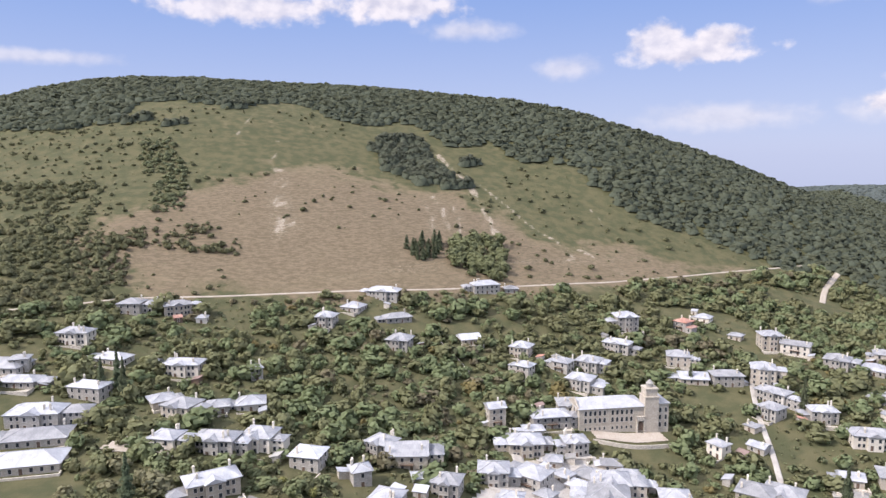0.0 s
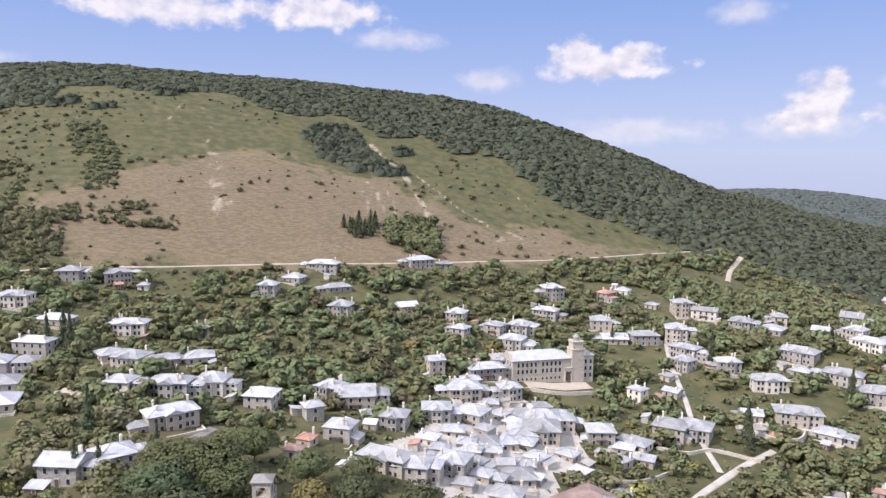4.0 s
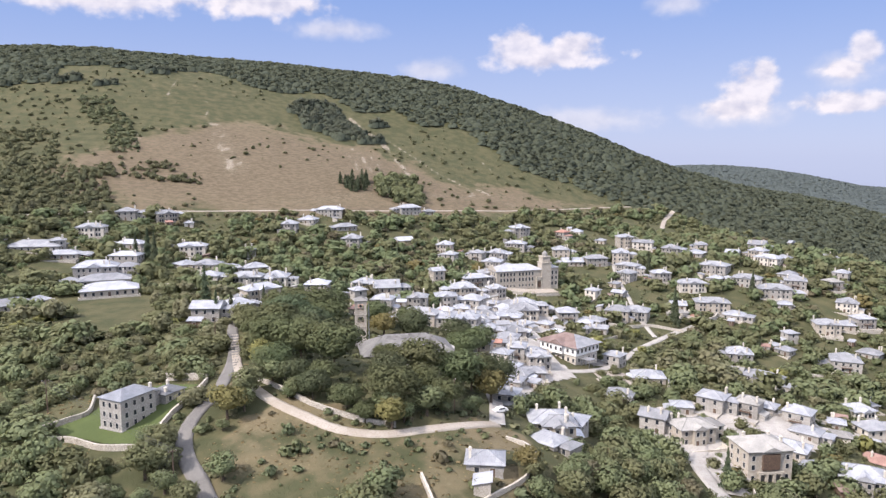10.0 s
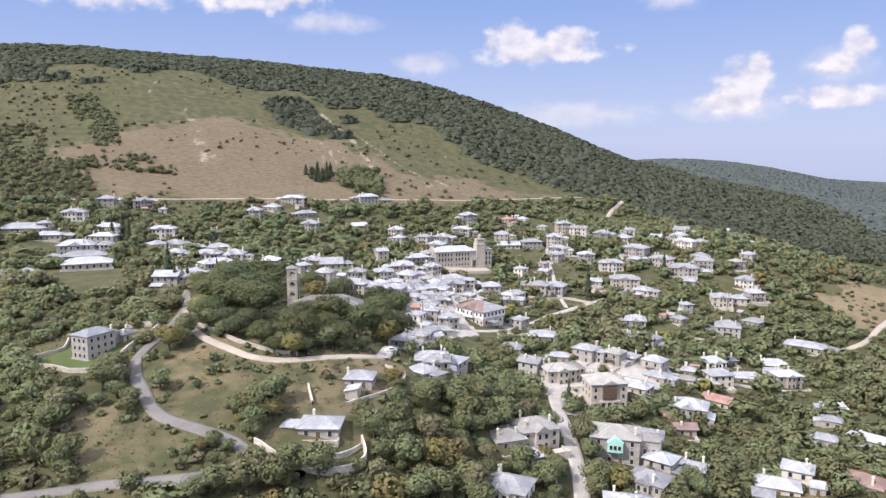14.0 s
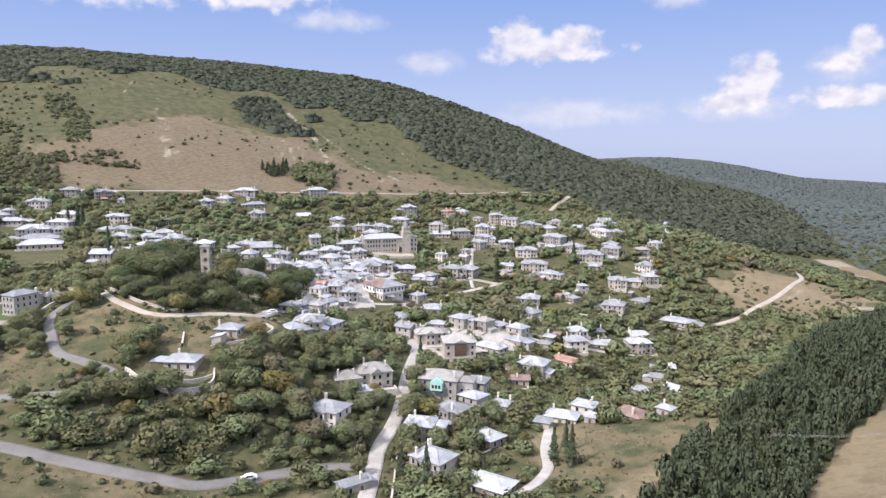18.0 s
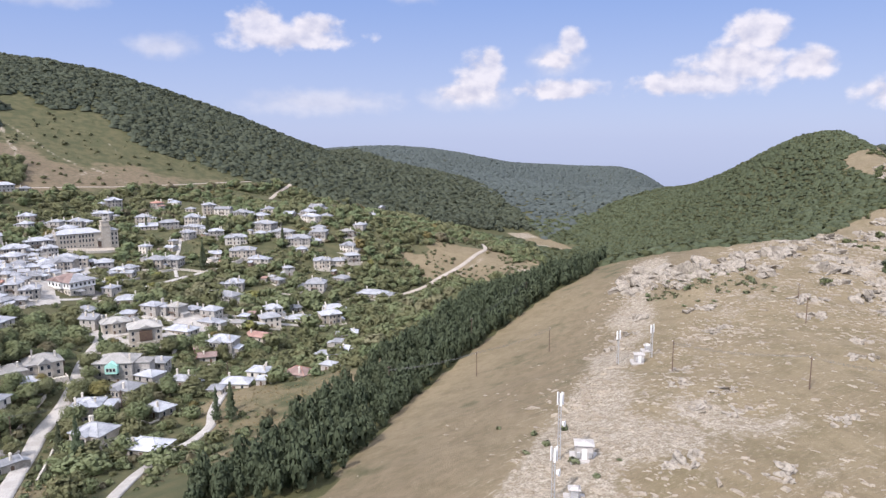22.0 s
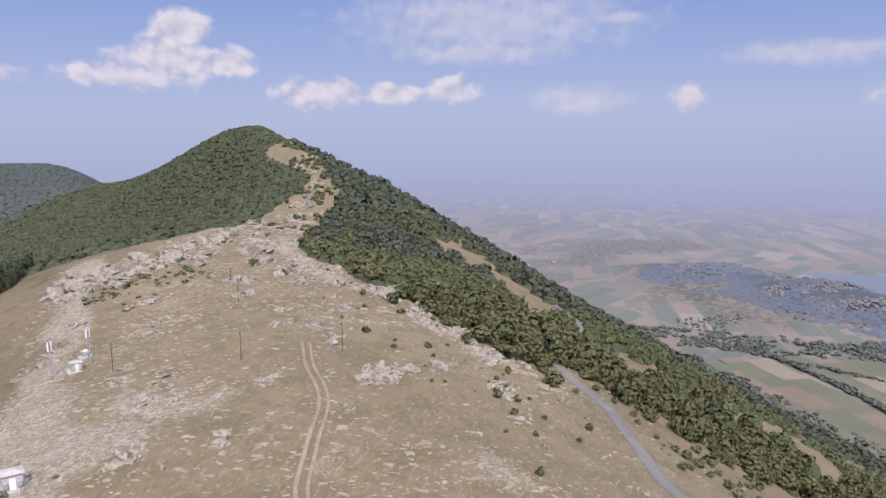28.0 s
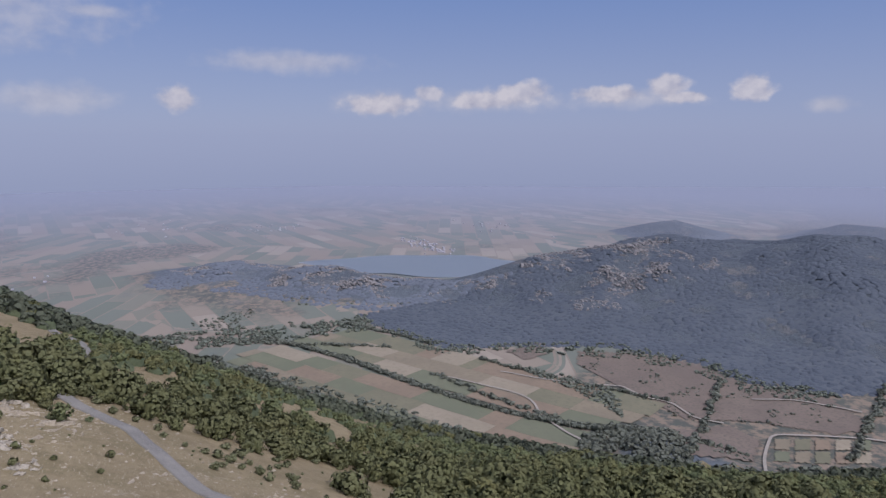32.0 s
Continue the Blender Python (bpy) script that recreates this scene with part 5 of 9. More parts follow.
def domes(name, x, y, radius, tall, mat, label, follow=0.0):
    """Low rounded crowns that close into one canopy far off."""
    a = np.arange(7) * 2 * math.pi / 6
    ring = np.concatenate([np.stack([np.cos(a[:6] + q * 0.5) * w, np.sin(a[:6] + q * 0.5) * w, np.full(6, h)], 1) for q, (w, h) in enumerate(((1.0, -0.3), (0.78, 0.55), (0.36, 0.95)))] + [np.array([[0, 0, 1.05]])])
    f = [(6 * j + i, 6 * j + (i + 1) % 6, 6 * j + 6 + (i + 1) % 6, 6 * j + 6 + i) for j in range(2) for i in range(6)] + [(18, 12 + i, 12 + (i + 1) % 6, 12 + (i + 2) % 6) for i in (0, 2, 4)]
    r = np.random.RandomState(369)
    T = ring[None] * r.uniform(0.8, 1.2, (len(x), 19, 1))
    px, py = x[:, None] + T[..., 0] * radius[:, None], y[:, None] + T[..., 1] * radius[:, None]
    V = np.stack([px, py, ground(px.ravel(), py.ravel()).reshape(px.shape) * follow + ground(x, y)[:, None] * (1 - follow) + T[..., 2] * tall[:, None]], 2).reshape(-1, 3)
    F = (np.arange(len(x))[:, None, None] * 19 + np.array(f)[None]).reshape(-1, 4)
    tagged(new(name, mesh_from(name, V, F, [mat], None, True)), label, "woodland", kind="stuff")


def scatter(poly, step, seed, keep=None, jitter=0.45):
    r = np.random.RandomState(seed)
    p = np.array(poly, float)
    gx, gy = np.meshgrid(np.arange(p[:, 0].min(), p[:, 0].max(), step), np.arange(p[:, 1].min(), p[:, 1].max(), step))
    x = gx.ravel() + r.uniform(-jitter, jitter, gx.size) * step
    y = gy.ravel() + r.uniform(-jitter, jitter, gx.size) * step
    k = inside(x, y, poly)
    x, y = x[k], y[k]
    if keep is not None:
        k = keep(x, y)
        x, y = x[k], y[k]
    return x, y


def templates(kind, seeds, leaves, size, lobes=8, flat=0.8):
    make = (lambda s: lobed_crown(s, leaves, size, lobes, flat)) if kind == "lobed" else (lambda s: cone_crown(s, leaves, size))
    return [np.concatenate([make(s), core(s, kind)]) for s in seeds]


ROUND_FAR = templates("lobed", range(7), 44, 0.22, 11, 0.75)
BUSH = templates("lobed", range(90, 96), 60, 0.17, 12, 0.62)
ROUND_NEAR = templates("lobed", range(60, 66), 110, 0.135, 18, 0.78)
ROUND_MID = templates("lobed", range(10, 16), 160, 0.112, 20, 0.8)
ROUND_GARDEN = templates("lobed", range(100, 106), 100, 0.14, 16, 0.8)
ROUND_EDGE = templates("lobed", range(120, 126), 230, 0.092, 24, 0.82)
ROUND_CLOSE = templates("lobed", range(80, 86), 420, 0.068, 30, 0.82)
ROUND_WOOD = templates("lobed", range(130, 138), 36, 0.25, 9, 0.78)
ROUND_SMALL = [q[:24] for q in templates("lobed", range(140, 147), 24, 0.3, 5, 0.75)]
ROUND_MIN = [q[:20] for q in templates("lobed", range(20, 25), 20, 0.36, 6, 0.7)]
PINE_CROWN = templates("lobed", range(150, 157), 260, 0.092, 34, 0.9)
CONE_MID = [np.concatenate([cone_crown(s, 170, 0.15, False), core(s, "cone")]) for s in range(30, 35)]


def sized(x, lo, hi, seed):
    return np.random.RandomState(seed).uniform(lo, hi, len(x))


def seen_by_camera(x, y, tall=34.0):
    """Which places on the far slopes show from a fixed point near the camera's path; the rest stay treeless."""
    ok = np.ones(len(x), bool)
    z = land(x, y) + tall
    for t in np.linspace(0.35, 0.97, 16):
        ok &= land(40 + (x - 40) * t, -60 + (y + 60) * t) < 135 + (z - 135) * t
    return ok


def grow_woods():
    x, y = scatter(HILL_WOOD, 7.4, 1, lambda x, y: (y > 480) & ((y < 900) | (x > 150)) & ((y < 960) | (x > 300)) & seen_by_camera(x, y))
    rad = sized(x, 4.0, 6.8, 2)
    woods("hill_beech_wood", x, y, rad, rad * sized(x, 0.46, 0.72, 3), ROUND_WOOD, BEECH_HILL_HAZE, "dense dark green beech wood along the hill crest", "woodland", 4, 0.5)
    # domes added under the crowns so the gaps look lit, not dark
    domes("hill_wood_understorey", x, y, rad * 1.15, rad * 0.62, CANOPY_HILL, "lower crowns closing the beech wood on the hill")
    x, y = scatter(CLUMP, 8, 5)
    gx = np.array([25, -274, -237, -202, -7, 8, 14])
    gy = np.array([645, 636, 629, 691, 596, 588, 592])
    x, y = np.concatenate([x, gx, gx + 7, gx - 6]), np.concatenate([y, gy, gy + 3, gy - 4])
    rad = sized(x, 5.0, 8.0, 6)
    woods("hillside_copse", x, y, rad, rad * sized(x, 0.65, 0.9, 7), ROUND_MID, BEECH_LOWER_HAZE, "rounded copse of dark trees on the open slope", "woodland", 8, 0.5)
    domes("copse_understorey", x, y, rad * 1.05, rad * 0.8, CANOPY_HILL, "lower crowns closing the copse on the slope")
    x, y = scatter([(6, 476), (38, 492), (44, 458), (36, 433), (16, 429), (5, 443)], 6.5, 105)
    rad = sized(x, 4.0, 6.5, 106)
    woods("green_copse", x, y, rad, rad * sized(x, 0.8, 1.1, 107), ROUND_MID, LEAF_DARK, "bright green copse at the foot of the dry slope", "woodland", 108, 0.5)
    x, y = scatter([(-26, 452), (-20, 462), (2, 476), (5, 464), (-12, 438), (-18, 436)], 5.0, 109)
    rad = sized(x, 2.2, 3.6, 110)
    woods("pine_copse", x, y, rad, rad * sized(x, 0.8, 1.1, 111), CONE_MID, PINE, "small dark pine copse beside the green one", "woodland", 112, 0.3)
    x, y = scatter(PEAK_WOOD, 5.2, 11)
    rad = sized(x, 2.4, 4.3, 12)
    x2, y2 = scatter(GAP_WOOD, 7.2, 113, lambda x, y: ~near_ways(x, y, 1) & ~near_houses(x, y, 1) & ~inside(x, y, PEAK_WOOD) & ~inside(x, y, HILL_WOOD) & ~inside(x, y, BARE_SADDLE))
    x, y, rad = np.concatenate([x, x2]), np.concatenate([y, y2]), np.concatenate([rad, sized(x2, 3.2, 6.0, 114)])
    woods("peak_wood", x, y, rad, rad * sized(x, 0.42, 0.66, 13), ROUND_SMALL, BEECH_PEAK, "close green wood on the flank of the peak", "woodland", 14, 0.5)
    domes("peak_wood_understorey", x, y, rad * 1.15, rad * 0.6, CANOPY_PEAK, "lower crowns closing the wood of the peak")
    x, y = scatter(SOUTH_WOOD, 5.6, 15, lambda x, y: (front(x, y) < 560) & (lattice_noise(x, y, 45, 31) + 0.6 * lattice_noise(x, y, 12, 32) > 0.42) & (~near_ways(x, y, 0.4) | ((x > 258) & (x < 320))))
    xr, yr = scatter([(236, -234), (250, -229), (275, -226), (300, -229), (330, -234), (330, -238), (300, -234), (275, -230), (256, -235), (243, -241)], 3.2, 37)
    x, y = np.concatenate([x, xr]), np.concatenate([y, yr])
    for poly in DRY_GLADES:
        wob = (lattice_noise(x, y, 11, 33) - 0.5) * 16
        k = ~inside(x + wob, y - wob, poly)
        x, y = x[k], y[k]
    rad = sized(x, 1.35, 2.2, 16) ** 2 * (0.72 + 0.5 * lattice_noise(x, y, 60, 34))
    close = np.hypot(x - 40, y + 265) < 480
    gold = lattice_noise(x, y, 34, 35) * 0.6 + sized(x, 0, 1, 36) * 0.4 > 0.48 + 0.25 * smooth(250, 380, np.hypot(x - 40, y + 265))
    nearest = np.hypot(x - 40, y + 265) < 340
    edge = np.hypot(x - 40, y + 265) < 265
    rad = np.where(edge, rad * 1.3, rad)
    for name, sel, tpl, mat in (("wood_edge", edge & ~gold, ROUND_EDGE, BEECH), ("wood_edge_turning", edge & gold, ROUND_EDGE, BEECH_TURNING), ("south_slope_wood", nearest & ~edge & ~gold, ROUND_MID, BEECH), ("middle_slope_wood", close & ~nearest & ~gold, ROUND_FAR, BEECH_LOWER_HAZE), ("turning_slope_wood", close & ~edge & gold, ROUND_MID, BEECH_TURNING), ("lower_slope_wood", ~close, ROUND_MIN, BEECH_LOWER_HAZE)):
        woods(name, x[sel], y[sel], rad[sel], rad[sel] * sized(x[sel], 0.7, 1.1, 17), tpl, mat, "green wood falling away down the steep slope", "woodland", 18, 0.5)
    xg, yg = scatter([(440, 440), (450, 480), (500, 510), (585, 500), (625, 480), (605, 452), (560, 470), (545, 440), (500, 436)], 7.0, 290)
    rg = sized(xg, 2.6, 5.0, 291)
    woods("valley_head_trees", xg, yg, rg, rg * sized(xg, 0.7, 1.0, 292), ROUND_FAR, BEECH_LOWER_HAZE, "green trees at the head of the side valley", "trees", 293, 0.3)
    k = np.hypot(x - 40, y + 265) > 250
    domes("slope_wood_understorey", x[k], y[k], rad[k] * 1.1, rad[k] * 0.62, CANOPY_PEAK, "lower crowns closing the wood on the steep slope")
    x, y = scatter(FAR_WOOD, 9.0, 19, lambda x, y: (front(x, y) < 420) & seen_by_camera(x, y))
    rad = sized(x, 4.2, 6.8, 20)
    woods("distant_wood", x, y, rad, rad * sized(x, 0.32, 0.5, 21), ROUND_MIN, BEECH_BEYOND_HAZE, "wooded hills beyond the village, tinted for haze", "woodland", 22, 1)
    domes("distant_wood_understorey", x, y, rad * 1.2, rad * 0.48, CANOPY_BEYOND_HAZE, "lower crowns closing the far hill woods")
    x, y = scatter(PINE_BELT, 3.9, 23)
    rad = sized(x, 1.5, 2.9, 24)
    woods("pine_plantation", x, y, rad, rad * sized(x, 1.3, 2.5, 25), PINE_CROWN, PINE, "dense belt of dark pines along the ridge foot", "woodland", 26, 0.3)


grow_woods()


# ---- village trees ----
LAWN_RING = [(-112, 75), (-104, 81), (-100, 90), (-88, 94), (-78, 88), (-82, 76), (-84, 68), (-86, 60), (-95, 63), (-104, 69)]
DRY_GRASS = foliage("dry_grass_clump", (0.2, 0.172, 0.095), (0.3, 0.255, 0.145), (0.17, 0.165, 0.08), leaf=4.0)
UNDER = [q[:24] for q in templates("lobed", range(110, 116), 24, 0.24, 5, 0.5)]
TUFT = [q[:12] for q in templates("lobed", range(96, 100), 12, 0.42, 4, 0.5)]

def trunk_mesh(seed, tall, limbs):
    r = random.Random(seed)
    bm = bmesh.new()
    tube(bm, (0, 0, -0.8), (0.1, 0, tall * 0.55), 0.3, 0.18, 7)
    tube(bm, (0.1, 0, tall * 0.5), (0, 0.1, tall), 0.18, 0.06, 6)
    for k in range(limbs):
        a = k * 6.283 / limbs + r.uniform(-0.3, 0.3)
        z = tall * r.uniform(0.4, 0.65)
        tube(bm, (0.08, 0, z), (tall * 0.3 * math.cos(a), tall * 0.3 * math.sin(a), z + tall * 0.25), 0.11, 0.03, 5)
    me = bpy.data.meshes.new("trunk")
    bm.to_mesh(me), bm.free()
    me.materials.append(BARK)
    return me


TRUNKS = [trunk_mesh(s, 5.0, 5) for s in range(3)]


def crown_mesh(quads, radius, tall, lift, mat):
    q = quads.reshape(-1, 6)
    v = q[:, :3] * np.array([radius, radius, tall]) + np.array([0, 0, lift])
    me = mesh_from("crown", v, np.arange(len(v)).reshape(-1, 4), [mat])
    outward(me, q[:, 3:])
    return me


def tree_thing(name, crown, trunk, label):
    e = new(name)
    shared("trunk", trunk, e, Matrix(), "brown bark trunk")
    shared("crown", crown, e, Matrix())
    return tagged(e, label, "tree")


RICH = [np.concatenate([lobed_crown(s, 1300, 0.05, 34, 0.85), core(s, "lobed")]) for s in range(40, 44)]
RICH_CONE = [np.concatenate([cone_crown(s, 900, 0.07), core(s, "cone")]) for s in range(50, 52)]


def place(x, y, s=1.0, turn=0.0):
    return Matrix.Translation((x, y, height(x, y))) @ Matrix.Rotation(turn, 4, "Z") @ Matrix.Scale(s, 4)


def grow_village():
    kinds = []
    for k, (mat, txt) in enumerate(((LEAF, "broad green walnut tree in a village garden"), (LEAF_DARK, "dark green broadleaf tree with a full crown"), (LEAF, "rounded green garden tree"),
                                    (LEAF_YELLOW, "tree with leaves turning yellow"), (LEAF_BROWN, "tree with thin brownish leaves"), (LEAF_DARK, "bushy dark green tree"))):
        kinds.append(tree_thing("tree", crown_mesh(RICH[k % 4], 3.6, 2.9 if k % 2 else 2.5, 1.3, mat), TRUNKS[k % 3], txt))
    firs = [tree_thing("fir_tree", crown_mesh(q, 2.4, 3.6, 1.0, PINE), TRUNKS[0], "tall dark conical fir tree beside houses") for q in RICH_CONE]
    used = set()

    def put(kind, x, y, s, turn):
        m = place(x, y, 1.0, turn) @ Matrix.Scale(s, 4)
        if kind.name not in used:
            used.add(kind.name)
            kind.matrix_basis = m
            return
        copy_thing(kind, Matrix.Translation(m.translation) @ Matrix.Rotation(turn, 4, "Z")).scale = (s, s, s)

    rng = random.Random(9)
    x, y = scatter(VILLAGE, 5.0, 41, lambda x, y: ~near_ways(x, y, 1.4) & ~near_houses(x, y, -0.6) & ~near_houses(x, y + 5, -1.2) & ~in_clearing(x, y) & ~inside(x, y, CHURCH_GROVE))
    n1 = lattice_noise(x, y, 42, 51) * 0.65 + lattice_noise(x, y, 15, 52) * 0.35
    # thick groves between the clusters of houses, thin gardens among them
    grove = np.maximum.reduce([mound(x, y, 0, 300, 95, 75), mound(x, y, -8, -12, 75, 42) * 1.3, mound(x, y, 105, 150, 50, 45), mound(x, y, 45, 50, 26, 40), mound(x, y, -105, 40, 60, 80),
                               mound(x, y, 250, 100, 120, 60, 40), mound(x, y, 150, 40, 60, 50), mound(x, y, -105, 130, 55, 65), mound(x, y, 300, 420, 120, 80)])
    keep = n1 + 0.42 * grove - 0.34 * inside(x, y, MARKET) - 0.2 * inside(x, y, LOW_STREET) > 0.37
    x, y, n1 = x[keep], y[keep], n1[keep]
    near = np.argsort(np.minimum(np.hypot(x + 45, y - 35), np.hypot(x - 35, y - 15)))[:250]
    pick = np.zeros(len(x), bool)
    pick[near] = True
    for px, py in zip(x[pick], y[pick]):
        q = rng.random()
        kind = kinds[0] if q < 0.25 else kinds[1] if q < 0.5 else kinds[2] if q < 0.72 else kinds[5] if q < 0.9 else kinds[3] if q < 0.95 else kinds[4]
        put(kind, float(px), float(py), rng.uniform(0.72, 1.25) ** 2, rng.uniform(0, 6.28))
    # old chestnuts round the church
    old = [tree_thing("chestnut_tree", crown_mesh(np.concatenate([lobed_crown(70 + k, 3800, 0.031, 60, 0.85), core(70 + k, "lobed")]), 7.2, 5.1, 2.2, m_), TRUNKS[k], t_)
           for k, (m_, t_) in enumerate(((CHESTNUT_DARK, "huge old chestnut tree with a dense dark crown"), (CHESTNUT, "huge old chestnut tree beside the church"), (CHESTNUT, "broad old tree in the churchyard with a brownish tinge")))]
    for px, py, s in ((-59, 104, 1.3), (-60, 120, 1.5), (-48, 154, 1.5), (-51, 96, 1.2), (-50, 112, 1.3), (-56, 136, 1.5), (-48, 126, 1.2), (-58, 82, 0.92), (-42, 86, 1.3), (-48, 67, 0.7), (-40, 60, 0.75), (-29, 61, 1.1), (-45, 73, 0.75),
                      (-15, 64, 0.85), (-19, 72, 0.8), (-1, 96, 1.25), (-18, 85, 1.15), (-28, 76, 0.85), (-8, 84, 1.25), (8, 104, 1.2), (4, 134, 1.15), (14, 148, 1.2), (-11, 150, 1.0), (-24, 162, 1.0), (-42, 146, 1.2), (6, 152, 1.0), (-57, 153, 1.4), (-40, 172, 1.0), (-10, 166, 0.9), (-36, 55, 0.5), (-66, 129, 0.85), (-26, 99, 0.7), (-52, 76, 0.65)):
        put(old[rng.randrange(3)], px, py, s * rng.uniform(0.92, 1.08), rng.uniform(0, 6.28))
    for px, py, s in ((-22, 148, 1.6), (-61, 90, 1.5), (2, 84, 1.7), (-30, 52, 1.3), (-40, 21, 1.2), (-35, 18, 1.0)):
        put(kinds[3], px, py, s, rng.uniform(0, 6.28))
    for px, py, s in ((-128, 266, 1.5), (-124, 262, 1.4), (-133, 263, 1.3), (141, 232, 1.6), (139, 226, 1.2), (46, -52, 1.35), (42, -34, 0.9), (88, -30, 1.0), (94, -24, 0.9), (92, -34, 1.1), (-77, 160, 0.9), (-82, 158, 1.0), (-66, 172, 0.9), (-90, 188, 1.3),
                      (160, 300, 1.4), (207, 262, 1.2), (120, 330, 0.9), (62, 60, 1.0)):
        put(firs[rng.randrange(2)], px, py, s, rng.uniform(0, 6.28))
    rest = ~pick
    x, y, n1 = x[rest], y[rest], n1[rest]
    r = np.random.RandomState(44)
    mix = r.uniform(0, 1, len(x)) + (lattice_noise(x, y, 60, 61) - 0.5) * 0.8
    for name, mat, sel, label in (("garden_trees_green", LEAF, mix < 0.5, "green garden trees and thickets between the houses"), ("garden_trees_dark", LEAF_DARK, (mix >= 0.5) & (mix < 0.98), "dark green trees in groves between the houses"),
                                  ("garden_trees_yellow", LEAF_YELLOW, (mix >= 0.98) & (mix < 1.02), "yellowing trees scattered among the gardens"), ("garden_trees_brown", LEAF_BROWN, mix >= 1.02, "brownish trees scattered among the gardens")):
        q = sized(x[sel], 0, 1, 45)
        rad = np.where(q < 0.42, 1.0 + 3.0 * q, np.where(q < 0.85, 2.4 + 4.0 * (q - 0.42), 4.4 + 13 * (q - 0.85))) * sized(x[sel], 0.85, 1.15, 145)
        close = np.hypot(x[sel] + 10, y[sel] - 30) < 150
        high = y[sel] > 215
        for tail, q, tpl in (("_close", close, ROUND_CLOSE), ("", ~close & ~high, ROUND_MID), ("_upper", high, ROUND_GARDEN)):
            if q.any():
                woods(name + tail, x[sel][q], y[sel][q], rad[q], rad[q] * sized(rad[q], 0.55, 0.98, 46), tpl, mat, label, "trees", 47, 0.3)
    # undergrowth and hedges that fill the gardens
    x, y = scatter(VILLAGE, 4.4, 64, lambda x, y: ~near_ways(x, y, 0.9) & ~near_houses(x, y, -0.3) & ~in_clearing(x, y) & ~inside(x, y, LAWN_RING))
    k = lattice_noise(x, y, 30, 65) * 0.45 + lattice_noise(x, y, 9, 66) * 0.3 + sized(x, 0, 0.25, 67) + 0.12 * inside(x, y, CHURCH_GROVE) - 0.22 * inside(x, y, MARKET) - 0.14 * inside(x, y, LOW_STREET) > 0.46
    x, y = x[k], y[k]
    rad = 0.6 + 1.6 * sized(x, 0, 1, 68) ** 2
    tone = sized(x, 0, 1, 69) + (lattice_noise(x, y, 40, 68) - 0.5) * 0.6
    for mat, sel, label in ((LEAF, tone < 0.4, "green undergrowth between the gardens"), (SCRUB, (tone >= 0.4) & (tone < 0.85), "grey-green undergrowth between the gardens"), (LEAF_BROWN, tone >= 0.85, "browning undergrowth between the gardens")):
        woods("garden_undergrowth", x[sel], y[sel], rad[sel], rad[sel] * sized(x[sel], 0.6, 1.2, 70), UNDER, mat, label, "shrubs", 71, 0.2)
    x, y = scatter([(100, -24), (120, -15), (200, 45), (300, 110), (420, 200), (412, 178), (325, 132), (245, 62), (190, 14), (140, -30), (122, -44)], 3.6, 280, lambda x, y: ~near_ways(x, y, 0.5) & ~near_houses(x, y, 0) & ~in_clearing(x, y))
    rad = 1.2 + 2.6 * sized(x, 0, 1, 281) ** 1.6
    for mat, sel in ((LEAF, lattice_noise(x, y, 18, 282) < 0.5), (LEAF_DARK, lattice_noise(x, y, 18, 282) >= 0.5)):
        woods("pine_side_trees", x[sel], y[sel], rad[sel], rad[sel] * sized(x[sel], 0.6, 1.0, 283), ROUND_GARDEN, mat, "young trees and bushes between gardens and pines", "trees", 284, 0.3)
    # low scrub on the slopes
    x, y = scatter([(-420, 380), (-150, 360), (340, 560), (120, 680), (-60, 720), (-400, 640)], 7.0, 48, lambda x, y: ~near_ways(x, y, 2))
    n = lattice_noise(x, y, 70, 71) * 0.5 + lattice_noise(x, y, 18, 72) * 0.25 + sized(x, 0, 0.4, 70) + 0.3 * mound(x, y, -290, 450, 120, 110)
    n = n - 0.1 * inside(x, y, DRY_SLOPE) + 0.14 * smooth(440, 400, y - 0.42 * (x + 40))
    n = n + 0.2 * smooth(-120, -240, x)
    k = n > 0.72
    rad = 0.45 + 2.7 * sized(x[k], 0, 1, 49) ** 2.3
    woods("slope_scrub", x[k], y[k], rad, rad * sized(x[k], 0.6, 1.1, 50), BUSH, SCRUB, "low grey-green scrub scattered on the dry slope", "shrubs", 51, 0.2)
    for kk, (poly, step, gap) in enumerate((([(-205, 428), (-173, 445), (-155, 453), (-124, 433), (-122, 416), (-154, 413), (-190, 412)], 4.4, 0.36), ([(-300, 425), (-260, 425), (-231, 434), (-201, 428), (-176, 392), (-174, 372), (-217, 362), (-300, 370)], 4.0, 0.28),
                                            ([(-300, 330), (-219, 362), (-178, 376), (-155, 348), (-157, 334), (-197, 322), (-290, 300)], 3.8, 0.25), ([(-250, 595), (-228, 596), (-197, 540), (-172, 466), (-190, 458), (-211, 505), (-236, 547)], 4.2, 0.34),
                                            ([(-330, 520), (-279, 507), (-250, 512), (-238, 489), (-222, 437), (-250, 430), (-330, 450)], 4.6, 0.38))):
        x, y = scatter(poly, step, 148 + kk, lambda x, y: ~near_ways(x, y, 2))
        k = lattice_noise(x, y, 24, 74 + kk) * 0.55 + lattice_noise(x, y, 8, 76) * 0.45 > gap
        x, y = x[k], y[k]
        rad = 1.0 + 3.0 * sized(x, 0, 1, 149 + kk) ** 1.5
        woods("slope_thicket", x, y, rad, rad * sized(x, 0.6, 1.1, 150), BUSH, SCRUB, "thicket of bushes on the open slope", "shrubs", 151, 0.2)
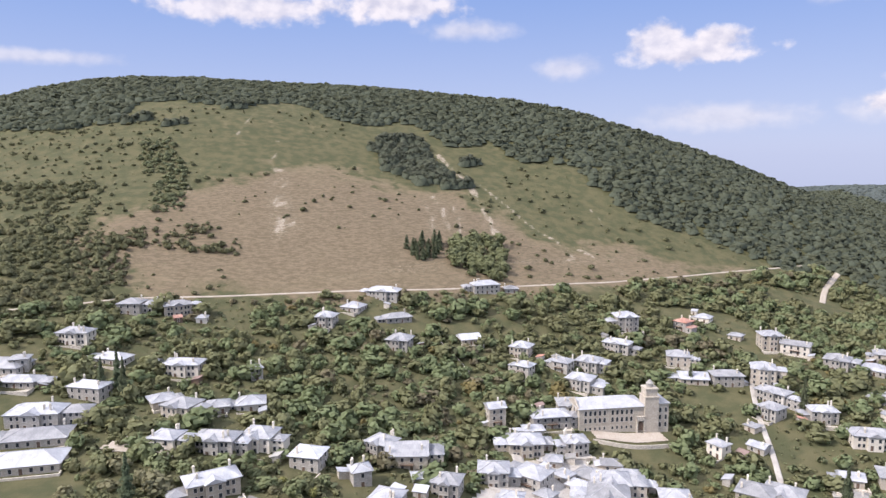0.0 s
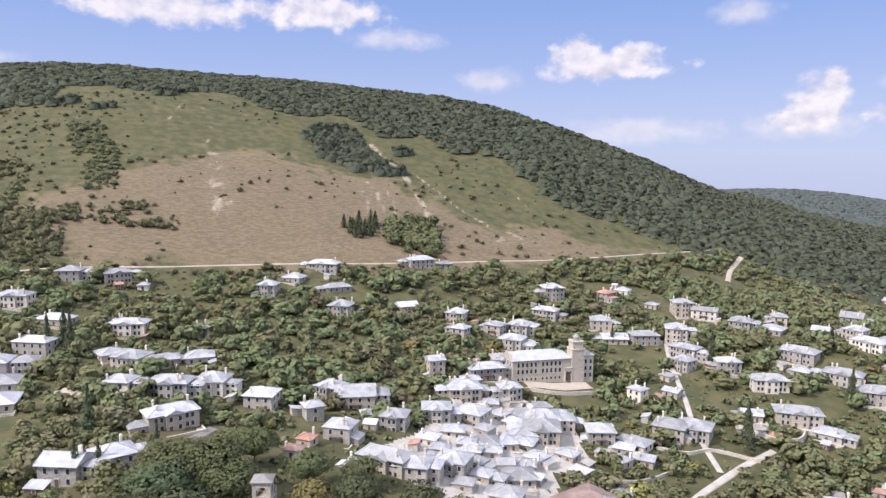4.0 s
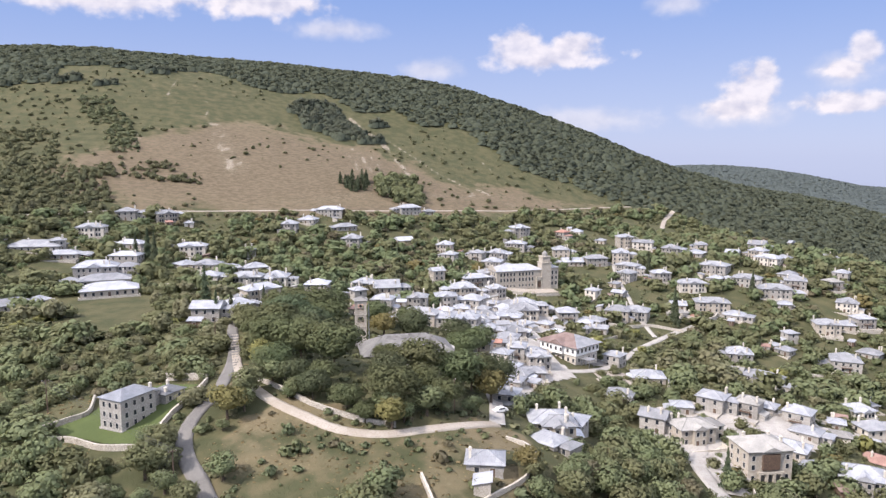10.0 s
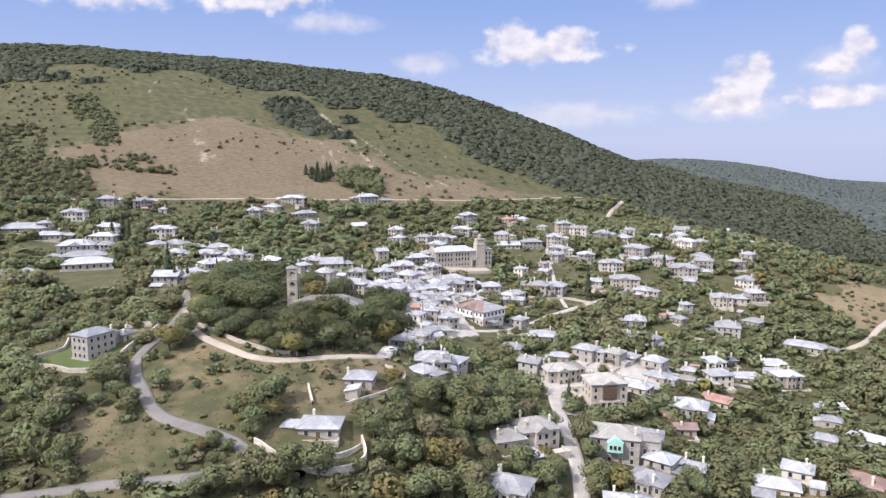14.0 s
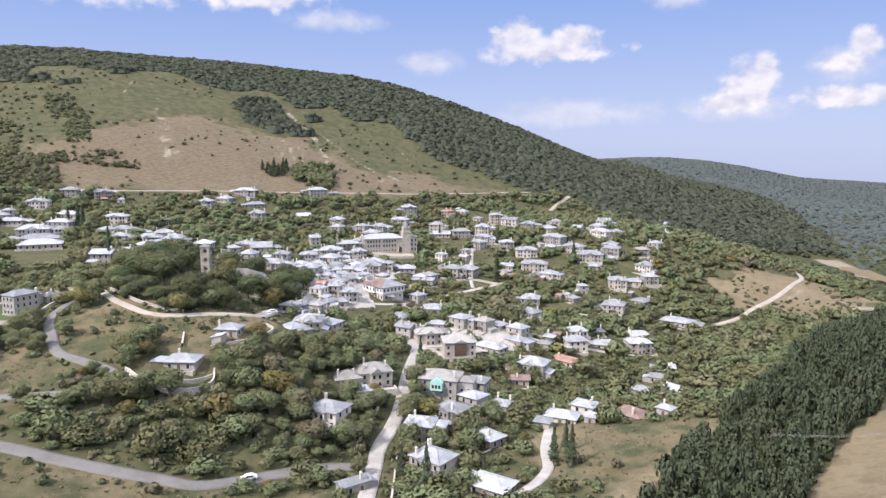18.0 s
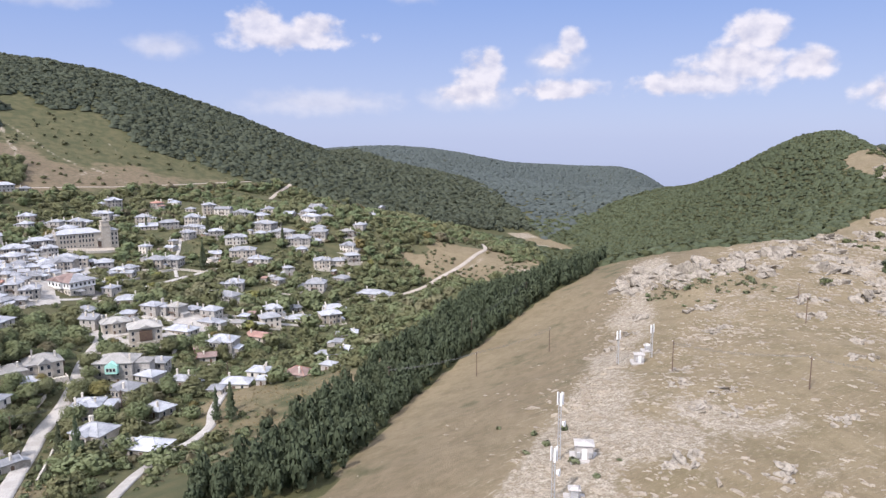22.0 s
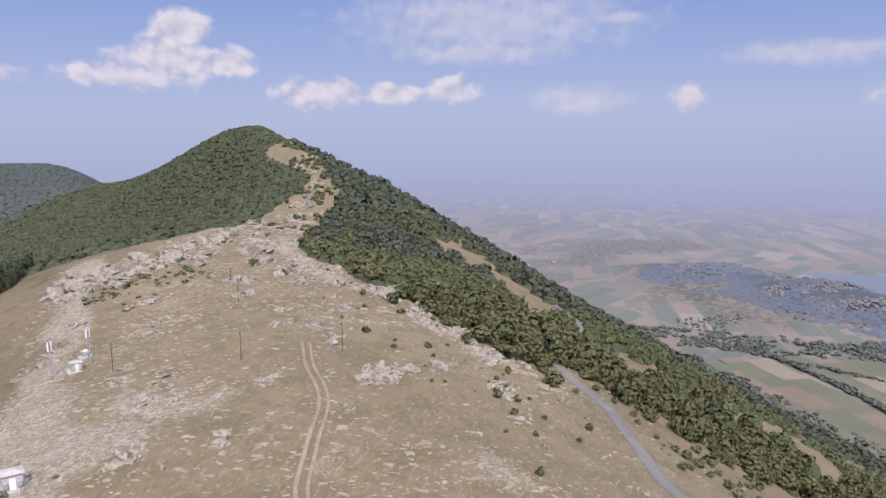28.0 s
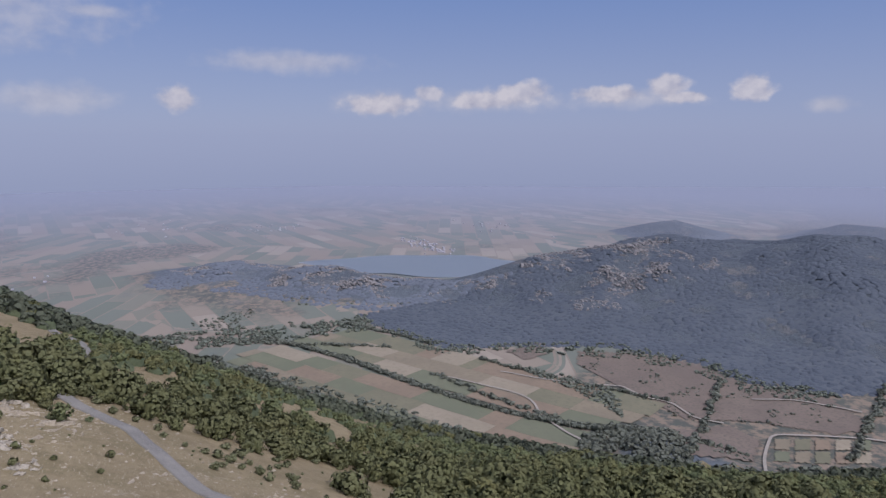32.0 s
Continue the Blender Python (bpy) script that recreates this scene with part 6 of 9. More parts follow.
    x, y = scatter([(275, 130), (330, 128), (380, 160), (405, 250), (370, 275), (310, 235)], 6, 152, lambda x, y: ~near_ways(x, y, 1.5))
    k = lattice_noise(x, y, 20, 77) > 0.52
    rad = sized(x[k], 0.8, 2.2, 153)
    woods("knoll_scrub", x[k], y[k], rad, rad * sized(x[k], 0.6, 1.0, 154), ROUND_FAR, SCRUB, "bushes on the dry knoll beside the road", "shrubs", 155, 0.2)
    x, y = scatter([(150, -345), (178, -290), (222, -270), (250, -250), (268, -240), (272, -260), (258, -300), (225, -350), (190, -390)], 4.2, 156, lambda x, y: ~near_ways(x, y, 1.2))
    k = lattice_noise(x, y, 18, 78) * 0.5 + sized(x, 0, 0.5, 79) > 0.52
    rad = 0.5 + 2.0 * sized(x[k], 0, 1, 157) ** 2
    woods("roadside_scrub", x[k], y[k], rad, rad * sized(x[k], 0.7, 1.1, 158), ROUND_NEAR, SCRUB, "green bushes below the mountain road", "shrubs", 159, 0.2)
    x, y = scatter([(100, -340), (330, -300), (330, -60), (270, 10), (60, -140), (60, -260)], 9, 52, lambda x, y: ~near_ways(x, y, 2))
    n = lattice_noise(x, y, 40, 73) + 1.1 * mound(x, y, 258, -92, 30, 14, 30) + 0.5 * mound(x, y, 215, -262, 60, 22, 40)
    k = n > 0.86
    rad = sized(x[k], 0.6, 1.6, 53)
    woods("ridge_scrub", x[k], y[k], rad, rad * sized(x[k], 0.6, 1.0, 54), ROUND_FAR, SCRUB, "scattered low bushes on the stony ridge", "shrubs", 55, 0.2)
    x, y = scatter([(190, -262), (240, -238), (258, -205), (285, -150), (262, -140), (215, -190), (175, -235), (140, -262), (120, -330), (160, -312)], 6.0, 260, lambda x, y: ~near_ways(x, y, 1.5) & ~inside(x, y, SOUTH_WOOD))
    k = sized(x, 0, 1, 261) + 0.5 * (lattice_noise(x, y, 30, 262) - 0.5) + 0.25 * near_ways(x, y, 12.0) > 0.72
    rad = 0.35 + 1.1 * sized(x[k], 0, 1, 263) ** 2
    woods("roadside_bushes", x[k], y[k], rad, rad * sized(x[k], 0.8, 1.3, 264), BUSH, BEECH, "dark bushes dotted over the dry slope above the road", "shrubs", 265, 0.1)
    gx, gy = np.array([234, 262, 262, 301, 285, 285, 225, 477, 498, 539, 572, 277, 268, 250, 243, 256, 292, 310]), np.array([-217, -200, -208, -186, -182, -166, -244, -28, -42, -27, 17, -121, -192, -206, -224, -186, -160, -140])
    rad = sized(gx, 2.2, 3.6, 266)
    woods("wood_edge_trees", gx, gy, rad, rad * sized(gx, 0.8, 1.15, 267), ROUND_EDGE, BEECH, "single round trees standing before the wood edge", "trees", 268, 0.3)
    x, y = scatter([(228, -84), (242, -100), (250, -120), (262, -112), (266, -98), (276, -86), (264, -72), (246, -76)], 2.2, 269)
    k = lattice_noise(x, y, 9, 270) * 0.6 + sized(x, 0, 0.4, 271) > 0.47
    rad = 0.5 + 1.1 * sized(x[k], 0, 1, 272) ** 2
    woods("knob_bushes", x[k], y[k], rad, rad * sized(x[k], 0.45, 0.8, 273), UNDER, SCRUB, "low green bushes between the rocks of the knob", "shrubs", 274, 0.1)
    strip = [(428, -33), (477, -24), (531, -19), (572, 12), (593, 41), (643, 86), (690, 84), (692, 76), (634, 26), (585, -4), (538, -33), (502, -59), (425, -80), (380, -92), (380, -40)]
    x, y = scatter(strip, 5.0, 252)
    k = lattice_noise(x, y, 22, 273) * 0.6 + sized(x, 0, 0.4, 254) + 0.08 * smooth(470, 560, x) > 0.7
    rad = sized(x[k], 1.2, 3.2, 253)
    woods("strip_scrub", x[k], y[k], rad, rad * sized(x[k], 0.6, 1.0, 255), ROUND_FAR, BEECH, "scattered bushes on the rocky crest below the peak", "shrubs", 256, 0.2)
    x, y = scatter([(-150, -80), (80, -90), (110, -40), (60, 10), (0, 60), (-40, 130), (-150, 140)], 3.0, 56, lambda x, y: ~near_ways(x, y, 1.0) & ~inside(x, y + 2, LOW_MEADOW) & ~near_houses(x, y, 0) & ~inside(x, y, LAWN_RING))
    edge = near_ways(x, y, 5.0) * 0.18
    k = lattice_noise(x, y, 24, 75) * 0.5 + lattice_noise(x, y, 7, 79) * 0.25 + sized(x, 0, 0.35, 80) + edge + 0.16 * mound(x, y, -20, -18, 60, 18) > 0.66
    x, y = x[k], y[k]
    rad = 0.5 + 2.0 * sized(x, 0, 1, 57) ** 2.2
    rad = np.where(near_ways(x, y, 1.8), np.minimum(rad, 1.2), rad)
    tone = sized(x, 0, 1, 157)
    for mat, sel, label in ((SCRUB, tone < 0.45, "grey-green bushes and brambles in the hollow"), (LEAF, (tone >= 0.45) & (tone < 0.75), "fresh green bushes in the hollow"), (LEAF_BROWN, tone >= 0.75, "browning bushes in the hollow")):
        woods("hollow_scrub", x[sel], y[sel], rad[sel], rad[sel] * sized(x[sel], 0.7, 1.2, 58), BUSH, mat, label, "shrubs", 59, 0.2)
    # clumps of dry grass over the near meadows
    x, y = scatter([(-150, -90), (150, -90), (150, 0), (60, 10), (0, 90), (-90, 110), (-150, 60)], 1.5, 60, lambda x, y: in_clearing(x, y) & ~near_ways(x, y, 0.2) & ~near_houses(x, y, 0) & ~inside(x, y, LAWN_RING))
    k = lattice_noise(x, y, 6, 81) * 0.6 + sized(x, 0, 0.4, 82) > 0.42
    x, y = x[k], y[k]
    rad = 0.2 + 0.4 * sized(x, 0, 1, 61) ** 2
    woods("grass_tufts", x, y, rad, rad * sized(x, 0.4, 0.8, 62), TUFT, DRY_GRASS, "tufts of dry straw-coloured grass on the meadows", "grass", 63, 0.1)


grow_village()


# ---- houses ----
def window_ring(w, h, arched):
    """The outline of an opening, its middle at the origin."""
    pts = [(-w / 2, -h / 2), (w / 2, -h / 2), (w / 2, h / 2)]
    if arched:
        pts += [(w / 2 * math.cos(math.pi * k / 6), h / 2 + w / 2 * math.sin(math.pi * k / 6)) for k in range(1, 6)]
    return pts + [(-w / 2, h / 2)]


def window_mesh(name, w, h, arched=False):
    """A framed opening, its face towards -y; the pane is a mesh of its own."""
    bm = bmesh.new()
    f = 0.13
    inner, outer = window_ring(w, h, arched), window_ring(w + 2 * f, h + 2 * f, arched)
    loops = [[bm.verts.new((x, y, z)) for x, z in ring] for ring, y in ((inner, 0.05), (inner, -0.1), (outer, -0.1), (outer, 0.05))]
    n = len(inner)
    for a, b in zip(loops, loops[1:]):
        for i in range(n):
            bm.faces.new((a[i], a[(i + 1) % n], b[(i + 1) % n], b[i]))
    me = bpy.data.meshes.new(name)
    bm.to_mesh(me), bm.free()
    me.materials.append(FRAME)
    pane = bmesh.new()
    lo = [pane.verts.new((x, -0.03, z)) for x, z in inner]
    hi = [pane.verts.new((x, 0.02, z)) for x, z in inner]
    pane.faces.new(lo), pane.faces.new(hi[::-1])
    for i in range(n):
        pane.faces.new((lo[i], hi[i], hi[(i + 1) % n], lo[(i + 1) % n]))
    pm = bpy.data.meshes.new("pane")
    pane.to_mesh(pm), pane.free()
    pm.materials.append(GLASS)
    return me, pm


def pane_window(frame_mesh, pane_mesh, parent, m):
    w = shared("window", frame_mesh, parent, m)
    shared("pane", pane_mesh, w, Matrix())


def door_mesh(w=1.1, h=2.1):
    bm = bmesh.new()
    box(bm, -w / 2 - 0.14, -w / 2, -0.12, 0.06, 0, h)
    box(bm, w / 2, w / 2 + 0.14, -0.12, 0.06, 0, h)
    box(bm, -w / 2 - 0.14, w / 2 + 0.14, -0.12, 0.06, h, h + 0.2)
    box(bm, -w / 2, w / 2, -0.04, 0.04, 0, h, slot=1)
    box(bm, -w / 2 + 0.12, w / 2 - 0.12, -0.06, -0.03, 0.2, h * 0.45, slot=1)
    box(bm, -w / 2 + 0.12, w / 2 - 0.12, -0.06, -0.03, h * 0.52, h - 0.15, slot=1)
    me = bpy.data.meshes.new("door")
    bm.to_mesh(me), bm.free()
    for m in (FRAME, WOOD):
        me.materials.append(m)
    return me


def chimney_mesh():
    bm = bmesh.new()
    box(bm, -0.34, 0.34, -0.34, 0.34, -0.9, 1.25)
    box(bm, -0.42, 0.42, -0.42, 0.42, 1.25, 1.37)
    for x in (-0.26, 0.26):
        for y in (-0.26, 0.26):
            box(bm, x - 0.07, x + 0.07, y - 0.07, y + 0.07, 1.37, 1.6)
    prism(bm, [(-0.46, -0.46), (0.46, -0.46), (0.46, 0.46), (-0.46, 0.46)], 1.6, 1.85, 0.35)
    me = bpy.data.meshes.new("chimney")
    bm.to_mesh(me), bm.free()
    me.materials.append(PLASTER)
    return me


(WINDOW, PANE), (WINDOW_ARCH, PANE_ARCH) = window_mesh("window", 0.95, 1.45), window_mesh("window", 1.0, 1.5, True)
DOOR, CHIMNEY = door_mesh(), chimney_mesh()
STOREY = 2.65


def joined_window():
    """The same window with its pane in one mesh."""
    bm = bmesh.new()
    bm.from_mesh(WINDOW)
    n = len(bm.faces)
    bm.from_mesh(PANE)
    bm.faces.ensure_lookup_table()
    for f in bm.faces[n:]:
        f.material_index = 1
    me = bpy.data.meshes.new("window")
    bm.to_mesh(me), bm.free()
    me.materials.append(FRAME), me.materials.append(GLASS)
    return me


WINDOW_FAR = joined_window()


def hip_roof(bm, w, d, z, rise, over=0.55, thick=0.16, gable=False):
    """A hipped roof over w by d, with an eaves board; its ridge along the longer side."""
    a, b = w / 2 + over, d / 2 + over
    lo = [bm.verts.new((x, y, z - thick)) for x, y in ((-a, -b), (a, -b), (a, b), (-a, b))]
    hi = [bm.verts.new((x, y, z)) for x, y in ((-a, -b), (a, -b), (a, b), (-a, b))]
    run = 0.0 if gable else min(a, b)
    if a >= b:
        t0, t1 = bm.verts.new((-a + run, 0, z + rise)), bm.verts.new((a - run + 0.01, 0, z + rise))
        tops = ((hi[0], hi[1], t1, t0), (hi[2], hi[3], t0, t1), (hi[1], hi[2], t1), (hi[3], hi[0], t0))
    else:
        t0, t1 = bm.verts.new((0, -b + run, z + rise)), bm.verts.new((0, b - run + 0.01, z + rise))
        tops = ((hi[1], hi[2], t1, t0), (hi[3], hi[0], t0, t1), (hi[0], hi[1], t0), (hi[2], hi[3], t1))
    bm.faces.new(lo[::-1])
    for i in range(4):
        bm.faces.new((lo[i], lo[(i + 1) % 4], hi[(i + 1) % 4], hi[i]))
    for q in tops:
        bm.faces.new(q)
    return [v.co.copy() for v in hi], t0.co.copy(), t1.co.copy()


def ridge_caps(bm, hi, t0, t1, w, d):
    ends = ((hi[0], t0), (hi[3], t0), (hi[1], t1), (hi[2], t1)) if w >= d else ((hi[0], t0), (hi[1], t0), (hi[2], t1), (hi[3], t1))
    for a, b in (*ends, (t0, t1)):
        if (b - a).length > 0.2:
            tube(bm, a + Vector((0, 0, 0.03)), b + Vector((0, 0, 0.03)), 0.11, 0.11, 5)


ROOFS = {"m": METAL_ROOF, "w": WHITE_ROOF, "s": SLATE_ROOF, "r": RED_ROOF}
ROOF_WORDS = {"m": "blue-grey sheet metal", "w": "white sheet metal", "s": "grey stone slab", "r": "red tiled"}


def one_window(parent, m, near):
    """A window with a pane of its own on the nearer houses, in one piece farther off."""
    if near:
        pane_window(WINDOW, PANE, parent, m)
    else:
        shared("window", WINDOW_FAR, parent, m)


def windows_on(e, w, d, storeys, step, near, rng, sides, door=True):
    for side in sides:
        span, off, turn = (w, -d / 2, 0) if side == "front" else (d, -w / 2, -90 if side == "left" else 90)
        n = max(1, int((span - 1.2) / step))
        for s in range(storeys):
            for k in range(n):
                u = (k - (n - 1) / 2) * span / (n + 0.35)
                if side != "front" and rng.random() < 0.15:
                    continue
                if door and side == "front" and s == 0 and k == n // 2:
                    shared("door", DOOR, e, Matrix.Translation((u, off, 0.05)))
                    continue
                one_window(e, Matrix.Rotation(radians(turn), 4, "Z") @ Matrix.Translation((u, off, 1.55 + s * STOREY)), near)


def house(x, y, w, d, storeys, turn, style, k):
    rng = random.Random(k * 17 + 3)
    c, s = math.cos(radians(turn)), math.sin(radians(turn))
    zs = [height(x + u * c - v * s, y + u * s + v * c) for u in (-w / 2, w / 2) for v in (-d / 2, d / 2)]
    z = min(zs) * 0.6 + sum(zs) / 10 - 0.25
    e = new("house")
    e.matrix_basis = Matrix.Translation((x, y, z)) @ Matrix.Rotation(radians(turn), 4, "Z")
    q = rng.random()
    wall, word = (STONE, "grey stone") if q < 0.55 else (STONE_WARM, "warm beige stone") if q < 0.82 else (PLASTER, "cream plastered")
    top = storeys * STOREY + 0.2
    near = y < 130 and x < 190
    bay = w > 8.5 and storeys > 1 and rng.random() < 0.6
    wing = w > 7.5 and rng.random() < 0.6
    side = rng.choice((-1, 1))
    bm = bmesh.new()
    box(bm, -w / 2, w / 2, -d / 2, d / 2, -4.0, top)
    box(bm, -w / 2 - 0.07, w / 2 + 0.07, -d / 2 - 0.07, d / 2 + 0.07, top - 0.35, top - 0.15)
    if storeys > 1:
        box(bm, -w / 2 - 0.05, w / 2 + 0.05, -d / 2 - 0.05, d / 2 + 0.05, STOREY - 0.05, STOREY + 0.1)
    if bay:
        # a bay that stands forward of the front, under a small gable
        bw = w * 0.36
        box(bm, -bw / 2, bw / 2, -d / 2 - 1.2, -d / 2, -4.0, top - 0.2)
    part("wall", bm, wall, e)
    rise = min(w, d) * rng.uniform(0.17, 0.24) + 0.2
    bm = bmesh.new()
    hi, t0, t1 = hip_roof(bm, w, d, top + 0.16, rise, rng.uniform(0.4, 0.7), gable=not bay and rng.random() < 0.12)
    if bay:
        b0, zz = w * 0.18 + 0.4, top + 0.12
        f = [bm.verts.new(p) for p in ((-b0, -d / 2 - 1.7, zz), (b0, -d / 2 - 1.7, zz), (0, -d / 2 - 1.7, zz + rise * 0.7), (-b0, 0, zz), (b0, 0, zz), (0, 0, zz + rise * 0.7))]
        for face in ((0, 1, 2), (1, 4, 5, 2), (0, 2, 5, 3), (0, 3, 4, 1)):
            bm.faces.new([f[i] for i in face])
    roof = part("roof", bm, ROOFS[style], e, ROOF_WORDS[style] + " hipped roof")
    bm = bmesh.new()
    ridge_caps(bm, hi, t0, t1, w, d)
    part("ridge_cap", bm, ROOFS[style], roof)
    if wing:
        # a lower side wing set back from the front
        ww, wd, wt = w * rng.uniform(0.34, 0.5), d * rng.uniform(0.55, 0.85), max(top - rng.choice((0.7, 1.1, STOREY * 0.9)), 2.4)
        at = Matrix.Translation((side * (w + ww) / 2, rng.uniform(-0.1, 0.2) * d, 0))
        bm = bmesh.new()
        box(bm, -ww / 2, ww / 2, -wd / 2, wd / 2, -4.0, wt)
        part("side_wing", bm, wall, e).matrix_basis = at
        bm = bmesh.new()
        hip_roof(bm, ww, wd, wt + 0.14, min(ww, wd) * 0.2 + 0.15, 0.4)
        part("side_wing_roof", bm, ROOFS[style], e).matrix_basis = at
        n = max(1, int(ww / 2.2))
        for lev in range(1 if wt < 4.2 else 2):
            for i in range(n):
                one_window(e, at @ Matrix.Translation(((i - (n - 1) / 2) * ww / (n + 0.3), -wd / 2, 1.55 + lev * STOREY)), near)
    elif rng.random() < 0.5:
        # a lean-to under sheeting against the rear or the side
        ld = rng.uniform(1.8, 2.8)
        bm = bmesh.new()
        lo = [bm.verts.new((side * a, b, z0)) for z0 in (-4.0,) for a, b in ((w / 2, -d * 0.35), (w / 2 + ld, -d * 0.35), (w / 2 + ld, d * 0.35), (w / 2, d * 0.35))]
        up = [bm.verts.new((side * a, b, z0)) for a, b, z0 in ((w / 2, -d * 0.35, 2.5), (w / 2 + ld, -d * 0.35, 1.9), (w / 2 + ld, d * 0.35, 1.9), (w / 2, d * 0.35, 2.5))]
        for i in range(4):
            bm.faces.new((lo[i], lo[(i + 1) % 4], up[(i + 1) % 4], up[i]))
        bmesh.ops.recalc_face_normals(bm, faces=bm.faces)
        part("lean_to", bm, wall, e)
        bm = bmesh.new()
        box(bm, -0.15, ld + 0.35, -d * 0.35 - 0.25, d * 0.35 + 0.25, 0, 0.09, Matrix.Scale(side, 4, (1, 0, 0)) @ Matrix.Translation((w / 2, 0, 2.56)) @ Matrix.Rotation(math.atan2(0.6, ld), 4, "Y"))
        part("lean_to_roof", bm, ROOFS["w" if style == "m" else style], e)
    for _ in range(rng.choice((1, 2, 2, 3)) if storeys > 1 else rng.choice((0, 1, 1, 2))):
        cx, cy = rng.choice((-1, 1)) * w * rng.uniform(0.2, 0.42), rng.choice((-1, 1)) * d * rng.uniform(0.2, 0.42)
        shared("chimney", CHIMNEY, e, Matrix.Translation((cx, cy, top + rise * 0.5)) @ Matrix.Diagonal((0.85, 0.85, rng.uniform(0.95, 1.35), 1)))
    if bay:
        for lev in range(storeys):
            for u in (-w * 0.09, w * 0.09):
                if lev or u > 0:
                    one_window(e, Matrix.Translation((u, -d / 2 - 1.2, 1.55 + lev * STOREY)), near)
            for u in (-w * 0.36, w * 0.36, -w * 0.25, w * 0.25):
                if abs(u) > w * 0.3 or w > 12:
                    one_window(e, Matrix.Translation((u, -d / 2, 1.55 + lev * STOREY)), near)
        shared("door", DOOR, e, Matrix.Translation((-w * 0.09, -d / 2 - 1.2, 0.05)))
        windows_on(e, w, d, storeys, 3.0, near, rng, [f_ for f_ in ("left", "right") if not wing or f_ != ("left" if side < 0 else "right")])
    else:
        windows_on(e, w, d, storeys, 2.7, near, rng, [f_ for f_ in ("front", "left", "right") if not wing or f_ != ("left" if side < 0 else "right")])
        if storeys > 1 and rng.random() < 0.5:
            bm = bmesh.new()
            bw = min(w * 0.45, 4.5)
            box(bm, -bw / 2, bw / 2, -d / 2 - 1.15, -d / 2, STOREY - 0.1, STOREY + 0.06)
            for u in np.linspace(-bw / 2 + 0.06, bw / 2 - 0.06, 9):
                box(bm, u - 0.025, u + 0.025, -d / 2 - 1.13, -d / 2 - 1.08, STOREY + 0.06, STOREY + 0.95)
            box(bm, -bw / 2, bw / 2, -d / 2 - 1.15, -d / 2 - 1.06, STOREY + 0.95, STOREY + 1.02)
            part("balcony", bm, WOOD, e, "dark timber balcony with slender rails")
    if rng.random() < 0.65 and w > 6:
        bm = bmesh.new()
        tw, td = w * rng.uniform(0.8, 1.35), rng.uniform(2.2, 5.0)
        y0 = -d / 2 - (1.25 if bay else 0.02)
        box(bm, -tw / 2, tw / 2, y0 - td, y0, -4, -0.02)
        for u0, u1, v0, v1 in ((-tw / 2, tw / 2, y0 - td, y0 - td + 0.4), (-tw / 2, -tw / 2 + 0.4, y0 - td + 0.4, y0), (tw / 2 - 0.4, tw / 2, y0 - td + 0.4, y0)):
            box(bm, u0, u1, v0, v1, -0.02, 0.75)
        part("terrace", bm, RUBBLE, e, "pale stone terrace with a low parapet")
    words = {1: "low single-storey", 2: "two-storey", 3: "tall three-storey"}[storeys]
    return tagged(e, f"{words} {word} {'gabled ' if bay else 'two-part ' if wing else ''}house with {ROOF_WORDS[style]} roof", "house", "village houses")



for k_, h_ in enumerate(HOUSES):
    e_ = house(*h_, k_)
    if h_[:2] == (65, 29):
        bm_ = bmesh.new()
        y_ = -h_[3] / 2 - 2.1
        box(bm_, -2.2, 2.2, y_, y_ + 2.1, 4.7, 7.6)
        v_ = [bm_.verts.new(p) for p in ((-2.4, y_ - 0.05, 7.6), (2.4, y_ - 0.05, 7.6), (0, y_ - 0.05, 9.3), (-2.4, y_ + 2.2, 7.6), (2.4, y_ + 2.2, 7.6), (0, y_ + 2.2, 9.3))]
        for f_ in ((0, 1, 2), (3, 5, 4), (0, 2, 5, 3), (1, 4, 5, 2), (0, 3, 4, 1)):
            bm_.faces.new([v_[i] for i in f_])
        bay_ = part("bay", bm_, TURQUOISE, e_, "turquoise painted timber bay under a small gable")
        for u_ in (-1.2, 0.0, 1.2):
            pane_window(WINDOW, PANE, e_, Matrix.Translation((u_, y_, 6.2)) @ Matrix.Scale(0.85, 4))


def shed(x, y, w, d, turn, style, k):
    """A small outbuilding with a single-pitch roof."""
    e = new("shed")
    e.matrix_basis = Matrix.Translation((x, y, height(x, y))) @ Matrix.Rotation(radians(turn), 4, "Z")
    bm = bmesh.new()
    lo = [bm.verts.new(p) for p in ((-w / 2, -d / 2, -2.5), (w / 2, -d / 2, -2.5), (w / 2, d / 2, -2.5), (-w / 2, d / 2, -2.5))]
    hi = [bm.verts.new(p) for p in ((-w / 2, -d / 2, 2.2), (w / 2, -d / 2, 2.2), (w / 2, d / 2, 2.9), (-w / 2, d / 2, 2.9))]
    bm.faces.new(hi)
    for i in range(4):
        bm.faces.new((lo[i], lo[(i + 1) % 4], hi[(i + 1) % 4], hi[i]))
    part("wall", bm, (STONE, RUBBLE, WOOD)[k % 3], e)
    bm = bmesh.new()
    m = Matrix.Translation((0, 0, 2.62)) @ Matrix.Rotation(math.atan2(0.7, d), 4, "X")
    box(bm, -w / 2 - 0.3, w / 2 + 0.3, -d / 2 - 0.4, d / 2 + 0.4, 0, 0.1, m)
    part("roof", bm, ROOFS[style], e, ROOF_WORDS[style] + " lean-to roof")
    shared("door", DOOR, e, Matrix.Translation((0, -d / 2, 0.02)) @ Matrix.Scale(0.85, 4))
    tagged(e, f"small outbuilding with a {ROOF_WORDS[style]} lean-to roof", "shed", "village sheds")


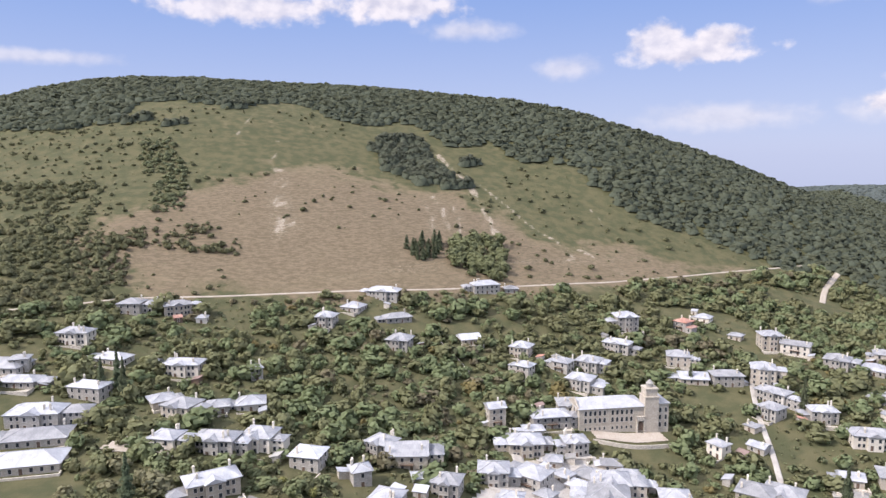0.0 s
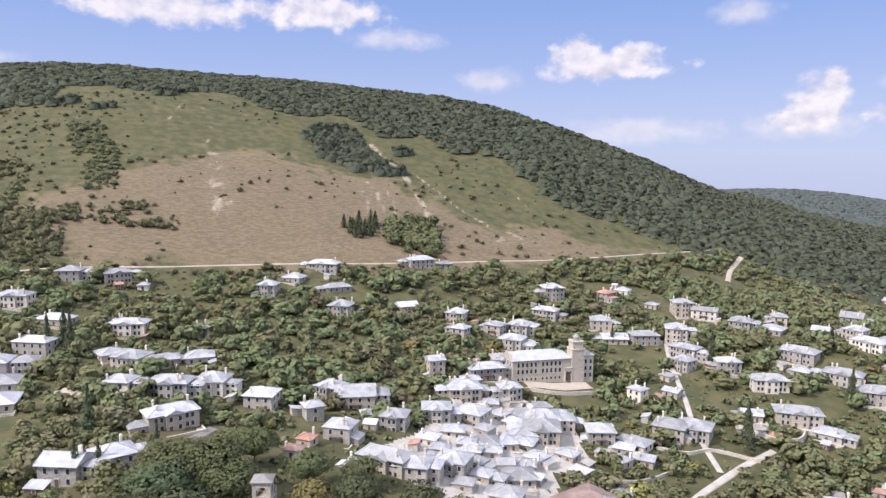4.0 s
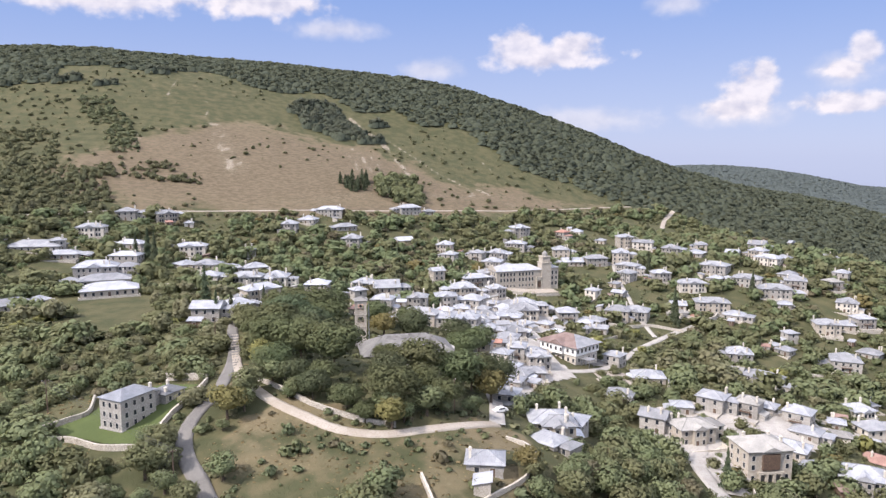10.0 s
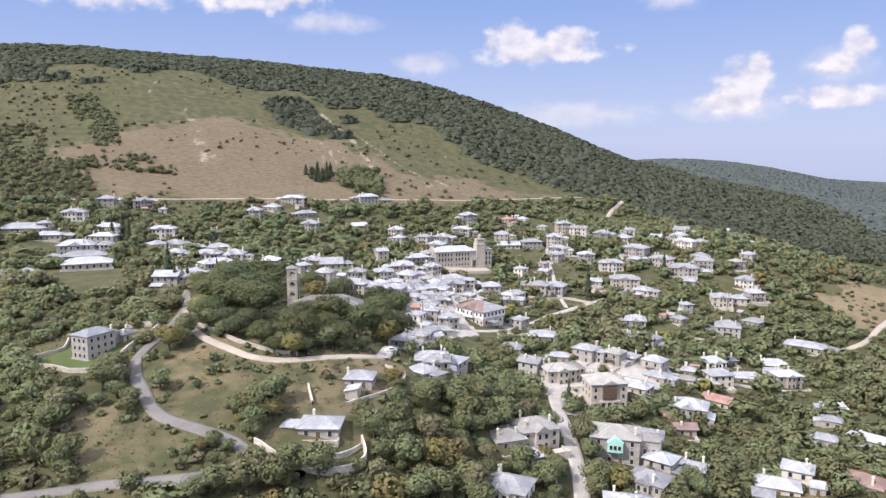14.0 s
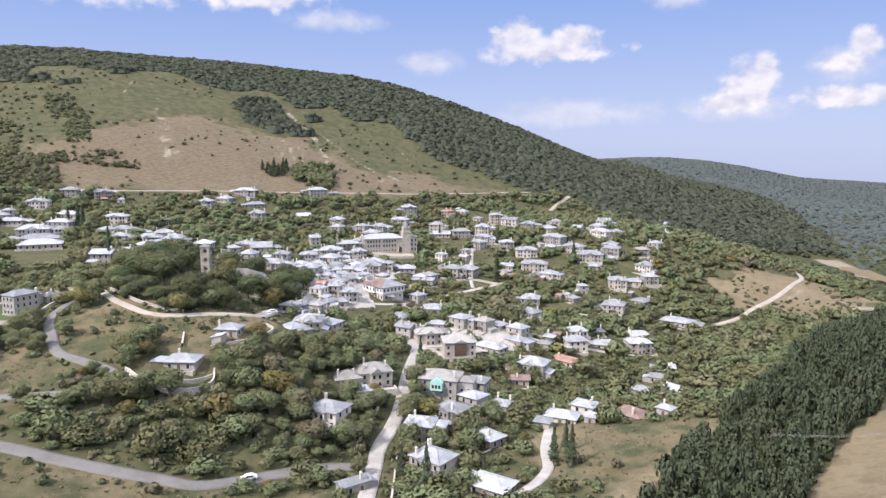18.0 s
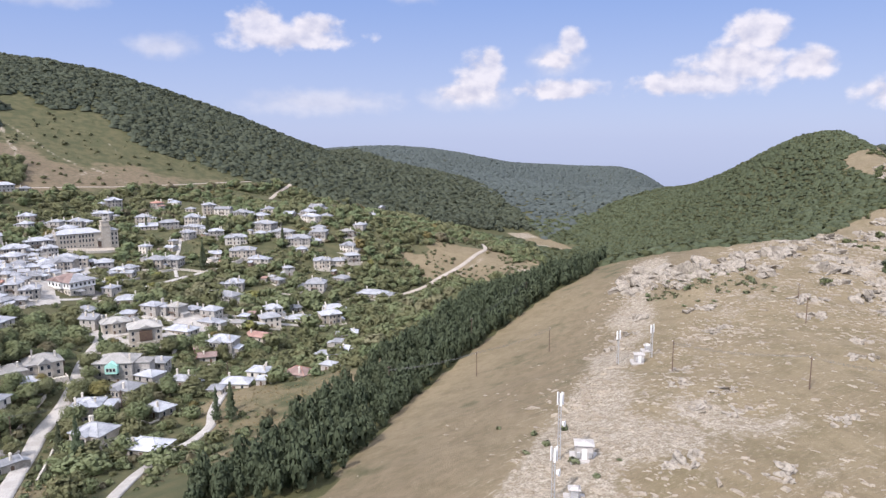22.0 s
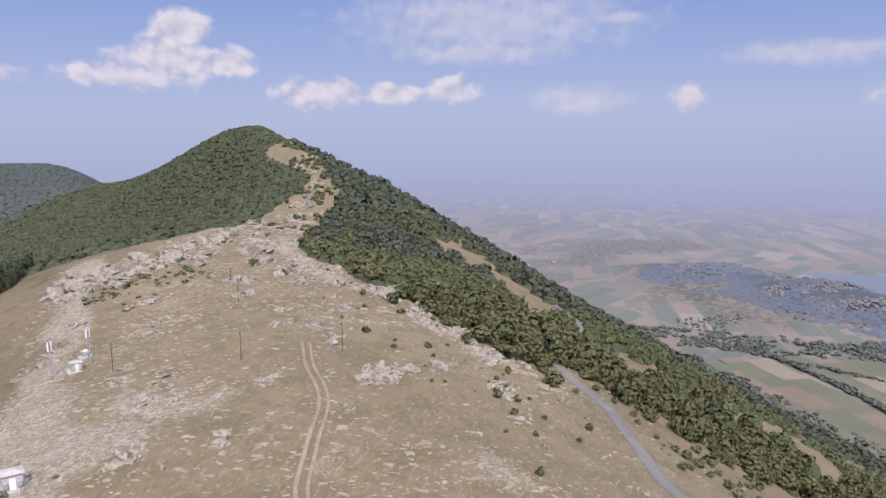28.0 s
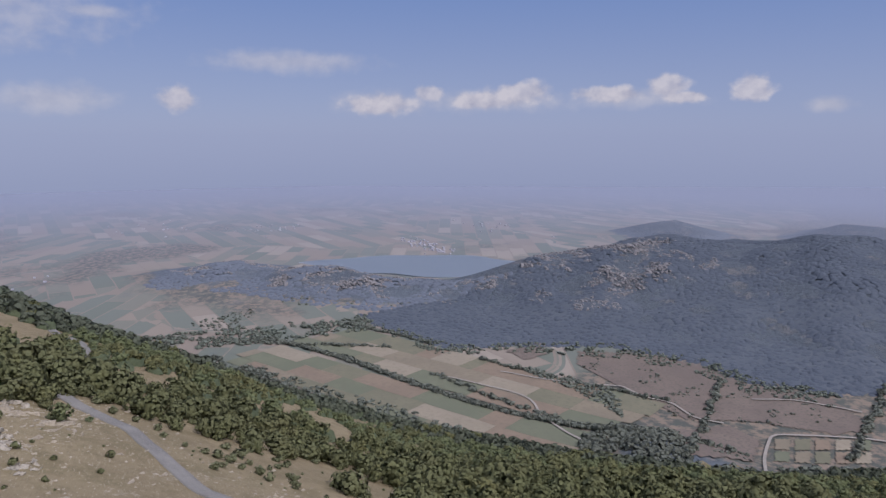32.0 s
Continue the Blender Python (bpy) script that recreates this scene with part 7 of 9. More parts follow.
def sheds():
    rng = random.Random(33)
    spots = [(h[0], h[1], math.hypot(h[2], h[3]) / 2) for h in HOUSES]
    k = 0
    for h in HOUSES[::2]:
        a = rng.uniform(0, 6.28)
        q = math.hypot(h[2], h[3]) / 2 + rng.uniform(2.0, 4.5)
        x, y = h[0] + q * math.cos(a), h[1] + q * math.sin(a)
        if all(math.hypot(x - sx, y - sy) > sr + 1.6 for sx, sy, sr in spots) and not near_ways(np.array([x]), np.array([y]), 2.0)[0]:
            spots.append((x, y, 2.5))
            shed(x, y, rng.uniform(3, 5), rng.uniform(2.6, 3.6), h[5] + rng.choice((0, 90, -90)), rng.choice("mmwmsr"), k)
            k += 1


sheds()


# ---- buildings with a shape of their own ----
def arched_slab(bm, u, z0, w, h, y, depth, slot):
    """An arched slab set a little in front of the wall's face."""
    n = 8
    pts = [(u - w / 2, z0), (u + w / 2, z0)] + [(u + w / 2 * math.cos(math.pi * k / n), z0 + h + w / 2 * math.sin(math.pi * k / n)) for k in range(n + 1)]
    lo = [bm.verts.new((x, y, z)) for x, z in pts]
    hi = [bm.verts.new((x, y + depth, z)) for x, z in pts]
    bm.faces.new(lo).material_index = slot
    bm.faces.new(hi[::-1]).material_index = slot
    for i in range(len(pts)):
        j = (i + 1) % len(pts)
        bm.faces.new((lo[i], hi[i], hi[j], lo[j])).material_index = slot


def base_of(x, y, turn, drop=0.0):
    e_z = height(x, y) - drop
    return Matrix.Translation((x, y, e_z)) @ Matrix.Rotation(radians(turn), 4, "Z")


def school():
    e = new("school_building")
    e.matrix_basis = base_of(74.4, 287.5, 7.8, 0.6)
    bm = bmesh.new()
    box(bm, -19.5, 9, -6.5, 6.5, -5, 10.4)
    for z in (3.9, 7.3, 10.05):
        box(bm, -19.62, 9, -6.62, 6.5, z, z + 0.22)
    part("wall", bm, STONE_WARM, e)
    bm = bmesh.new()
    hip_roof(bm, 29.0, 13, 10.6, 3.0, 0.5)
    part("roof", bm, WHITE_ROOF, e, "pale sheet metal roof").location = (-5.2, 0, 0)
    bm = bmesh.new()
    v = [bm.verts.new(p) for p in ((-20.1, -7.0, 10.5), (-20.1, 7.0, 10.5), (-20.1, 0, 13.9), (-19.5, -7.0, 10.5), (-19.5, 7.0, 10.5), (-19.5, 0, 13.9))]
    for f in ((0, 2, 1), (3, 4, 5), (0, 3, 5, 2), (1, 2, 5, 4), (0, 1, 4, 3)):
        bm.faces.new([v[i] for i in f])
    part("gable", bm, STONE_WARM, e)
    tower = part("tower", tower_mesh(), STONE_WARM, e, "square stone clock tower with a small dome")
    tower.location = (11.6, -4.4, 0)
    bm = bmesh.new()
    prism(bm, disc(1.5, 8), 18.2, 19.6)
    prism(bm, disc(1.75, 8), 19.6, 19.8)
    prism(bm, disc(1.6, 8), 19.8, 21.2, 0.25)
    part("cupola", bm, SLATE_ROOF, tower, "grey domed cupola")
    bm = bmesh.new()
    box(bm, 14.4, 19.5, -6.5, 6.5, -5, 11.2)
    part("side_wing", bm, STONE_WARM, e)
    bm = bmesh.new()
    hip_roof(bm, 5.4, 13, 11.4, 1.4, 0.4)
    part("side_wing_roof", bm, WHITE_ROOF, e).location = (17, 0, 0)
    for row, z in ((0, 1.9), (1, 5.2), (2, 8.3)):
        for k in range(10):
            u = -16.8 + k * 2.05 + (k // 5) * 1.4
            if row == 0:
                pane_window(WINDOW, PANE, e, Matrix.Translation((u, -6.5, z)) @ Matrix.Scale(0.8, 4))
            else:
                pane_window(WINDOW_ARCH, PANE_ARCH, e, Matrix.Translation((u, -6.5, z)))
    for z in (2.0, 5.2, 8.3):
        for u in (15.7, 18.2):
            pane_window(WINDOW_ARCH, PANE_ARCH, e, Matrix.Translation((u, -6.5, z)))
        for v_ in (-3.5, 0, 3.5):
            pane_window(WINDOW_ARCH, PANE_ARCH, e, Matrix.Rotation(radians(-90), 4, "Z") @ Matrix.Translation((v_, -19.5, z)))
            pane_window(WINDOW_ARCH, PANE_ARCH, e, Matrix.Rotation(radians(90), 4, "Z") @ Matrix.Translation((v_, -19.5, z)))
    bm = bmesh.new()
    arched_slab(bm, 7.0, 0.4, 2.0, 2.6, -7.2, 0.3, 0)
    part("entrance_door", bm, WOOD, e, "tall dark arched entrance door")
    bm = bmesh.new()
    box(bm, 5.2, 5.7, -7.6, -6.4, -1, 6.0), box(bm, 8.3, 8.8, -7.6, -6.4, -1, 6.0), box(bm, 5.2, 8.8, -7.6, -6.4, 4.6, 6.4)
    part("portal", bm, RUBBLE, e, "pale stone entrance portal")
    tagged(e, "long beige stone school with arched windows and a corner tower", "school")
    sheet("forecourt", [(60, 280), (76, 280), (91, 283), (93, 276), (78, 272), (62, 273)], DIRT, "bare earth forecourt in front of the school", "yard", 0.3, 0.5)


def tower_mesh():
    bm = bmesh.new()
    box(bm, -3, 3, -3, 3, -5, 14.2)
    box(bm, -3.25, 3.25, -3.25, 3.25, 14.2, 14.7)
    box(bm, -2.5, 2.5, -2.5, 2.5, 14.7, 17.6)
    box(bm, -2.8, 2.8, -2.8, 2.8, 17.6, 18.2)
    return bm


def church():
    e = new("church")
    e.matrix_basis = base_of(-18, 118, 1.0, 0.3)
    bm = bmesh.new()
    box(bm, -13, 11.5, -8, 8, -4, 5.4)
    prism(bm, disc(5.0, 12, 11.5, 0), -4, 5.0)
    part("wall", bm, STONE, e)
    bm = bmesh.new()
    hip_roof(bm, 29, 16, 5.6, 4.6, 0.6, 0.25)
    rng = random.Random(3)
    for k in range(300):
        u, v = rng.uniform(-8.5, 8.5), rng.uniform(0.05, 0.95) * rng.choice((-1, 1))
        m = Matrix.Translation((u, v * 8.4, 5.6 + 4.6 * (1 - abs(v) * 8.4 / 8.6) + 0.02)) @ Matrix.Rotation(math.copysign(math.atan2(4.6, 8.6), -v), 4, "X") @ Matrix.Rotation(rng.uniform(-0.2, 0.2), 4, "Z")
        s = rng.uniform(0.3, 0.6)
        box(bm, -s, s, -s * 0.7, s * 0.7, -0.04, 0.03, m)
    part("roof", bm, OLD_SLAB_ROOF, e, "weathered grey stone slab roof")
    for u in (-9, -4.5, 0, 4.5, 9):
        pane_window(WINDOW_ARCH, PANE_ARCH, e, Matrix.Translation((u, -8, 2.9)))
    for v in (-4, 0, 4):
        pane_window(WINDOW_ARCH, PANE_ARCH, e, Matrix.Rotation(radians(-90), 4, "Z") @ Matrix.Translation((v, -13, 2.9)))
    tagged(e, "old grey stone church with a broad slab roof among trees", "church")
    # bell tower, with open arches on every storey
    t = new("bell_tower")
    t.matrix_basis = base_of(-31.5, 131, -4, 0.2)
    bm = bmesh.new()
    s = 2.0
    box(bm, -s, s, -s, s, -4, 3.4)
    part("shaft", bm, STONE_WARM, t)
    for z in (3.4, 7.7, 12.0):
        for cx in (-s + 0.45, s - 0.45):
            for cy in (-s + 0.45, s - 0.45):
                bm = bmesh.new()
                box(bm, cx - 0.45, cx + 0.45, cy - 0.45, cy + 0.45, z, z + 3.7)
                part("pillar", bm, STONE_WARM, t)
        bm = bmesh.new()
        box(bm, -s - 0.12, s + 0.12, -s - 0.12, s + 0.12, z + 3.7, z + 4.05)
        part("cornice", bm, STONE_WARM, t)
        bm = bmesh.new()
        box(bm, -s, s, -s, s, z + 4.05, z + 4.3)
        part("storey_floor", bm, STONE_WARM, t)
        for turn in (0, 90, 180, 270):
            r = Matrix.Rotation(radians(turn), 4, "Z")
            bm = bmesh.new()
            box(bm, -s + 0.9, s - 0.9, -s + 0.02, -s + 0.5, z + 3.0, z + 3.7, r)
            for k in (-1, 1):
                box(bm, k * 0.95 - 0.15, k * 0.95 + 0.15, -s + 0.03, -s + 0.45, z + 2.5, z + 3.0, r)
            part("arch", bm, STONE_WARM, t)
            bm = bmesh.new()
            box(bm, -s + 0.9, s - 0.9, -s + 0.02, -s + 0.5, z, z + 0.9, r)
            part("parapet", bm, STONE_WARM, t)
    bm = bmesh.new()
    prism(bm, [(-2.4, -2.4), (2.4, -2.4), (2.4, 2.4), (-2.4, 2.4)], 16.25, 17.3, 0.12)
    part("roof", bm, SLATE_ROOF, t, "low slab cap")
    for z in (9.9, 14.2):
        bm = bmesh.new()
        prism(bm, disc(0.5, 10), z - 0.5, z + 0.25, 0.55)
        tube(bm, (0, 0, z + 0.2), (0, 0, z + 1.5), 0.06, 0.06)
        part("bell", bm, DARK_PAINT, t, "dark bronze bell")
    for k in (0.5, 1.0, 1.5):
        bm = bmesh.new()
        tube(bm, (2.4 + k * 0.3, 0.5, -2), (2.4 + k * 0.3, 0.5, 14.5), 0.06, 0.06)
        part("scaffold_pole", bm, GALVANISED, t)
    tagged(t, "slender square stone bell tower with three tiers of arches", "bell tower")


def hotel():
    e = new("inn")
    e.matrix_basis = base_of(58, 168.5, -60, 0.8)
    bm = bmesh.new()
    box(bm, -9, 9, -7, 7, -4, 4.0)
    part("ground_floor_wall", bm, RUBBLE, e, "pale stone ground floor")
    bm = bmesh.new()
    box(bm, -9.5, 9.5, -7.5, 7.5, 4.0, 7.4)
    box(bm, -3.2, 3.2, -8.6, -7.4, 4.0, 7.9)
    part("upper_floor_wall", bm, WHITE_PAINT, e, "jettied white upper floor")
    bm = bmesh.new()
    hip_roof(bm, 20, 15.4, 7.6, 3.3, 0.7)
    b0, zz = 3.9, 7.7
    f = [bm.verts.new(p) for p in ((-b0, -9.2, zz), (b0, -9.2, zz), (0, -9.2, zz + 2.1), (-b0, 0, zz), (b0, 0, zz), (0, 0, zz + 2.1))]
    for face in ((0, 1, 2), (1, 4, 5, 2), (0, 2, 5, 3)):
        bm.faces.new([f[i] for i in face])
    roof = part("roof", bm, RED_ROOF, e, "faded red tiled hipped roof")
    bm = bmesh.new()
    for v, a in (((10.75, -8.45), 0), ):
        q = [bm.verts.new(p) for p in ((10.78, -8.5, 7.66), (10.78, 8.5, 7.66), (2.35, 0, 10.98))]
        bm.faces.new(q)
        q2 = [bm.verts.new(p) for p in ((10.7, 8.48, 7.66), (4, 8.48, 7.66), (2.3, 0.3, 10.95))]
        bm.faces.new(q2)
    part("roof_sheeting", bm, METAL_ROOF, roof, "blue-grey sheet metal covering the end of the roof")
    for k in range(7):
        u = -8 + k * 2.65
        if abs(u) > 3.4:
            pane_window(WINDOW, PANE, e, Matrix.Translation((u, -7.5, 5.8)))
        else:
            pane_window(WINDOW, PANE, e, Matrix.Translation((u, -8.6, 5.9)))
        pane_window(WINDOW, PANE, e, Matrix.Translation((u, -7.0, 2.0)))
    for k in range(6):
        for side in (-90, 90):
            pane_window(WINDOW, PANE, e, Matrix.Rotation(radians(side), 4, "Z") @ Matrix.Translation((-6.2 + k * 2.5, -9.5, 5.8)))
    for k in range(4):
        pane_window(WINDOW, PANE, e, Matrix.Rotation(radians(90), 4, "Z") @ Matrix.Translation((-4.8 + k * 3.2, -9.0, 2.0)))
    shared("door", DOOR, e, Matrix.Translation((0, -7.0, 0.1)) @ Matrix.Scale(1.2, 4))
    bm = bmesh.new()
    hip_roof(bm, 4.5, 3.5, 3.0, 0.7, 0.3)
    for x in (-2, 2):
        for y in (-1.5, 1.5):
            tube(bm, (x, y, -2.5), (x, y, 3), 0.1, 0.1)
    part("porch", bm, METAL_ROOF, e, "small sheet metal porch on posts").matrix_basis = Matrix.Translation((12, -3, 0))
    tagged(e, "large white inn with a red and blue-grey hipped roof", "inn")


def arch_house():
    e = new("mansion")
    e.matrix_basis = base_of(81, 73, -4, 0.8)
    bm = bmesh.new()
    w, d, top = 13.5, 11, 9.6
    box(bm, -w / 2, w / 2, -d / 2, d / 2, -4, top)
    box(bm, -w / 2 - 0.1, w / 2 + 0.1, -d / 2 - 0.1, d / 2 + 0.1, top - 0.4, top - 0.1)
    for k in (-1, 0, 1):
        for s in (-1, 1):
            box(bm, k * 2.3 + s * 0.98 - 0.18, k * 2.3 + s * 0.98 + 0.18, -d / 2 - 0.8, -d / 2, -2, 2.9)
    box(bm, -3.9, 3.9, -d / 2 - 0.8, -d / 2, 2.9, 3.6)
    part("wall", bm, STONE_WARM, e)
    # dark slabs on the wall stand for the shade inside the arches
    bm = bmesh.new()
    for k in (-1, 0, 1):
        arched_slab(bm, k * 2.3, 0.1, 1.5, 1.7, -d / 2 - 0.06, 0.1, 0)
    part("arcade_shade", bm, DARK_PAINT, e, "three dark slabs that stand for shaded arches")
    bm = bmesh.new()
    box(bm, -2.6, 2.6, -d / 2 - 0.7, -d / 2, 4.1, 8.7)
    loggia = part("loggia", bm, WOOD, e, "dark brown timber loggia in the upper front")
    for k in range(9):
        bm = bmesh.new()
        box(bm, -2.5 + k * 0.61, -2.38 + k * 0.61, -d / 2 - 0.78, -d / 2 - 0.7, 4.2, 8.5)
        part("slat", bm, WOOD, loggia)
    bm = bmesh.new()
    hip_roof(bm, w, d, top + 0.16, 2.6, 0.6, 0.2)
    f = [bm.verts.new(p) for p in ((-3.1, -d / 2 - 1.1, top + 0.1), (3.1, -d / 2 - 1.1, top + 0.1), (0, -d / 2 - 1.1, top + 1.5), (-3.1, 0, top + 0.1), (3.1, 0, top + 0.1), (0, 0, top + 1.5))]
    for face in ((0, 1, 2), (1, 4, 5, 2), (0, 2, 5, 3)):
        bm.faces.new([f[i] for i in face])
    part("roof", bm, SLATE_ROOF, e, "grey stone slab roof")
    for u in (-5.2, 5.2):
        for z in (1.7, 4.9, 7.6):
            pane_window(WINDOW, PANE, e, Matrix.Translation((u, -d / 2, z)))
    for v in (-3.4, 0, 3.4):
        for z in (1.7, 4.9, 7.6):
            for side in (-90, 90):
                pane_window(WINDOW, PANE, e, Matrix.Rotation(radians(side), 4, "Z") @ Matrix.Translation((v, -w / 2, z)))
    for u, v in ((-4, 2.5), (3.5, 2), (5, -2)):
        shared("chimney", CHIMNEY, e, Matrix.Translation((u, v, top + 1.2)))
    tagged(e, "tall stone mansion with a timber loggia over three arches", "house")


def villa():
    e = new("villa")
    e.matrix_basis = base_of(-92.5, 74.0, -36, 0.5) @ Matrix.Scale(0.86, 4)
    bm = bmesh.new()
    box(bm, -4.2, 4.2, -6, 6, -4, 8.6)
    box(bm, -4.5, 4.5, -6.3, 6.3, -4, 0.15)
    part("wall", bm, STONE, e)
    bm = bmesh.new()
    box(bm, -2.4, 4.4, 9.5, 17, -4, 5.6)
    box(bm, -3.0, 2.0, 5.9, 9.6, -4, 7.0)
    part("rear_wing_wall", bm, STONE, e)
    bm = bmesh.new()
    hip_roof(bm, 8.4, 12, 8.8, 1.9, 0.5)
    part("roof", bm, DARK_ROOF, e, "slate-grey sheet metal hipped roof")
    bm = bmesh.new()
    hip_roof(bm, 6.8, 7.5, 5.8, 1.6, 0.5)
    part("rear_wing_roof", bm, DARK_ROOF, e).location = (1.0, 13.25, 0)
    bm = bmesh.new()
    hip_roof(bm, 5.0, 3.7, 7.2, 1.0, 0.3)
    part("link_roof", bm, DARK_ROOF, e).location = (-0.5, 7.75, 0)
    for z in (1.4, 4.2, 7.0):
        for u in (-2.4, 0, 2.4):
            pane_window(WINDOW, PANE, e, Matrix.Translation((u, -6, z)))
        for v in (-4.2, -1.4, 1.4, 4.2):
            pane_window(WINDOW, PANE, e, Matrix.Rotation(radians(90), 4, "Z") @ Matrix.Translation((v, -4.2, z)))
            pane_window(WINDOW, PANE, e, Matrix.Rotation(radians(-90), 4, "Z") @ Matrix.Translation((v, -4.2, z)))
    for v in (11.2, 14.8):
        for z in (1.4, 4.2):
            pane_window(WINDOW, PANE, e, Matrix.Rotation(radians(90), 4, "Z") @ Matrix.Translation((v, -4.4, z)))
    for u, v, z in ((3.2, 5.2, 9.0), (3.4, 10.6, 6.0), (-1, 15.5, 6.2)):
        shared("chimney", CHIMNEY, e, Matrix.Translation((u, v, z)))
    tagged(e, "grey stone villa with blue-grey hipped roofs in a walled lawn", "villa")
    sheet("lawn", LAWN_RING, LAWN, "mown green lawn round the villa", "lawn", 0.25, 0.6)


def sheet(name, ring, mat, label, category, lift=0.25, step=1.5):
    """A patch of ground cover that follows the land inside a ring of corners."""
    p = np.array(ring, float)
    gx, gy = np.meshgrid(np.arange(p[:, 0].min(), p[:, 0].max(), step), np.arange(p[:, 1].min(), p[:, 1].max(), step))
    keep = inside(gx, gy, ring)
    idx = -np.ones(gx.shape, int)
    idx[keep] = np.arange(keep.sum())
    v = np.stack([gx[keep], gy[keep], ground(gx[keep], gy[keep]) + lift], 1)
    q = np.stack([idx[:-1, :-1], idx[:-1, 1:], idx[1:, 1:], idx[1:, :-1]], -1).reshape(-1, 4)
    q = q[(q >= 0).all(1)]
    tagged(new(name, mesh_from(name, v, q, [mat], None, True)), label, category, kind="structure")


school(), church(), hotel(), arch_house(), villa()


# ---- garden and terrace walls ----
def stone_fence(points, high, thick, mat, label, deep=1.0):
    """A dry-stone wall along a line, its top following the ground, with coping stones as parts."""
    pts = resampled(points, 1.6)
    d = np.gradient(pts, axis=0)
    d /= np.hypot(d[:, 0], d[:, 1])[:, None]
    side = np.stack([-d[:, 1], d[:, 0]], 1) * thick / 2
    z = ground(pts[:, 0], pts[:, 1])
    z = np.convolve(np.pad(z, 2, "edge"), np.ones(5) / 5, "valid")
    wob = (lattice_noise(pts[:, 0] * 3, pts[:, 1] * 3, 4, 91) - 0.5) * 0.18
    rows_ = [np.column_stack([pts + side, z - deep]), np.column_stack([pts + side * 0.9, z + high + wob]), np.column_stack([pts - side * 0.9, z + high + wob]), np.column_stack([pts - side, z - deep])]
    V = np.stack(rows_, 1)
    n = len(pts)
    i, j = np.meshgrid(np.arange(3), np.arange(n - 1))
    a = (j * 4 + i).ravel()
    me = mesh_from("stone_wall", V.reshape(-1, 3), np.stack([a, a + 4, a + 5, a + 1], 1), [mat])
    tagged(new("stone_wall", me), label, "wall", "garden walls")


for pts_, hi_, la_ in (
    ([(-114, 74), (-111, 70), (-104, 67.5), (-96, 61.5), (-87, 58.5)], 1.4, "pale stone wall below the villa lawn"),
    ([(-86, 58), (-84, 65), (-82, 72), (-80, 76), (-77, 84), (-76, 89)], 1.4, "stepped stone wall between the villa and the road"),
    ([(-76, 90), (-80, 93), (-88, 97)], 2.0, "high pale stone wall behind the villa"),
    ([(-114, 75), (-109, 78), (-104, 81), (-105, 91)], 1.4, "stone wall along the upper edge of the lawn"),
    ([(-62, 82), (-54, 71.5), (-48, 64), (-41, 58.5), (-35, 55), (-29, 53)], 1.2, "low pale rubble wall under the church trees"),
    ([(-39, 7), (-31, -1), (-20, -3), (-13, 2), (-13, 10)], 2.2, "curved pale stone terrace wall below a house"),
    ([(-27, 4), (-19, 3), (-13, 8)], 1.2, "stone terrace wall round a small yard"),
    ([(-2, 54), (3, 51), (3, 47), (-2, 37), (-8, 31), (-16, 25)], 1.0, "low curving garden wall of pale stone"),
    ([(-26, 34), (-25, 24)], 1.3, "ruined pale stone wall"),
    ([(143, 242), (153, 233), (163, 232), (170, 238)], 3.0, "tall pale retaining wall below a terrace"),
    ([(101, 226), (112, 223), (124, 226), (140, 220)], 1.4, "stone wall round a terrace"),
    ([(68, 56), (71, 62), (72, 68)], 1.8, "curving stone wall beside the street"), ([(90, 60), (93, 66), (94, 74)], 1.8, "curving stone wall beside a mansion"),
    ([(36, -58), (39, -40), (42, -22), (45, -8)], 1.5, "stone wall along the main street"), ([(29, -20), (34, -4), (40, 12)], 1.4, "stone wall along the edge of the street"),
    ([(98, 106), (116, 106), (136, 105)], 1.2, "stone wall beside a lane"), ([(60, 270), (76, 268), (96, 272)], 1.6, "stone wall below the school yard"),
    ([(196, 158), (208, 152), (222, 158)], 1.2, "stone garden wall"), ([(170, 176), (184, 172), (196, 178)], 1.2, "stone garden wall"),
    ([(-2, 350), (6, 336), (12, 322)], 1.2, "straight stone wall climbing between gardens"), ([(66, 196), (84, 200), (98, 208)], 1.2, "stone wall beside the parking place"),
):
    stone_fence(pts_, hi_, 0.55, RUBBLE, la_)
sheet("parking_place", [(60, 160), (74, 158), (84, 178), (86, 192), (78, 200), (68, 186)], ASPHALT, "grey asphalt parking place beside the inn", "yard", 0.3)
sheet("square", [(58, 56), (70, 56), (76, 64), (74, 84), (64, 80)], COBBLE, "pale paved square before the mansion", "yard", 0.36)
sheet("market_paving", MARKET, COBBLE, "pale worn paving between the close-set market houses", "yard", 0.2)
sheet("street_paving", LOW_STREET, COBBLE, "pale stone paving between houses of the lower quarter", "yard", 0.2)
sheet("bare_yard", [(-118, 222), (-96, 220), (-92, 232), (-108, 238)], DIRT, "bare earth building plot", "yard", 0.25)
sheet("stone_terrace", [(58, 140), (74, 138), (84, 146), (76, 156), (62, 154)], DIRT, "bare earth plot above the street", "yard", 0.25)


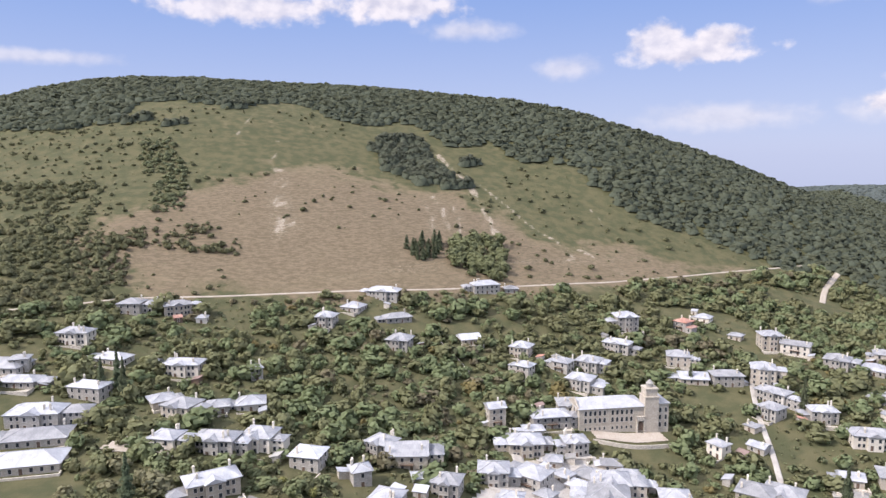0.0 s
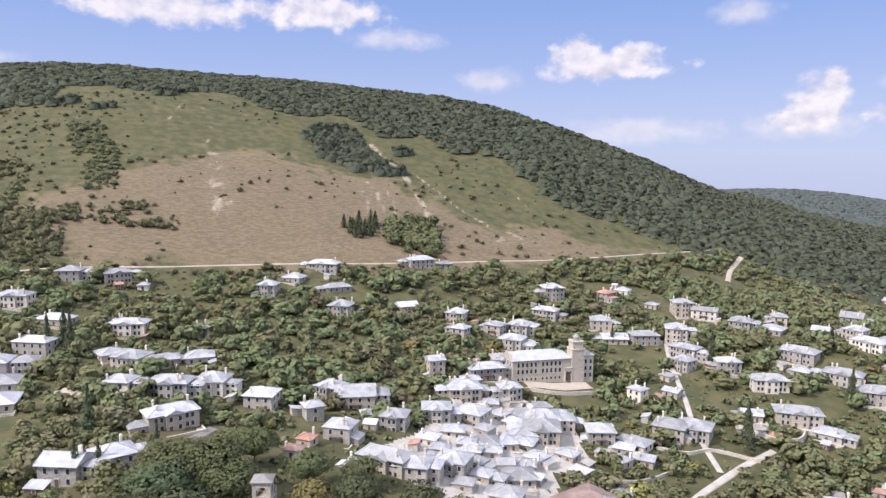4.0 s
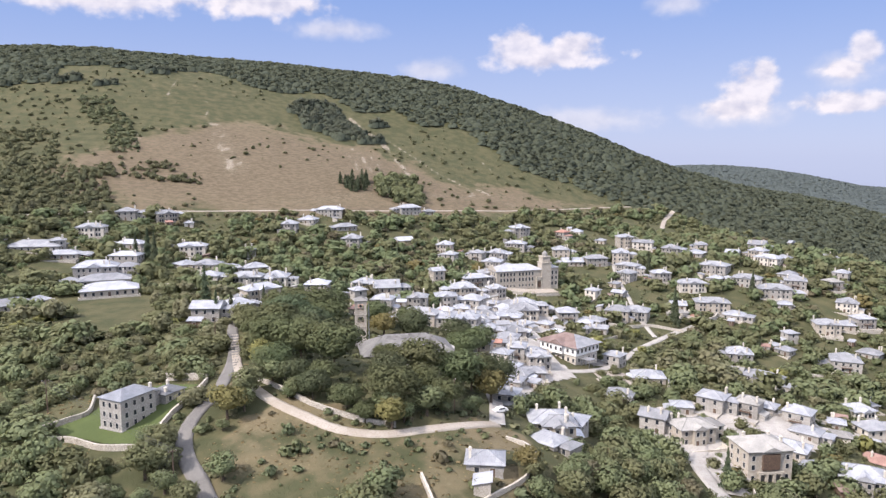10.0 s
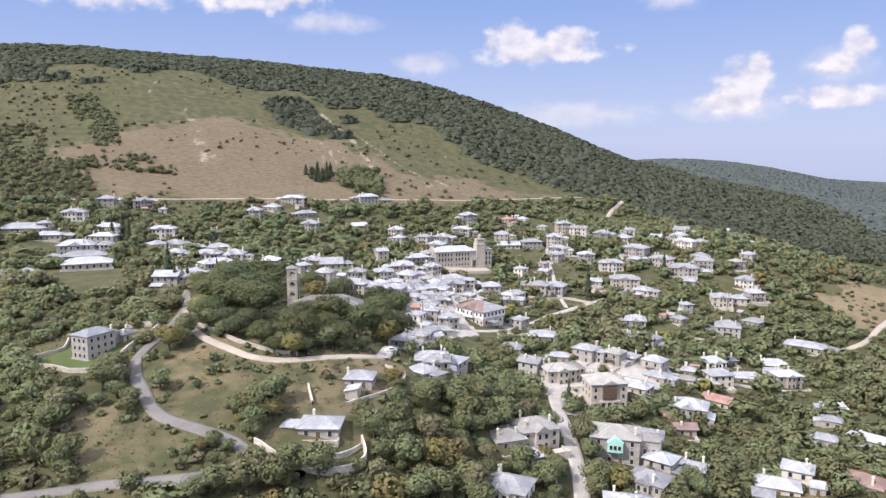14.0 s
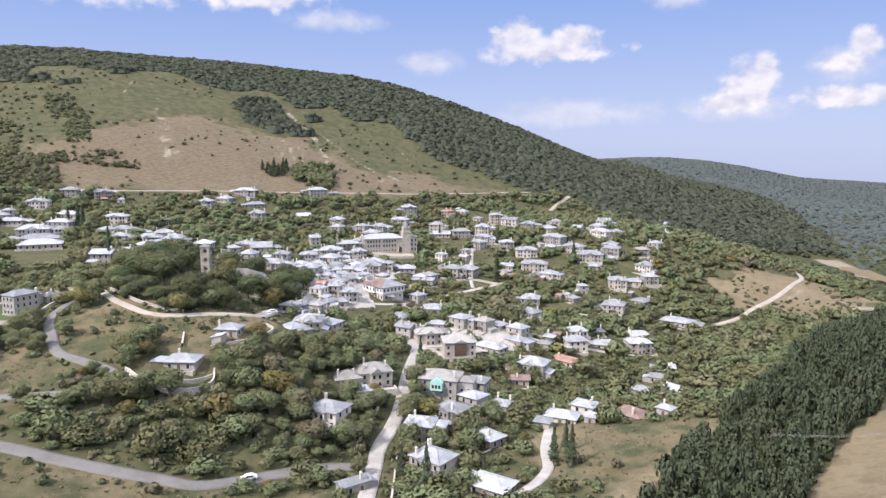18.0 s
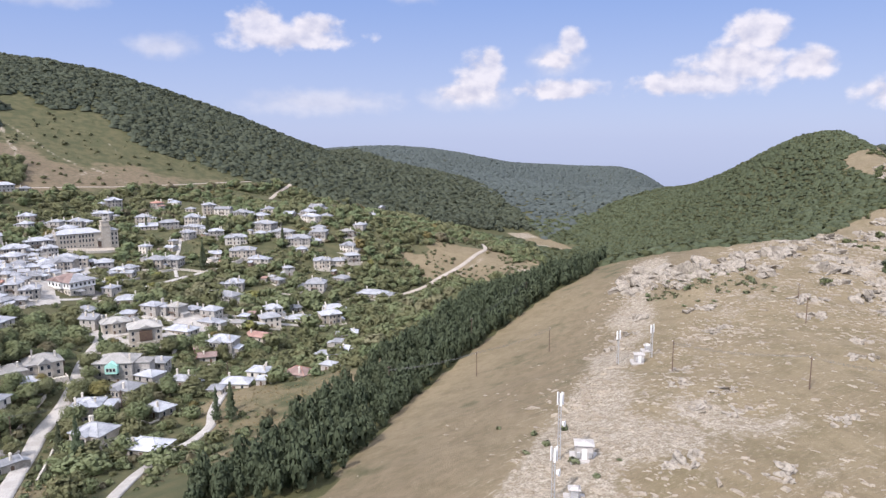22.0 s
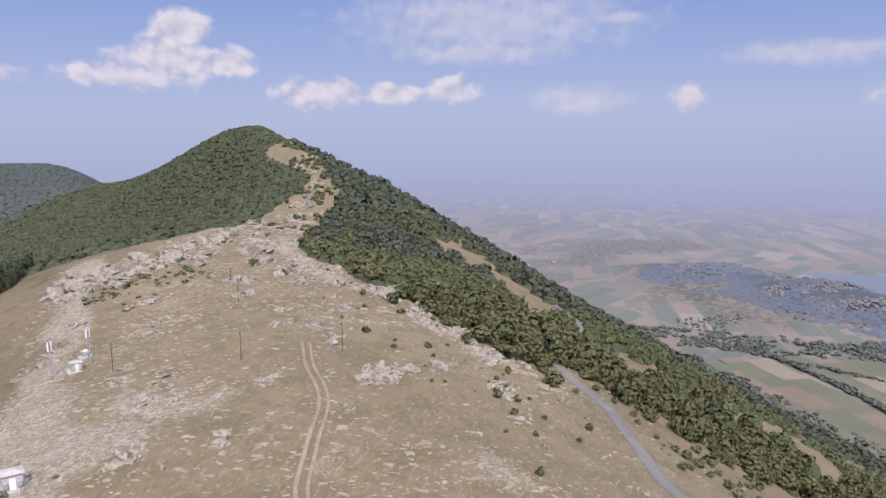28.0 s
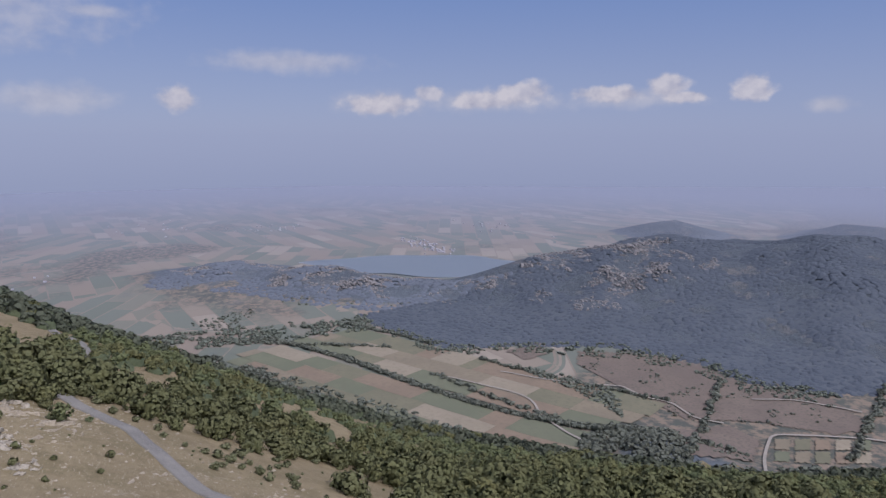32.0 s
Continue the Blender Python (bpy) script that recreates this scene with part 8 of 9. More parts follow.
# ---- cars ----
def car(x, y, turn, mat, label):
    e = new("car")
    e.matrix_basis = Matrix.Translation((x, y, height(x, y) + 0.4)) @ Matrix.Rotation(radians(turn), 4, "Z")
    bm = bmesh.new()
    prof = [(-2.1, 0.3), (-2.1, 0.85), (-1.2, 0.95), (-0.7, 1.42), (0.9, 1.45), (1.7, 0.98), (2.1, 0.9), (2.1, 0.3)]
    a = [bm.verts.new((u, -0.82, z)) for u, z in prof]
    b = [bm.verts.new((u, 0.82, z)) for u, z in prof]
    bm.faces.new(a), bm.faces.new(b[::-1])
    for i in range(len(prof)):
        bm.faces.new((a[i], b[i], b[(i + 1) % len(prof)], a[(i + 1) % len(prof)]))
    bmesh.ops.recalc_face_normals(bm, faces=bm.faces)
    part("body", bm, mat, e)
    for y_ in (-0.83, 0.83):
        bm = bmesh.new()
        box(bm, -0.8, 1.0, min(y_, y_ * 1.01), max(y_, y_ * 1.01), 0.98, 1.36)
        part("side_window", bm, GLASS, e)
    for u in (-1.3, 1.35):
        for y_ in (-0.8, 0.8):
            bm = bmesh.new()
            tube(bm, (u, y_ - 0.1, 0.32), (u, y_ + 0.1, 0.32), 0.32, 0.32, 10)
            part("wheel", bm, DARK_PAINT, e)
    tagged(e, label, "car", "parked cars")


for x_, y_, t_, m_, l_ in ((2, 74, 15, WHITE_PAINT, "white car parked on the lane below a house"), (79, 195, 60, DARK_PAINT, "dark car parked beside the inn"), (80.5, 191.5, 60, WHITE_PAINT, "white car parked beside the inn"),
                           (82, 188, 60, DARK_PAINT, "dark car parked beside the inn"), (83, 184.5, 60, DARK_PAINT, "dark car parked beside the inn"), (66, 164, 30, DARK_PAINT, "dark car parked before the porch"), (1, -37, 12, WHITE_PAINT, "white car on the low road")):
    car(x_, y_, t_, m_, l_)


# ---- poles, masts and huts on the ridge ----
def pole(x, y, tall, lean, arms=1):
    e = new("utility_pole")
    e.matrix_basis = Matrix.Translation((x, y, height(x, y))) @ Matrix.Rotation(lean, 4, "Z")
    bm = bmesh.new()
    tube(bm, (0, 0, -1), (0, 0, tall), 0.16, 0.1, 7)
    part("post", bm, WOOD, e)
    for k in range(arms):
        bm = bmesh.new()
        box(bm, -0.9, 0.9, -0.06, 0.06, tall - 0.5 - k * 0.7, tall - 0.36 - k * 0.7)
        arm = part("crossarm", bm, WOOD, e)
        for u in (-0.75, 0, 0.75):
            bm = bmesh.new()
            tube(bm, (u, 0, tall - 0.36 - k * 0.7), (u, 0, tall - 0.14 - k * 0.7), 0.06, 0.04)
            part("insulator", bm, WHITE_PAINT, arm)
    tagged(e, "weathered wooden utility pole with a crossarm", "pole", "utility poles")


for x_, y_, h_, r_ in ((156, -83, 8, 0.6), (180, -89, 8, 0.6), (170, -147, 8, 1.0), (136, -62, 9, 0.5), (185, -36, 9, 0.5), (227, -16, 9, 0.5), (177, -177, 7, 1.0), (194, -195, 7.5, 1.0), (232, -142, 8, 1.0), (250, -128, 6, 1.0),
                       (-76, 40, 9, 0.3), (-115, 86, 9, 0.3), (-81, 8, 9, 0.3), (-13, 63, 9, 1.0), (26, 150, 9, 0.8), (54, 179, 9, 0.8), (-79, 131, 9, 0.2), (30, -20, 9, 0.2), (62, -6, 9, 0.2), (104, 20, 8, 0.9)):
    pole(x_, y_, h_, r_)


def power_line(a, b, tall):
    """Three sagging wires between two poles."""
    e = new("power_line")
    za, zb = height(*a) + tall - 0.2, height(*b) + tall - 0.2
    d = Vector((b[1] - a[1], a[0] - b[0])).normalized()
    for off in (-0.75, 0.0, 0.75):
        bm = bmesh.new()
        rows = []
        for k in range(13):
            t = k / 12
            q = Vector((a[0] + (b[0] - a[0]) * t + d.x * off, a[1] + (b[1] - a[1]) * t + d.y * off, za + (zb - za) * t - 4.4 * t * (1 - t) * 0.9))
            rows.append([bm.verts.new(q + Vector((d.x * u, d.y * u, w))) for u, w in ((-0.02, -0.012), (0.02, -0.012), (0, 0.024))])
        for lo, hi in zip(rows, rows[1:]):
            for i in range(3):
                bm.faces.new((lo[i], lo[(i + 1) % 3], hi[(i + 1) % 3], hi[i]))
        bm.faces.new(rows[0][::-1]), bm.faces.new(rows[-1])
        part("wire", bm, DARK_PAINT, e)
    tagged(e, "sagging dark wires strung between wooden poles", "wires", "power lines")


for a_, b_, h_ in (((-76, 40), (-81, 8), 9), ((-76, 40), (-115, 86), 9), ((170, -147), (177, -177), 7.5), ((177, -177), (194, -195), 7.2), ((156, -83), (180, -89), 8), ((136, -62), (156, -83), 8), ((185, -36), (227, -16), 9), ((232, -142), (250, -128), 6.5), ((30, -20), (62, -6), 9), ((26, 150), (54, 179), 9)):
    power_line(a_, b_, h_)


def mast(x, y, tall, label, panels=3, dish=True):
    e = new("telecom_mast")
    e.matrix_basis = Matrix.Translation((x, y, height(x, y) - 0.1))
    legs = [(0.35 * math.cos(a), 0.35 * math.sin(a)) for a in (0.5, 2.6, 4.7)]
    for u, v in legs:
        bm = bmesh.new()
        tube(bm, (u, v, -0.5), (u * 0.7, v * 0.7, tall), 0.06, 0.05)
        part("leg", bm, GALVANISED, e)
    bm = bmesh.new()
    for k in range(int(tall / 0.8)):
        for i in range(3):
            (u0, v0), (u1, v1) = legs[i], legs[(i + 1) % 3]
            tube(bm, (u0 * 0.9, v0 * 0.9, k * 0.8), (u1 * 0.9, v1 * 0.9, k * 0.8 + 0.8), 0.03, 0.03, 4)
    tagged(part("lattice", bm, GALVANISED, e), kind="stuff")
    for i in range(panels):
        a = i * 6.283 / panels
        bm = bmesh.new()
        box(bm, 0.42, 0.58, -0.18, 0.18, tall - 2.3, tall, Matrix.Rotation(a, 4, "Z"))
        part("panel_antenna", bm, WHITE_PAINT, e, "white upright panel antenna")
    if dish:
        bm = bmesh.new()
        tube(bm, (0.3, -0.3, tall * 0.55), (0.55, -0.7, tall * 0.55), 0.35, 0.6, 12)
        part("dish", bm, WHITE_PAINT, e, "white round dish")
    tagged(e, label, "mast", "masts on the ridge")


def hut(x, y, w, d, h, turn, label):
    e = new("equipment_hut")
    e.matrix_basis = base_of(x, y, turn)
    bm = bmesh.new()
    box(bm, -w / 2 - 0.9, w / 2 + 0.9, -d / 2 - 1.2, d / 2 + 0.6, -2, 0.3)
    part("slab", bm, CONCRETE, e)
    bm = bmesh.new()
    box(bm, -w / 2, w / 2, -d / 2, d / 2, 0.3, h)
    part("wall", bm, CONCRETE, e)
    bm = bmesh.new()
    hip_roof(bm, w, d, h + 0.12, 0.5, 0.25, 0.12)
    part("roof", bm, CONCRETE, e)
    bm = bmesh.new()
    box(bm, -0.45, 0.45, -d / 2 - 0.06, -d / 2 + 0.02, 0.3, 2.2)
    part("door", bm, WHITE_PAINT, e, "white steel door")
    for u in (-w / 2 + 0.5, w / 2 - 0.5):
        bm = bmesh.new()
        box(bm, u - 0.3, u + 0.3, -d / 2 - 0.35, -d / 2, 0.7, 1.6)
        part("cabinet", bm, GALVANISED, e)
    bm = bmesh.new()
    box(bm, w / 2 - 0.02, w / 2 + 0.06, -0.5, 0.5, 1.3, 2.1)
    part("vent", bm, DARK_PAINT, e)
    tagged(e, label, "hut", "huts on the ridge")


mast(116.5, -168.5, 12.5, "galvanised lattice mast with white panel antennas beside a hut")
hut(119.5, -171.5, 3.0, 2.6, 2.7, -38, "small grey equipment hut on a concrete slab")
mast(106, -179.5, 9.0, "lower lattice mast with a dish at the ridge")
hut(108.5, -181.5, 1.5, 1.3, 1.7, -38, "low grey equipment hut at the ridge")
mast(169, -130, 9.0, "slender red and white mast on the ridge", 2, False)
mast(177, -134, 9.0, "slender lattice mast on the ridge", 2, False)
hut(172.5, -134, 2.4, 2.0, 2.2, -38, "grey hut between two masts")
hut(182, -128, 1.6, 1.3, 1.5, -38, "low white cabinet on the ridge")


# ---- stone of the ridge ----
def boulder_mesh(seed, flat):
    r = random.Random(seed)
    bm = bmesh.new()
    bmesh.ops.create_icosphere(bm, subdivisions=2, radius=1.0)
    for v in bm.verts:
        n = noise.noise(v.co * 1.3 + Vector((seed * 7.1, 0, 0))) * 0.7 + noise.noise(v.co * 3.1 + Vector((0, seed * 3.7, 0))) * 0.42
        v.co *= 1 + n
        v.co.x = round(v.co.x * 2.6) / 2.6 * 0.5 + v.co.x * 0.5
        v.co.z = (round(v.co.z * 2.4) / 2.4 * 0.5 + v.co.z * 0.5) * flat
        v.co += Vector([r.uniform(-0.13, 0.13) for _ in range(3)])
    me = bpy.data.meshes.new("boulder")
    bm.to_mesh(me), bm.free()
    me.materials.append(ROCK_FACE)
    return me


BOULDERS = [boulder_mesh(s, f) for s, f in ((1, 0.75), (2, 0.6), (3, 0.9), (4, 0.5))]


def outcrop(x, y, size, count, seed, label):
    """A cluster of weathered blocks breaking through the turf."""
    r = random.Random(seed)
    e = new("rock_outcrop")
    e.matrix_basis = Matrix.Translation((x, y, height(x, y)))
    for k in range(count * 2):
        a, q = r.uniform(0, 6.28), size * r.uniform(0, 1) ** 0.7
        u, v = q * math.cos(a) * 1.3, q * math.sin(a) * 0.8
        s = size * (r.uniform(0.07, 0.26) if k % 5 else r.uniform(0.25, 0.38))
        zz = height(x + u, y + v) - height(x, y)
        shared("boulder", BOULDERS[r.randrange(4)], e, Matrix.Translation((u, v, zz - s * 0.1)) @ Euler((r.uniform(-0.4, 0.4), r.uniform(-0.4, 0.4), r.uniform(0, 6.28))).to_matrix().to_4x4() @ Matrix.Diagonal((s * r.uniform(1.0, 1.7), s * r.uniform(0.6, 1.0), s * r.uniform(0.6, 1.2), 1)))
    tagged(e, label, "rock", "rock outcrops")


for k_, (x_, y_, s_, n_) in enumerate(((256, -66, 9, 16), (264, -60, 6, 9), (268, -84, 8, 12), (280, -96, 8, 12), (312, -82, 9, 14), (330, -72, 8, 12), (300, -108, 9, 12), (255, -128, 6, 9), (272, -140, 7, 10), (240, -140, 5, 8),
                                       (150, -170, 3.6, 8), (156, -176, 3, 7), (183, -208, 5.5, 11), (190, -212, 4, 8), (176, -200, 3, 6), (266, -178, 7, 10), (252, -196, 6, 9), (226, -226, 6, 9), (236, -232, 5, 8), (360, -58, 9, 10),
                                       (400, -48, 9, 10), (238, -70, 6, 12), (247, -76, 5, 10), (292, -74, 7, 12), (322, -96, 8, 12), (346, -84, 7, 10), (284, -120, 6, 10), (296, -128, 6, 9), (262, -150, 5, 9), (268, -162, 5, 9), (128, -185, 4, 8), (184, -113, 4, 7), (196, -106, 4, 7), (214, -96, 4, 7), (350, -108, 9, 9), (200, -236, 4, 7), (440, -52, 9, 9), (470, -42, 8, 10), (500, -38, 8, 10), (530, -26, 7, 9), (556, -8, 7, 9), (580, 14, 7, 9), (606, 34, 7, 8), (420, -62, 8, 10), (384, -66, 8, 10), (212, -128, 4, 8), (226, -160, 4, 8), (206, -172, 3.5, 7), (240, -176, 4, 8), (166, -190, 3, 7), (140, -196, 3, 7), (334, -112, 7, 9), (289, -149, 7, 9), (279, -176, 7, 9), (262, -194, 6, 9), (246, -212, 6, 9), (234, -226, 5, 9), (252, -58, 9, 12), (252, -62, 12, 9), (262, -70, 13, 10), (274, -80, 11, 9), (306, -71, 8, 9), (228, -108, 5, 8), (249, -83, 6, 8), (309, -112, 8, 10), (285, -139, 6, 9), (181, -210, 6, 9), (241, -202, 5, 9), (238, -211, 5, 9), (208, -181, 4, 8), (201, -190, 4, 8), (200, -219, 4, 8), (200, -234, 4, 8), (186, -242, 3.5, 7), (160, -156, 3, 7), (172, -148, 3, 7), (164, -166, 3, 6))):
    outcrop(x_, y_, s_, n_, k_, "weathered pale grey rock outcrop in dry grass")


WOOD_SIDE = [(500, -52), (430, -68), (360, -92), (320, -106), (296, -132), (272, -158), (266, -180), (244, -203), (230, -222), (222, -240)]


def slabs(x, y, z, s, lie, r):
    """Corners and faces of rough blocks lying about one direction."""
    n = len(x)
    ang = lie + r.normal(0, 0.4, n)
    lng, wid, hgt = s * r.uniform(1.0, 2.6, n), s * r.uniform(0.5, 0.9, n), s * r.uniform(0.25, 0.7, n)
    cor = np.array([(-1, -1, -0.8), (1, -1, -0.8), (1, 1, -0.8), (-1, 1, -0.8), (-0.7, -0.6, 1), (0.6, -0.7, 1), (0.75, 0.6, 1), (-0.6, 0.7, 1)])
    v = cor[None] + r.normal(0, 0.16, (n, 8, 3))
    u, w, h = v[..., 0] * lng[:, None], v[..., 1] * wid[:, None], v[..., 2] * hgt[:, None]
    V = np.stack([x[:, None] + u * np.cos(ang)[:, None] - w * np.sin(ang)[:, None], y[:, None] + u * np.sin(ang)[:, None] + w * np.cos(ang)[:, None], z[:, None] + h], 2)
    f = np.array([(4, 5, 6, 7), (0, 1, 5, 4), (1, 2, 6, 5), (2, 3, 7, 6), (3, 0, 4, 7)])
    return V.reshape(-1, 3), (np.arange(n)[:, None, None] * 8 + f[None]).reshape(-1, 4)


def loose_stones():
    """Thousands of low slabs and stones, joined, thickest along the ridge's spine."""
    r = np.random.RandomState(81)
    x = r.uniform(60, 430, 120000)
    y = r.uniform(-330, 10, 120000)
    along = (x - 120) * 0.86 + (y + 170) * 0.51
    off = -(x - 120) * 0.51 + (y + 170) * 0.86
    dens = ridge_zone(x, y) * (0.06 + (1 - smooth(-8, 8, off))) * (0.06 + 0.55 * smooth(0.45, 0.72, lattice_noise(x, y, 30, 82) * 0.6 + lattice_noise(x, y, 9, 83) * 0.4) + 0.5 * np.exp(-((off + 8) / 16) ** 2))
    dens = np.maximum(dens, 0.85 * line_near(x, y, WOOD_SIDE, 7.0) * smooth(0.3, 0.55, lattice_noise(x, y, 14, 84)))
    dens = np.maximum(dens, 0.75 * line_near(x, y, SPINE, 8.0) * smooth(0.3, 0.6, lattice_noise(x, y, 7, 85) * 0.5 + lattice_noise(x, y, 19, 86) * 0.5))
    dens = np.where(inside(x, y, SOUTH_WOOD) | inside(x, y, PEAK_WOOD) | inside(x, y, PINE_BELT), 0, dens)
    k = (r.uniform(0, 1, len(x)) < dens * 0.8) & ~near_ways(x, y, 0.3)
    x, y = x[k][:23000], y[k][:23000]
    n = len(x)
    z = ground(x, y)
    s = (r.gamma(1.5, 0.1, n) + 0.07) * (1 + 1.3 * line_near(x, y, WOOD_SIDE, 6.0) + 0.5 * line_near(x, y, SPINE, 8.0))
    V, F = slabs(x, y, z, s, np.radians(-70), r)
    tagged(new("loose_stones", mesh_from("loose_stones", V, F, [ROCK])), "pale loose stones and slabs strewn over dry turf", "stones", kind="stuff")


loose_stones()


# ---- fields and hedges of the plain ----
FIELD_MATS = [mottled("field_" + n_, a_, b_, c_, 0.02, 0.15, relief=0) for n_, a_, b_, c_ in (
    ("stubble", (0.165, 0.142, 0.108), (0.185, 0.158, 0.118), (0.145, 0.128, 0.098)), ("ploughed", (0.165, 0.13, 0.1), (0.185, 0.145, 0.11), (0.145, 0.12, 0.094)),
    ("green", (0.112, 0.121, 0.086), (0.124, 0.131, 0.092), (0.114, 0.117, 0.086)), ("olive", (0.13, 0.126, 0.09), (0.146, 0.138, 0.098), (0.12, 0.116, 0.085)), ("pale", (0.205, 0.178, 0.138), (0.222, 0.193, 0.15), (0.185, 0.162, 0.126)))]


def fields():
    r = random.Random(12)
    a, b = Vector((1230, -462)), Vector((660, -752))
    u = (b - a).normalized()
    v = Vector((u.y, -u.x))
    if v.y > 0:
        v = -v
    whole = (b - a).length
    for strip, (v0, v1) in enumerate(((6, 52), (52, 96), (96, 150), (-8, -50), (-50, -88), (-88, -118))):
        s = 8.0 + r.uniform(0, 40)
        while s < whole - 30:
            w = r.uniform(22, 120)
            e = min(s + w, whole)
            c = [a + u * p + v * q for p, q in ((s, v0), (e - 0.3, v0), (e - 0.3, v1 - math.copysign(0.4, v1)), (s, v1 - math.copysign(0.4, v1)))]
            mid = sum(c, Vector((0, 0))) / 4
            if front(mid.x, mid.y) > 380:
                zz = float(ground(np.array([p.x for p in c]), np.array([p.y for p in c])).max())
                if zz < -238:
                    n = 5
                    pts = [[c[0].lerp(c[1], i / n).lerp(c[3].lerp(c[2], i / n), j / n) for i in range(n + 1)] for j in range(n + 1)]
                    P = np.array([[q.x, q.y] for row in pts for q in row])
                    Z = ground(P[:, 0], P[:, 1]) + 1.2
                    i, j = np.meshgrid(np.arange(n), np.arange(n))
                    k = (j * (n + 1) + i).ravel()
                    me = mesh_from("field", np.column_stack([P, Z]), np.stack([k, k + 1, k + n + 2, k + n + 1], 1), [r.choice(FIELD_MATS)])
                    tagged(new("field", me), r.choice(("harvested strip of field on the valley floor",)), "field", "valley fields", kind="structure")
            s = e
    # hedgerows and scattered scrub on the plain
    xs, ys = [], []
    q = random.Random(14)
    for off, gap in ((0, 4.0), (3, 4.5), (152, 7.0), (-120, 6.0), (-128, 7)):
        s = 0.0
        while s < whole:
            if off in (0, 3) or lattice_noise(np.array([s]), np.array([off * 3.0]), 60, 15)[0] > 0.4:
                p = a + u * s + v * (off + q.uniform(-2.5, 2.5) + 10 * math.sin(s / 90))
                xs.append(p.x), ys.append(p.y)
            s += gap * q.uniform(0.7, 1.3)
    for (x0, y0), (x1, y1) in (((960, -650), (690, -735)), ((1330, -260), (1230, -480)), ((700, -735), (560, -860)), ((1290, -330), (1110, -640)), ((560, -760), (760, -1010)), ((520, -960), (640, -1190))):
        n = int(math.hypot(x1 - x0, y1 - y0) / 7)
        for k in range(n):
            t = k / n
            xs.append(x0 + (x1 - x0) * t + q.uniform(-4, 4)), ys.append(y0 + (y1 - y0) * t + q.uniform(-4, 4))
    x, y = np.array(xs), np.array(ys)
    keep = front(x, y) > 300
    x, y = x[keep], y[keep]
    rad = sized(x, 4, 7, 85)
    woods("hedgerow", x, y, rad, rad * sized(x, 0.6, 0.9, 86), ROUND_FAR, BEECH_FAR_HAZE, "dark hedgerow trees between the valley fields", "hedge", 87, 0.5)
    x, y = scatter([(400, -800), (900, -350), (1300, -150), (1500, -500), (1500, -1200), (1000, -1400), (450, -1300)], 11, 88, lambda x, y: (front(x, y) > 330) & ~inside(x, y, [(1340, -640), (1075, -715), (1000, -760), (680, -700), (520, -800), (480, -1000), (600, -1120), (600, -1330), (820, -1380), (1200, -1000), (1340, -800)]))
    m = lattice_noise(x, y, 130, 89) * 0.6 + lattice_noise(x, y, 40, 90) * 0.4
    c = Vector((945, -607))
    du, dv = (x - a.x) * u.x + (y - a.y) * u.y, (x - a.x) * v.x + (y - a.y) * v.y
    free = (du > -20) & (du < whole + 20) & (dv > -125) & (dv < 155)
    k = (m > 0.5) & ~free & (ground(x, y) < -236)
    rad = sized(x[k], 1.6, 4.2, 93)
    woods("valley_scrub", x[k], y[k], rad, rad * sized(x[k], 0.5, 0.8, 94), ROUND_MIN, BEECH_FAR_HAZE, "dark scrub and thickets on the valley floor", "shrubs", 95, 0.5)


fields()


# ---- pastures, plots and tracks of the valley floor ----
PASTURE = mottled("brown_pasture", (0.125, 0.102, 0.09), (0.143, 0.116, 0.1), (0.094, 0.084, 0.073), 0.02, 0.25, relief=0)
FAR_TRACK = mottled("far_dust_track", (0.23, 0.212, 0.19), (0.265, 0.24, 0.215), (0.2, 0.182, 0.165), 0.05, 0.5, relief=0)
# floor tone blued like the canopy above it, haze included
WOOD_FLOOR = mottled("hazed_mountain_wood_floor", (0.07, 0.082, 0.102), (0.082, 0.094, 0.112), (0.062, 0.074, 0.094), 0.02, 0.3, relief=0)
MOUNTAIN_FOOT = [(1330, -640), (1250, -655), (1075, -715), (1014, -859), (936, -957), (830, -1028), (730, -1038), (653, -1102), (615, -1153), (600, -1330), (820, -1380), (1040, -1200), (1200, -1000), (1330, -800)]
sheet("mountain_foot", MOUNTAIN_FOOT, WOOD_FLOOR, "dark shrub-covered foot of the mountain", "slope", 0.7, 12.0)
PASTURES = [[(908, -862), (960, -900), (927, -950), (832, -1023), (732, -1033), (648, -1096), (560, -1060), (572, -1000), (632, -947), (677, -873), (800, -868)], [(658, -825), (648, -910), (596, -914), (541, -841), (569, -774)],
            [(1016, -798), (1029, -883), (968, -854), (957, -803)], [(1016, -452), (959, -503), (855, -556), (820, -538), (896, -497), (963, -452)]]
for ring_ in PASTURES:
    sheet("pasture", ring_, PASTURE, "bare brown pasture on the valley floor", "pasture", 0.9, 6.0)
for k_ in range(5):
    for j_ in range(2):
        u0, u1, v0, v1 = k_ / 5 + 0.008, (k_ + 1) / 5 - 0.008, j_ / 2 + 0.015, (j_ + 1) / 2 - 0.015
        at_ = lambda u, v: tuple(Vector((596, -927)).lerp(Vector((546, -1031)), u).lerp(Vector((548, -872)).lerp(Vector((504, -973)), u), v))
        sheet("plot", [at_(u0, v0), at_(u1, v0), at_(u1, v1), at_(u0, v1)], FIELD_MATS[(k_ * 3 + j_ * 2) % 5], "small cultivated plot beside a farm track", "plot", 1.3, 2.5)
